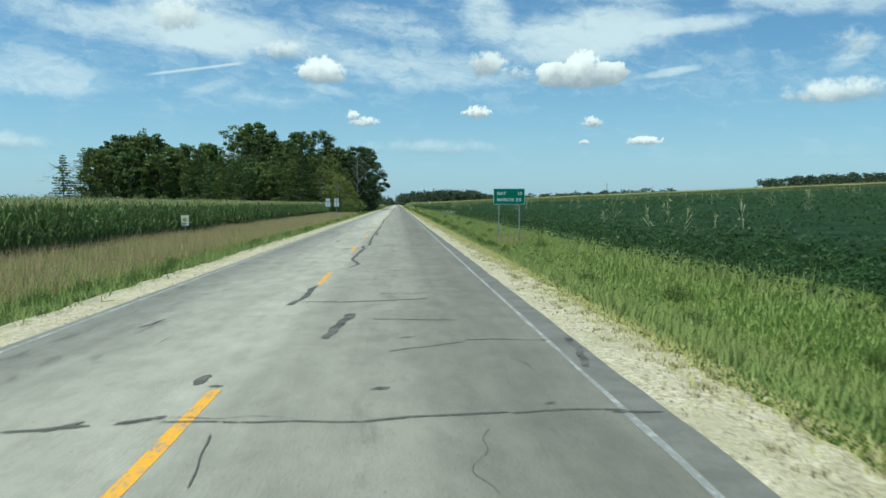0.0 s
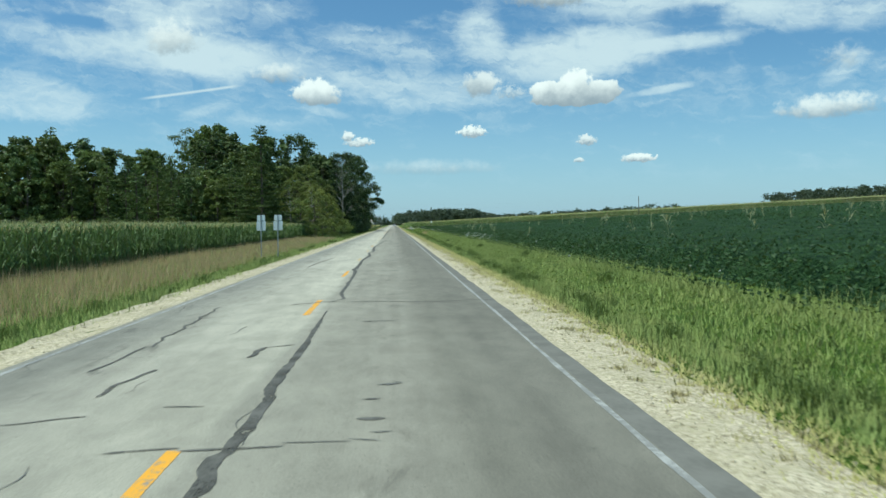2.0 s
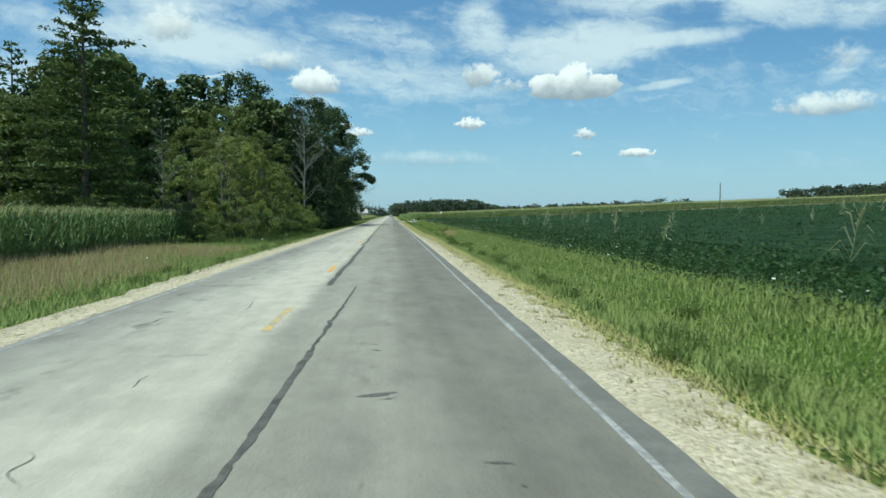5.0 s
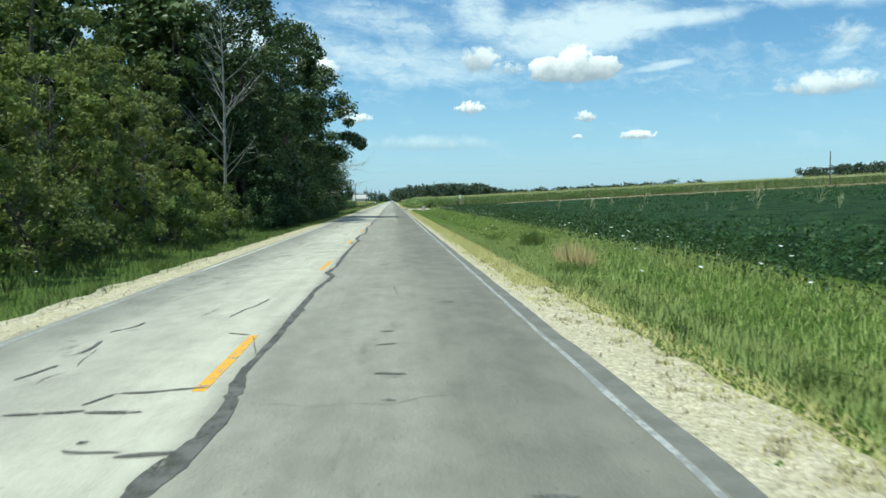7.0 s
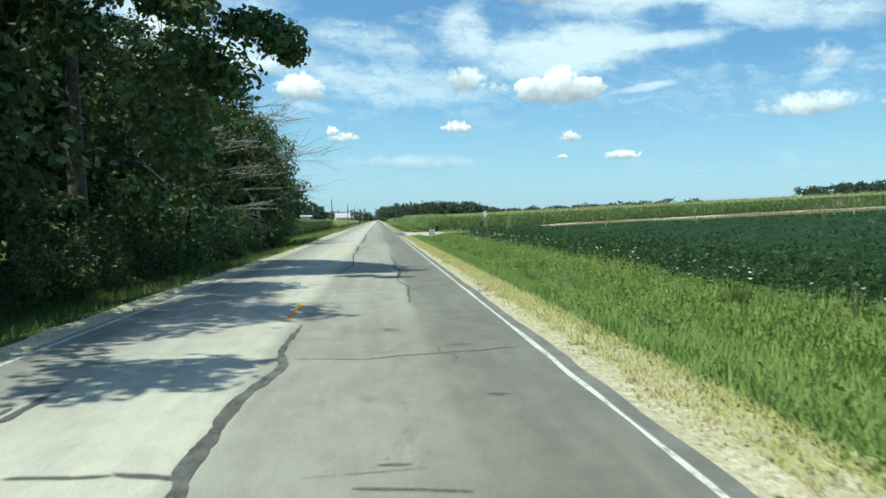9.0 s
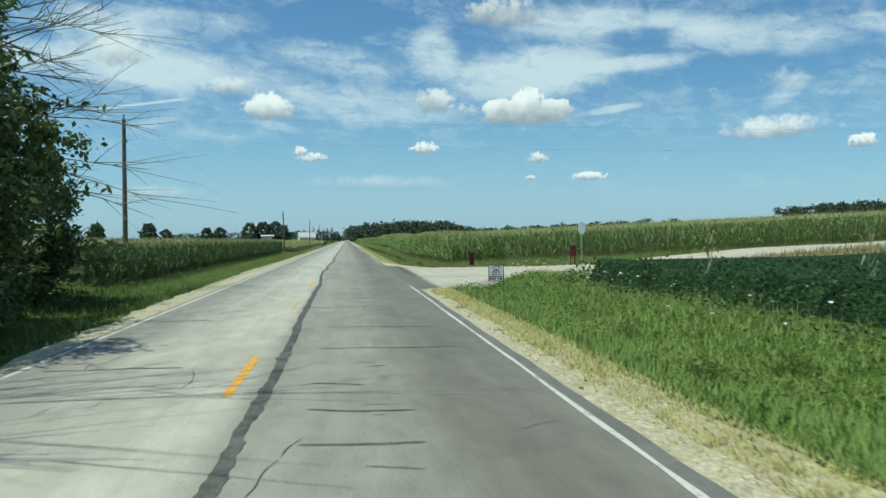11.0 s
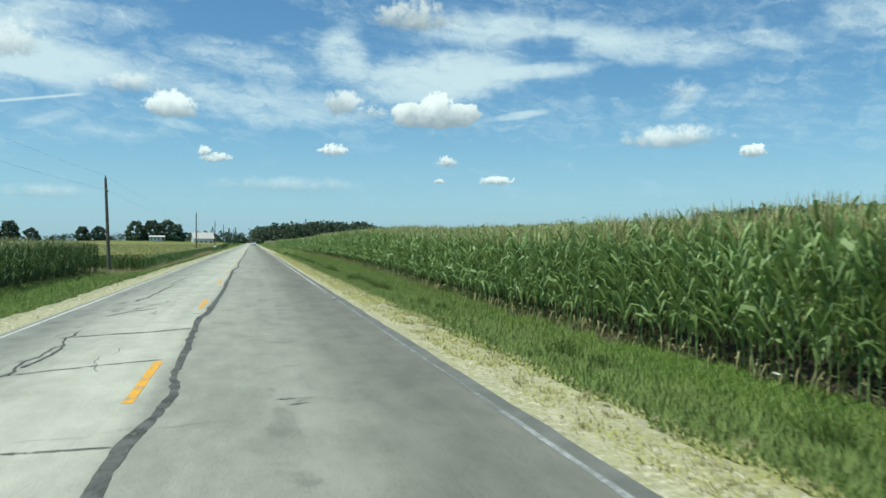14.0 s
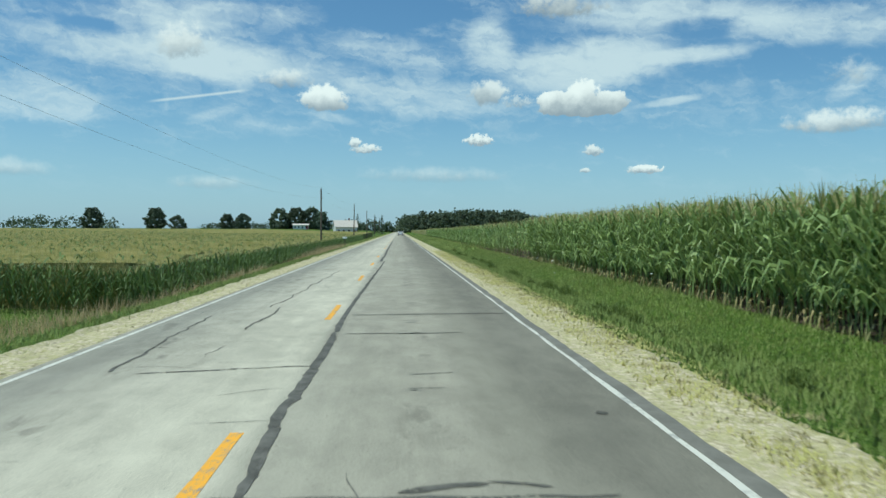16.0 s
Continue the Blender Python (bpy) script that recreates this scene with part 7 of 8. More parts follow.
def shifted(ob, x, y, z, rz=0.0):
    ob.matrix_basis = pose(x, y, z, 0, 0, rz)
    return ob


def letters(text, size, mat, parent, at, width=None):
    """Raised lettering in the plane of a sign, facing -y."""
    cu = bpy.data.curves.new("lettering", "FONT")
    cu.body, cu.size, cu.extrude, cu.offset = text, size, 0.0015, 0.006
    tmp = new("lettering", cu)
    bpy.context.view_layer.update()
    me = bpy.data.meshes.new_from_object(tmp.evaluated_get(bpy.context.evaluated_depsgraph_get()))
    bpy.data.objects.remove(tmp)
    me.materials.clear()
    me.materials.append(mat)
    ob = new("lettering", me)
    xs = [v.co.x for v in me.vertices]
    k = width / (max(xs) - min(xs)) if width else 1.0
    ob.parent = parent
    ob.matrix_basis = pose(*at, 90, 0, 0) @ Matrix.Diagonal((k, 1, 1, 1))
    return tagged(ob, ("red" if text == "EVENT" else "white") + " letters reading " + text)


def guide_sign():
    s = new("guide_sign")
    w, h = 1.70, 0.86
    panel = shifted(part("panel", slab(w, h, 0.012, 0.04), M["white_sign"], s, "white border sheet"), 0, 0, 1.66)
    shifted(part("face", slab(w - 0.05, h - 0.05, 0.004, 0.03), M["green"], panel, "green reflective face"), 0, -0.0045, 0.025)
    letters("FIAT", 0.24, M["white_sign"], panel, (-0.65, -0.0065, 0.51), 0.47)
    letters("10", 0.24, M["white_sign"], panel, (0.44, -0.0065, 0.51), 0.21)
    letters("MARION", 0.24, M["white_sign"], panel, (-0.65, -0.0065, 0.17), 0.89)
    letters("35", 0.24, M["white_sign"], panel, (0.345, -0.0065, 0.17), 0.30)
    for x in (-0.55, 0.55):
        shifted(part("post", u_post(3.15), M["steel"], s, "grey steel channel post"), x, 0.016, -0.65)
    return tagged(s, "green distance sign with white lettering on two steel posts", "road sign")


g = guide_sign()
g.matrix_basis = pose(7.74, 42.85, 0.05, 0, 0, -4)


def route_marker(lean):
    """A route marker seen from behind: a small plate over a square one, both on one post."""
    s = new("route_marker")
    shifted(part("plate", slab(0.68, 0.66, 0.004, 0.05), M["alu"], s, "bare back of the square plate"), 0, 0.0, 1.86)
    shifted(part("plate", slab(0.58, 0.40, 0.004, 0.04), M["alu"], s, "bare back of the small upper plate"), 0, 0.0, 2.55)
    shifted(part("post", u_post(3.2), M["steel"], s), 0, -0.042, -0.25)
    for z in (2.0, 2.4, 2.62, 2.88):
        bm = bmesh.new()
        bmesh.ops.create_cone(bm, segments=8, radius1=0.012, radius2=0.010, depth=0.02, cap_ends=True, matrix=Matrix.Rotation(radians(90), 4, "X"))
        shifted(part("bolt", bm, M["steel"], s), 0, -0.05, z)
    return tagged(s, "route marker on a steel post, its bare metal back showing", "road sign", "route markers")


for x, y, dz, tilt in ((-7.6, 107.7, 0.12, 0.6), (-6.5, 108.1, 0.10, 1.0)):
    m = route_marker(0)
    m.matrix_basis = pose(x, y, float(land(x, y)) + dz, 0, tilt, -14)


def seed_sign():
    s = new("field_sign")
    board = shifted(part("board", slab(0.62, 0.68, 0.012, 0.015), M["white_sign"], s, "white board"), 0, 0, 0.62)
    bm = bmesh.new()
    for cx, cz, rr in ((0, 0.44, 0.11), (-0.10, 0.40, 0.085), (0.10, 0.40, 0.085), (0, 0.32, 0.10)):
        bmesh.ops.create_cone(bm, segments=16, radius1=rr, radius2=rr, depth=0.004, cap_ends=True, matrix=Matrix.Translation((cx, -0.004 - cx * 0.01, cz)) @ Matrix.Rotation(radians(90), 4, "X"))
    part("emblem", bm, M["yellow_sign"], board, "yellow-green rounded emblem")
    part("text_bar", box(0.36, 0.004, 0.045, (0, -0.003, 0.13)), M["dark_print"], board)
    part("text_bar", box(0.26, 0.004, 0.03, (0, -0.003, 0.06)), M["grey_print"], board)
    shifted(part("post", u_post(0.95, 0.04, 0.02, 0.005), M["steel"], s), 0, 0.02, -0.25)
    return tagged(s, "small white field sign with a yellow-green emblem on a metal stake", "sign")


f = seed_sign()
f.matrix_basis = pose(-12.6, 54.6, -0.30, 0, 0, -22)


def yard_sign():
    s = new("yard_sign")
    w, h = 0.60, 0.66
    for x in (-w / 2, w / 2):
        shifted(part("frame_bar", box(0.028, 0.028, h + 0.45, (0, 0, (h - 0.45) / 2), 0.004), M["black"], s), x, 0, 0)
    for z in (0.0, 0.185, h):
        shifted(part("frame_bar", box(w, 0.024, 0.024, (0, 0, 0), 0.004), M["black"], s), 0, 0, z)
    board = shifted(part("board", box(w - 0.03, 0.008, h - 0.21, (0, 0, (h - 0.21) / 2)), M["white_sign"], s, "white upper board"), 0, 0, 0.197)
    low = shifted(part("board", box(w - 0.03, 0.008, 0.16, (0, 0, 0.08)), M["white_sign"], s, "white lower strip"), 0, 0, 0.012)
    for k in range(9):          # curved line of writing, too small to read
        a = radians(-40 + 10 * k)
        ob = part("text_bar", box(0.036, 0.004, 0.05), M["grey_print"], board)
        ob.matrix_basis = pose(0.26 * math.sin(a), -0.007, 0.15 + 0.26 * math.cos(a), 0, -math.degrees(a) * -0.5, 0)
    for dx, tilt, hh in ((0, 0, 0.24), (-0.10, 22, 0.17), (0.10, -22, 0.17)):
        ob = part("emblem", box(0.055, 0.004, hh, (0, 0, 0), 0.0015), M["red_print"], board, "red emblem")
        ob.matrix_basis = pose(dx, -0.007, 0.21, 0, tilt, 0)
    part("text_bar", box(0.16, 0.004, 0.035, (-0.11, -0.007, 0.07)), M["grey_print"], board)
    part("text_bar", box(0.16, 0.004, 0.035, (0.12, -0.007, 0.07)), M["teal_print"], board)
    letters("EVENT", 0.12, M["red_print"], low, (-0.27, -0.0065, 0.04), 0.27)
    part("arrow", box(0.17, 0.004, 0.03, (0.15, -0.007, 0.08)), M["black"], low)
    head = part("arrow", slab(0.07, 0.07, 0.004, 0.002), M["black"], low)
    head.matrix_basis = pose(0.225, -0.009, 0.03, 0, -45, 0) @ Matrix.Translation((0, 0, 0))
    head.matrix_basis = pose(0.20, -0.009, 0.08, 0, 45, 0) @ Matrix.Translation((0, 0, -0.035))
    return tagged(s, "white advertising board in a black metal frame at the corner", "sign")


y_s = yard_sign()
y_s.matrix_basis = pose(7.35, 321.0, float(land(7.35, 321.0)) + 0.22, 0, 0, -18)


def stop_sign():
    s = new("stop_sign")
    bm = bmesh.new()
    bmesh.ops.create_cone(bm, segments=8, radius1=0.41, radius2=0.41, depth=0.005, cap_ends=True, matrix=Matrix.Rotation(radians(90), 4, "X") @ Matrix.Rotation(radians(22.5), 4, "Z"))
    shifted(part("plate", bm, M["alu"], s, "bare back of an eight-sided plate"), 0, 0, 2.15)
    shifted(part("post", u_post(2.85), M["steel"], s), 0, 0.03, -0.4)
    return tagged(s, "stop sign turned to the side road, on a steel post", "road sign")


st = stop_sign()
st.matrix_basis = pose(14.9, 334.2, float(land(14.9, 334.2)), 0, -2, 42)


def marker_post(x, y, h, w):
    s = new("marker_post")
    part("board", box(w, 0.05, h, (0, 0, h / 2), 0.012), M["rust"], s)
    part("cap", box(w + 0.03, 0.08, 0.04, (0, 0, h + 0.02), 0.008), M["rust"], s)
    part("stake", box(0.07, 0.06, h + 0.3, (0, 0.055, (h - 0.3) / 2), 0.006), M["rust"], s)
    s.matrix_basis = pose(x, y, float(land(x, y)), 0, 0, 12)
    return tagged(s, "reddish brown wooden marker post in the grass", "post")


marker_post(9.2, 339.2, 0.82, 0.30)


def small_board():
    s = new("marker_board")
    part("board", box(0.38, 0.04, 0.62, (0, 0, 0.86), 0.01), M["rust"], s)
    for x in (-0.13, 0.13):
        shifted(part("leg", box(0.05, 0.04, 1.1, (0, 0.04, 0.35), 0.006), M["rust"], s), x, 0, 0)
    s.matrix_basis = pose(14.45, 334.6, float(land(14.45, 334.6)), 0, 0, 12)
    return tagged(s, "small dark brown board on two wooden legs", "sign")


small_board()


# ---- side road ----
def side_road():
    xs = np.r_[np.linspace(3.6, 14, 22), np.linspace(16, 60, 12), np.linspace(80, 900, 24)]
    ny = 11
    v = []
    for x in xs:
        flare = (1 - float(sstep(x, 3.4, 13.0))) ** 1.5
        y0 = SIDE_Y0 - 11.0 * flare + 0.25 * math.sin(x * 1.7)
        y1 = SIDE_Y1 + 8.5 * (1 - float(sstep(x, 3.4, 10.0))) ** 1.5 + 0.2 * math.sin(x * 1.3 + 2)
        for k in range(ny):
            y = y0 + (y1 - y0) * (k - 1) / (ny - 3)
            if k in (0, ny - 1):        # banks that run down into the ground
                y = y0 - 0.5 if k == 0 else y1 + 0.5
            z = float(land(max(x, 4.2), y)) + 0.035 if x > 4.0 else -0.004
            if x < 4.0 and abs(y - 329) > 14:
                z = -0.03
            v.append((x, y, z - 0.30 if k in (0, ny - 1) else (max(z, -0.02) if x < 9 else z)))
    i = (np.arange(len(xs) - 1)[:, None] * ny + np.arange(ny - 1)[None]).ravel()
    ob = bulk("side_road", np.array(v), np.stack([i, i + ny, i + ny + 1, i + 1], -1), [M["side"]], flat=False)
    return tagged(ob, "pale gravel side road joining the main road", "road", kind="structure")


side_road()


def gravel_margin():
    """Loose pale stone heaped along the far edge of the side road, wide where it meets the shoulder."""
    r = np.random.default_rng(99)
    xs = np.r_[3.83, np.arange(3.9, 16, 0.2), np.arange(16, 60, 1.0)]
    y1 = SIDE_Y1 + 8.5 * (1 - sstep(xs, 3.4, 10.0)) ** 1.5 + 0.2 * np.sin(xs * 1.3 + 2)
    u = np.linspace(0, 1, 7)
    a = y1 - 1.9 + r.normal(0, 0.15, len(xs))
    b = y1 + MARGIN(xs) + r.normal(0, 0.10, len(xs))
    x = np.repeat(xs[:, None], 7, 1)
    y = a[:, None] + u * (b - a)[:, None]
    z = land(np.maximum(x, 4.2), y) + 0.045 + r.normal(0, 0.01, x.shape)
    z[:, 0] -= 0.03
    z[:, -1] -= 0.08
    z[0] = -0.03
    z[1] = np.minimum(z[1], 0.01)
    v = np.stack([x, y, z], -1).reshape(-1, 3)
    i = (np.arange(len(xs) - 1)[:, None] * 7 + np.arange(6)[None]).ravel()
    return tagged(bulk("gravel_margin", v, np.stack([i, i + 7, i + 8, i + 1], -1), [M["gravel"]]), "loose cream limestone along the side road's edge", "gravel", kind="structure")


gravel_margin()


# ---- poles and wires ----
def utility_pole(h):
    s = new("utility_pole")
    bm = bmesh.new()
    v, f = tubes([[((0, 0, z), 0.15 - 0.055 * z / h) for z in np.linspace(-0.4, h, 8)]], 10)
    ob = bulk("shaft", v, f, [M["pole"]], flat=False)
    ob.parent = s
    bmesh.ops.create_cone(bm, segments=10, radius1=0.095, radius2=0.02, depth=0.10, cap_ends=True, matrix=Matrix.Translation((0, 0, h + 0.05)))
    part("cap", bm, M["pole"], s)
    for z, r0 in ((h + 0.16, 0.045), (h - 1.05, 0.04)):
        bm = bmesh.new()
        at = (0, 0, z) if z > h else (0.13, 0, z)
        for k, (a, b) in enumerate(((r0, r0 * 0.8), (r0 * 1.3, r0), (r0 * 0.8, r0 * 0.5))):
            bmesh.ops.create_cone(bm, segments=10, radius1=a, radius2=b, depth=0.05, cap_ends=True, matrix=Matrix.Translation((at[0], at[1], at[2] + 0.05 * k - 0.02)))
        part("insulator", bm, M["grey_print"], s)
    return tagged(s, "weathered wooden utility pole with two insulators", "utility pole", "poles along the road")


POLE_H = 7.6
pole = utility_pole(POLE_H)
spots = [(-10.6, 334.5), (-9.35, 432.4), (-9.4, 533), (-9.2, 610), (-9.2, 688), (-9.4, 775), (-9.4, 865)]
tilts = [0, -1.8, 0, 0.8, -0.5, 1, 0]
heads = []
for k, (x, y) in enumerate(spots):
    p = pole if k == 0 else copy_thing(pole, Matrix.Identity(4))
    z = float(land(x, y)) - 0.05
    tall = (7.45 if k == 1 else 9.1 + 0.1 * k) / (POLE_H + 0.24)
    p.matrix_basis = pose(x, y, z, 0, tilts[k], 0) @ Matrix.Diagonal((1, 1, tall, 1))
    heads.append([p.matrix_basis @ Vector((0, 0, POLE_H + 0.24)), p.matrix_basis @ Vector((0.13, 0, POLE_H - 0.93))])
wires = []
for a, b in zip(heads, heads[1:]):
    for i in (0, 1):
        sag = 0.010 * (b[i] - a[i]).length
        wires.append([(np.array(a[i].lerp(b[i], u)) - np.array([0, 0, 4 * sag * u * (1 - u)]), 0.0045) for u in np.linspace(0, 1, 17)])
lp = copy_thing(pole, Matrix.Identity(4))
lp.matrix_basis = pose(90, 337.4, float(land(90, 337.4)) - 0.5, 0, 0, 0)
tagged(lp, "lone wooden pole standing far out in the field")
across = [lp.matrix_basis @ Vector((0, 0, POLE_H + 0.24)), lp.matrix_basis @ Vector((0.13, 0, POLE_H - 0.93))]
for i in (0, 1):        # the line that crosses the road along the side road
    sag = 0.012 * (across[i] - heads[0][i]).length
    wires.append([(np.array(heads[0][i].lerp(across[i], u)) - np.array([0, 0, 4 * sag * u * (1 - u)]), 0.0035) for u in np.linspace(0, 1, 33)])
for w in wires:
    v, f = tubes([w], 4)
    tagged(bulk("power_line", v, f, [M["wire"]]), "thin sagging overhead wire between poles", "wire", "overhead wires")

# ---- farm ----
def farmhouse(w, d, h, rise):
    s = new("farmhouse")
    part("wall", box(w, d, h, (0, 0, h / 2)), M["siding"], s, "white horizontal siding")
    bm = bmesh.new()
    o, t = 0.45, 0.18
    prof = [(-d / 2 - o, h - 0.1), (0, h + rise), (d / 2 + o, h - 0.1), (d / 2 + o, h - 0.1 + t), (0, h + rise + t), (-d / 2 - o, h - 0.1 + t)]
    a = [bm.verts.new((-w / 2 - o, y, z)) for y, z in prof]
    b = [bm.verts.new((w / 2 + o, y, z)) for y, z in prof]
    n = len(prof)
    for k in range(n):
        bm.faces.new((a[k], a[(k + 1) % n], b[(k + 1) % n], b[k]))
    bm.faces.new((a[0], a[5], a[4], a[1])), bm.faces.new((a[1], a[4], a[3], a[2]))
    bm.faces.new((b[1], b[4], b[5], b[0])), bm.faces.new((b[2], b[3], b[4], b[1]))
    bmesh.ops.recalc_face_normals(bm, faces=bm.faces)
    roof = part("roof", bm, M["roof"], s, "pale shingled gable roof")
    part("chimney", box(0.6, 0.6, 1.4, (w * 0.2, 0.5, h + rise + 0.3)), M["rust"], roof)
    bm = bmesh.new()
    for x in (-w / 2 + 0.02, w / 2 - 0.02):
        p = [bm.verts.new((x, y, z)) for y, z in ((-d / 2, h - 0.02), (d / 2, h - 0.02), (0, h + rise - 0.05))]
        bm.faces.new(p)
    part("gable", bm, M["siding"], s)
    for k in range(4):
        x = -w / 2 + w * (k + 0.6) / 4.2
        win = part("window", box(1.0, 0.08, 1.3, (x, -d / 2 - 0.02, h * 0.55), 0.02), M["white_sign"], s)
        part("pane", box(0.82, 0.04, 1.1, (x, -d / 2 - 0.055, h * 0.55)), M["glass"], win)
    part("door", box(0.95, 0.08, 2.05, (w * 0.42, -d / 2 - 0.02, 1.03), 0.02), M["red_print"], s)
    return s


for x, y, w, d, h, rise, turn, lab in ((-21.5, 765, 9, 8, 3.6, 2.8, 12, "white single-storey farmhouse with a pale roof"), (-57, 905, 9, 5, 2.4, 0.8, 5, "long low white outbuilding among the trees")):
    b = farmhouse(w, d, h, rise)
    b.matrix_basis = pose(x, y, float(land(x, y)) - 0.05, 0, 0, turn)
    tagged(b, lab, "house")


def mailbox():
    s = new("mailbox")
    bm = bmesh.new()
    bmesh.ops.create_cone(bm, segments=16, radius1=0.11, radius2=0.11, depth=0.5, cap_ends=True, matrix=Matrix.Translation((0, 0, 1.18)) @ Matrix.Rotation(radians(90), 4, "Y"))
    box(0.5, 0.22, 0.12, (0, 0, 1.12), 0.005, bm)
    part("box", bm, M["white_sign"], s)
    part("post", box(0.1, 0.1, 1.5, (0, 0, 0.32), 0.01), M["pole"], s)
    part("flag", box(0.03, 0.012, 0.16, (0.05, -0.12, 1.28)), M["red_print"], s)
    return tagged(s, "white mailbox on a wooden post", "mailbox")


mb = mailbox()
mb.matrix_basis = pose(-5.4, 522, float(land(-5.4, 522)), 0, 0, 0)


def far_car():
    s = new("car")
    bm = bmesh.new()
    prof = [(-2.2, 0.35), (-2.25, 0.85), (-2.05, 1.0), (-1.6, 1.5), (0.5, 1.52), (1.2, 1.05), (2.1, 0.9), (2.25, 0.6), (2.2, 0.35)]
    a = [bm.verts.new((-0.9, y, z)) for y, z in prof]
    b = [bm.verts.new((0.9, y, z)) for y, z in prof]
    n = len(prof)
    for k in range(n):
        bm.faces.new((a[k], a[(k + 1) % n], b[(k + 1) % n], b[k]))
    bm.faces.new(a[::-1]), bm.faces.new(b)
    bmesh.ops.bevel(bm, geom=list(bm.edges), offset=0.07, segments=2, affect="EDGES")
    bmesh.ops.recalc_face_normals(bm, faces=bm.faces)
    part("body", bm, M["car"], s)
    ob = part("rear_window", box(1.4, 0.03, 0.45, (0, 0, 0), 0.01), M["glass"], s)
    ob.matrix_basis = pose(0, -1.86, 1.26, 42 - 90 + 90 - 84, 0, 0)
    for x in (-0.72, 0.72):
        part("tail_light", box(0.26, 0.06, 0.2, (x, -2.24, 0.82), 0.02), M["red_lamp"], s)
    part("bumper", box(1.75, 0.14, 0.2, (0, -2.25, 0.45), 0.04), M["grey_print"], s)
    for x in (-0.8, 0.8):
        for y in (-1.35, 1.4):
            bm = bmesh.new()
            bmesh.ops.create_cone(bm, segments=20, radius1=0.33, radius2=0.33, depth=0.22, cap_ends=True, matrix=Matrix.Translation((x, y, 0.33)) @ Matrix.Rotation(radians(90), 4, "Y"))
            part("wheel", bm, M["tyre"], s)
    return tagged(s, "white car seen from behind far down the road", "car")


c = far_car()
c.matrix_basis = pose(1.9, 700, 0.01)


# white flower heads on the field side of the verge
def flowers(name, label, mat, spots, seed, low, high, size):
    r = np.random.default_rng(seed)
    spots = off_side_road(np.c_[spots, np.zeros(len(spots))])
    vs, fs = [], []
    a = np.linspace(0, 2 * np.pi, 7)[:-1]
    n = 0
    for x, y, _ in spots:
        z, s = float(land(x, y)) + r.uniform(low, high), size * r.uniform(0.45, 1.0)
        t = r.normal(0, 0.25, 2)
        rim = np.c_[x + s * np.cos(a), y + s * np.sin(a), z + s * (t[0] * np.cos(a) + t[1] * np.sin(a))]
        vs.append(np.r_[rim, [[x, y, z - 0.03]]])
        fs += [(n + k, n + (k + 1) % 6, n + 6) for k in range(6)]
        n += 7
    return tagged(bulk(name, np.concatenate(vs), np.array(fs), [mat]), label, "flowers", kind="stuff")


r = np.random.default_rng(95)
spots = np.concatenate([np.c_[r.uniform(8.3, 10.0, 150), r.uniform(95, 330, 150)], np.c_[r.normal(9.6, 0.5, 150), r.normal(128, 5, 150)], np.c_[r.normal(9.5, 0.5, 220), r.uniform(238, 326, 220)], np.c_[r.normal(9.4, 0.5, 50), r.normal(205, 9, 50)], np.c_[r.uniform(8.2, 9.8, 30), r.uniform(5, 95, 30)],
                        np.c_[r.uniform(8, 9.4, 26), r.uniform(350, 470, 26)], np.c_[r.uniform(-8, -6, 30), r.uniform(120, 330, 30)], np.c_[r.uniform(5.8, 8.6, 40), r.uniform(150, 470, 40)]])
flowers("wild_flowers", "flat white wild flower heads in the grass", M["flower"], spots, 94, 0.4, 0.85, 0.052)
flowers("wild_flowers", "small blue wild flowers in the grass", M["blue_flower"], np.c_[r.normal(6.5, 0.5, 60), r.uniform(254, 261, 60)], 93, 0.22, 0.45, 0.026)


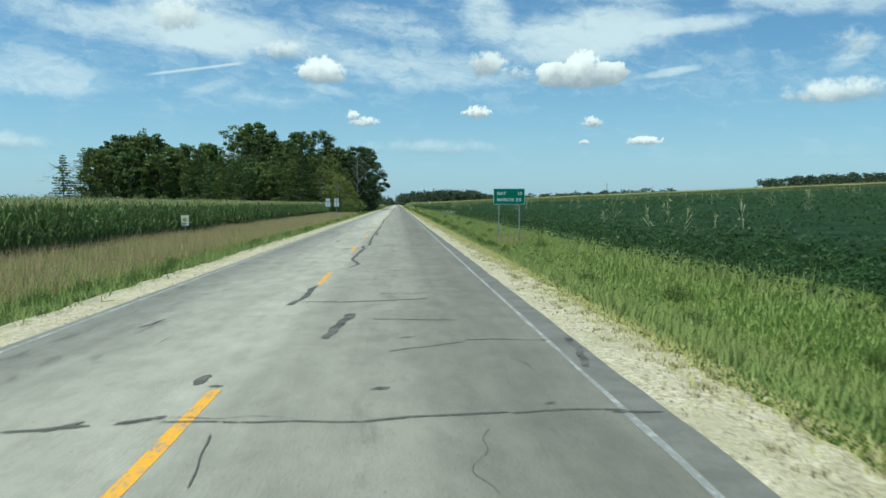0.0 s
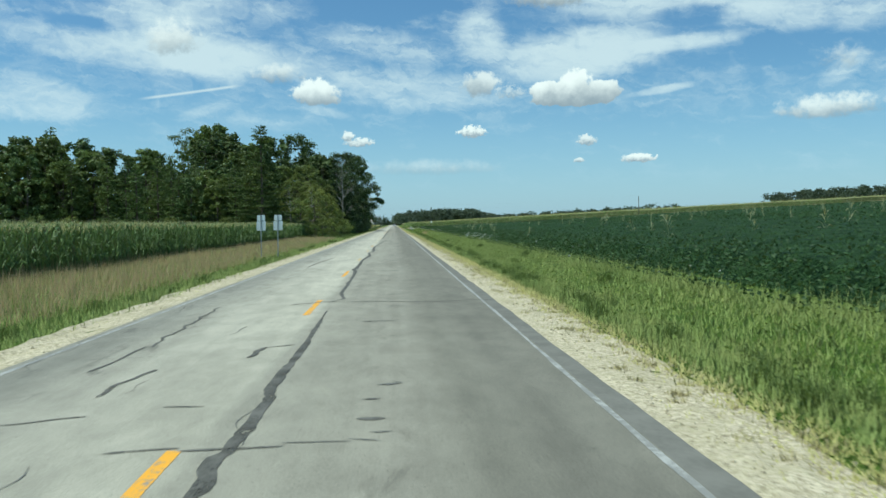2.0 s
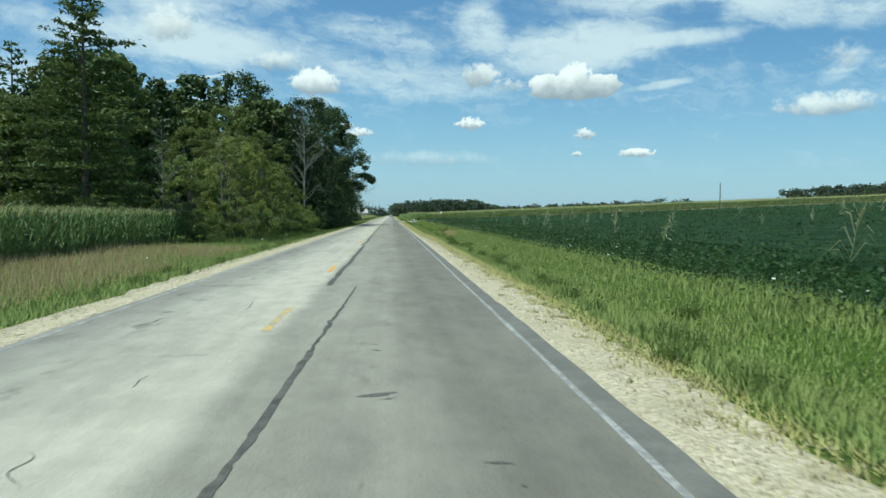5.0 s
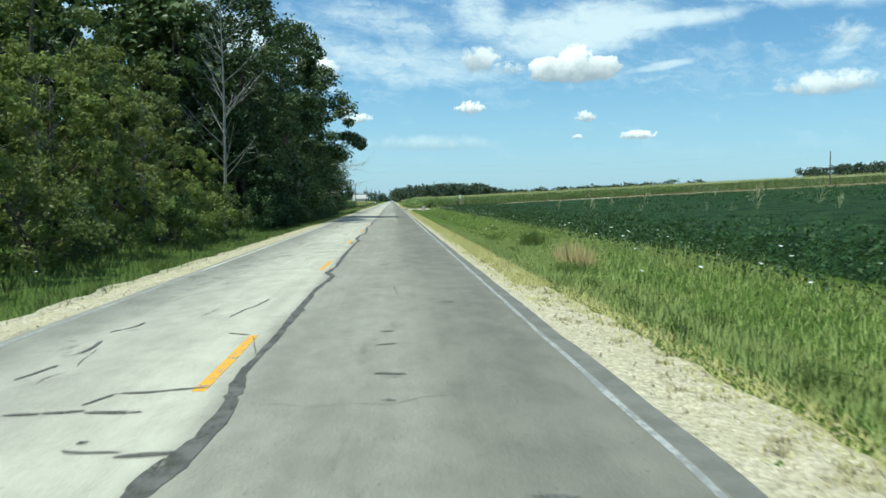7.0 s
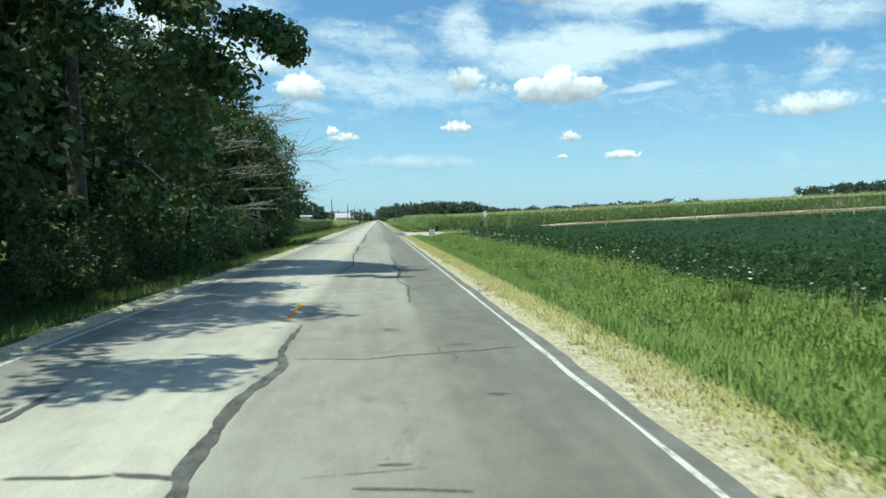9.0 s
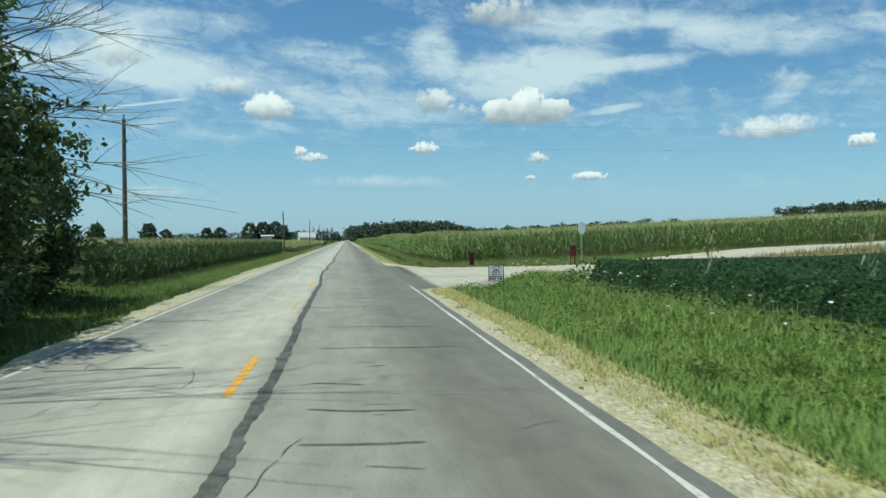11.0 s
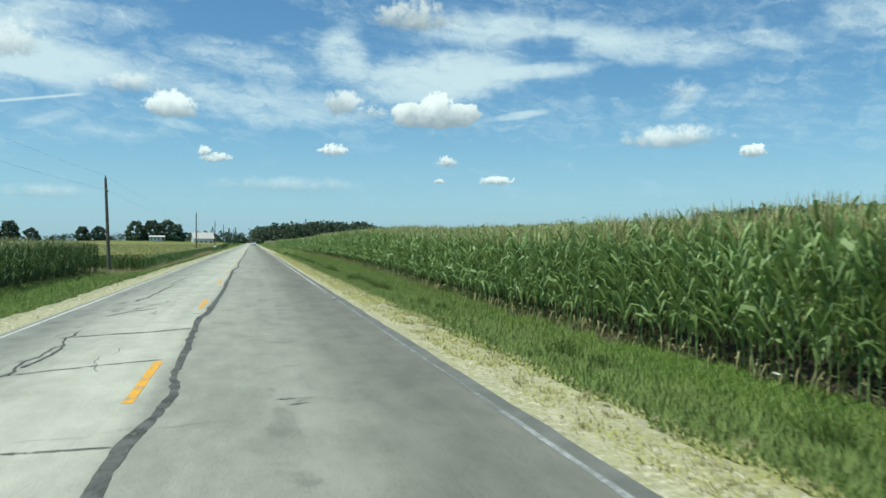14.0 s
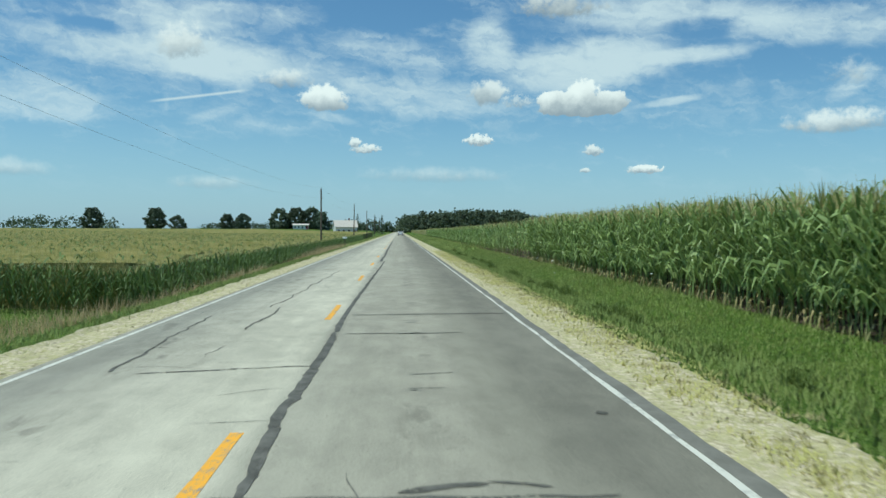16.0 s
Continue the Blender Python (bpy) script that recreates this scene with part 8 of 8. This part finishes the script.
# stray corn plants standing out of the soybeans
def volunteers():
    r = np.random.default_rng(96)
    p = np.c_[r.uniform(0, 1, 260) ** 1.5 * 110 + 11.5, r.uniform(8, 318, 260)]
    p = np.c_[p, land(p[:, 0], p[:, 1])]
    v, f, m = planted(CORN, p, r, 0.58, 0.92, 0.12)
    return tagged(bulk("stray_corn", v, f, [M["corn_pale"], M["corn_dry"], M["tassel"]], m), "pale stray corn stalks standing above the soybeans", "corn", kind="stuff")


volunteers()

# bare soil at the foot of the right-hand corn
def soil_strip():
    r = np.random.default_rng(98)
    ys = spaced((356, 500, 0.6))
    a = 8.0 + field_edge(ys) + 0.12 * wave(ys, 0 * ys, 1.7) + r.normal(0, 0.10, len(ys))
    u = np.array([0.0, 0.12, 0.3, 0.55, 1.0])
    x = a[:, None] + 3.6 * u
    y = np.repeat(ys[:, None], 5, 1)
    z = land(x, y) + 0.035 + r.normal(0, 0.012, x.shape)
    z[:, 0] -= 0.09
    v = np.stack([x, y, z], -1).reshape(-1, 3)
    i = (np.arange(len(ys) - 1)[:, None] * 5 + np.arange(4)[None]).ravel()
    return tagged(bulk("soil", v, np.stack([i, i + 1, i + 6, i + 5], -1), [M["soil"]]), "bare dark soil under the corn stalks", "soil", kind="structure")


soil_strip()

# loose stones on the shoulders
def pebbles():
    r = np.random.default_rng(97)
    n = 30000
    x = np.where(r.uniform(size=n) < 0.8, r.uniform(3.95, 5.2, n), r.uniform(-3.95, -3.25, n))
    y = r.uniform(2, 480, n)
    p = off_side_road(np.c_[x, y, np.zeros(n)])
    p[:, 2] = land(p[:, 0], p[:, 1]) + 0.02
    tet = np.array([[1, 0, -0.4], [-0.5, 0.87, -0.4], [-0.5, -0.87, -0.4], [0, 0, 0.6]])
    s = 0.010 + 0.035 * r.uniform(0, 1, (len(p), 1, 1)) ** 2
    v = (tet[None] * s * r.uniform(0.6, 1.3, (len(p), 4, 1)) + p[:, None]).reshape(-1, 3)
    f = (np.array([[0, 1, 3], [1, 2, 3], [2, 0, 3]])[None] + (np.arange(len(p)) * 4)[:, None, None]).reshape(-1, 3)
    return tagged(bulk("loose_stones", v, f, [M["gravel"]]), "loose pale limestone chips on the shoulder", "stones", kind="stuff")


pebbles()
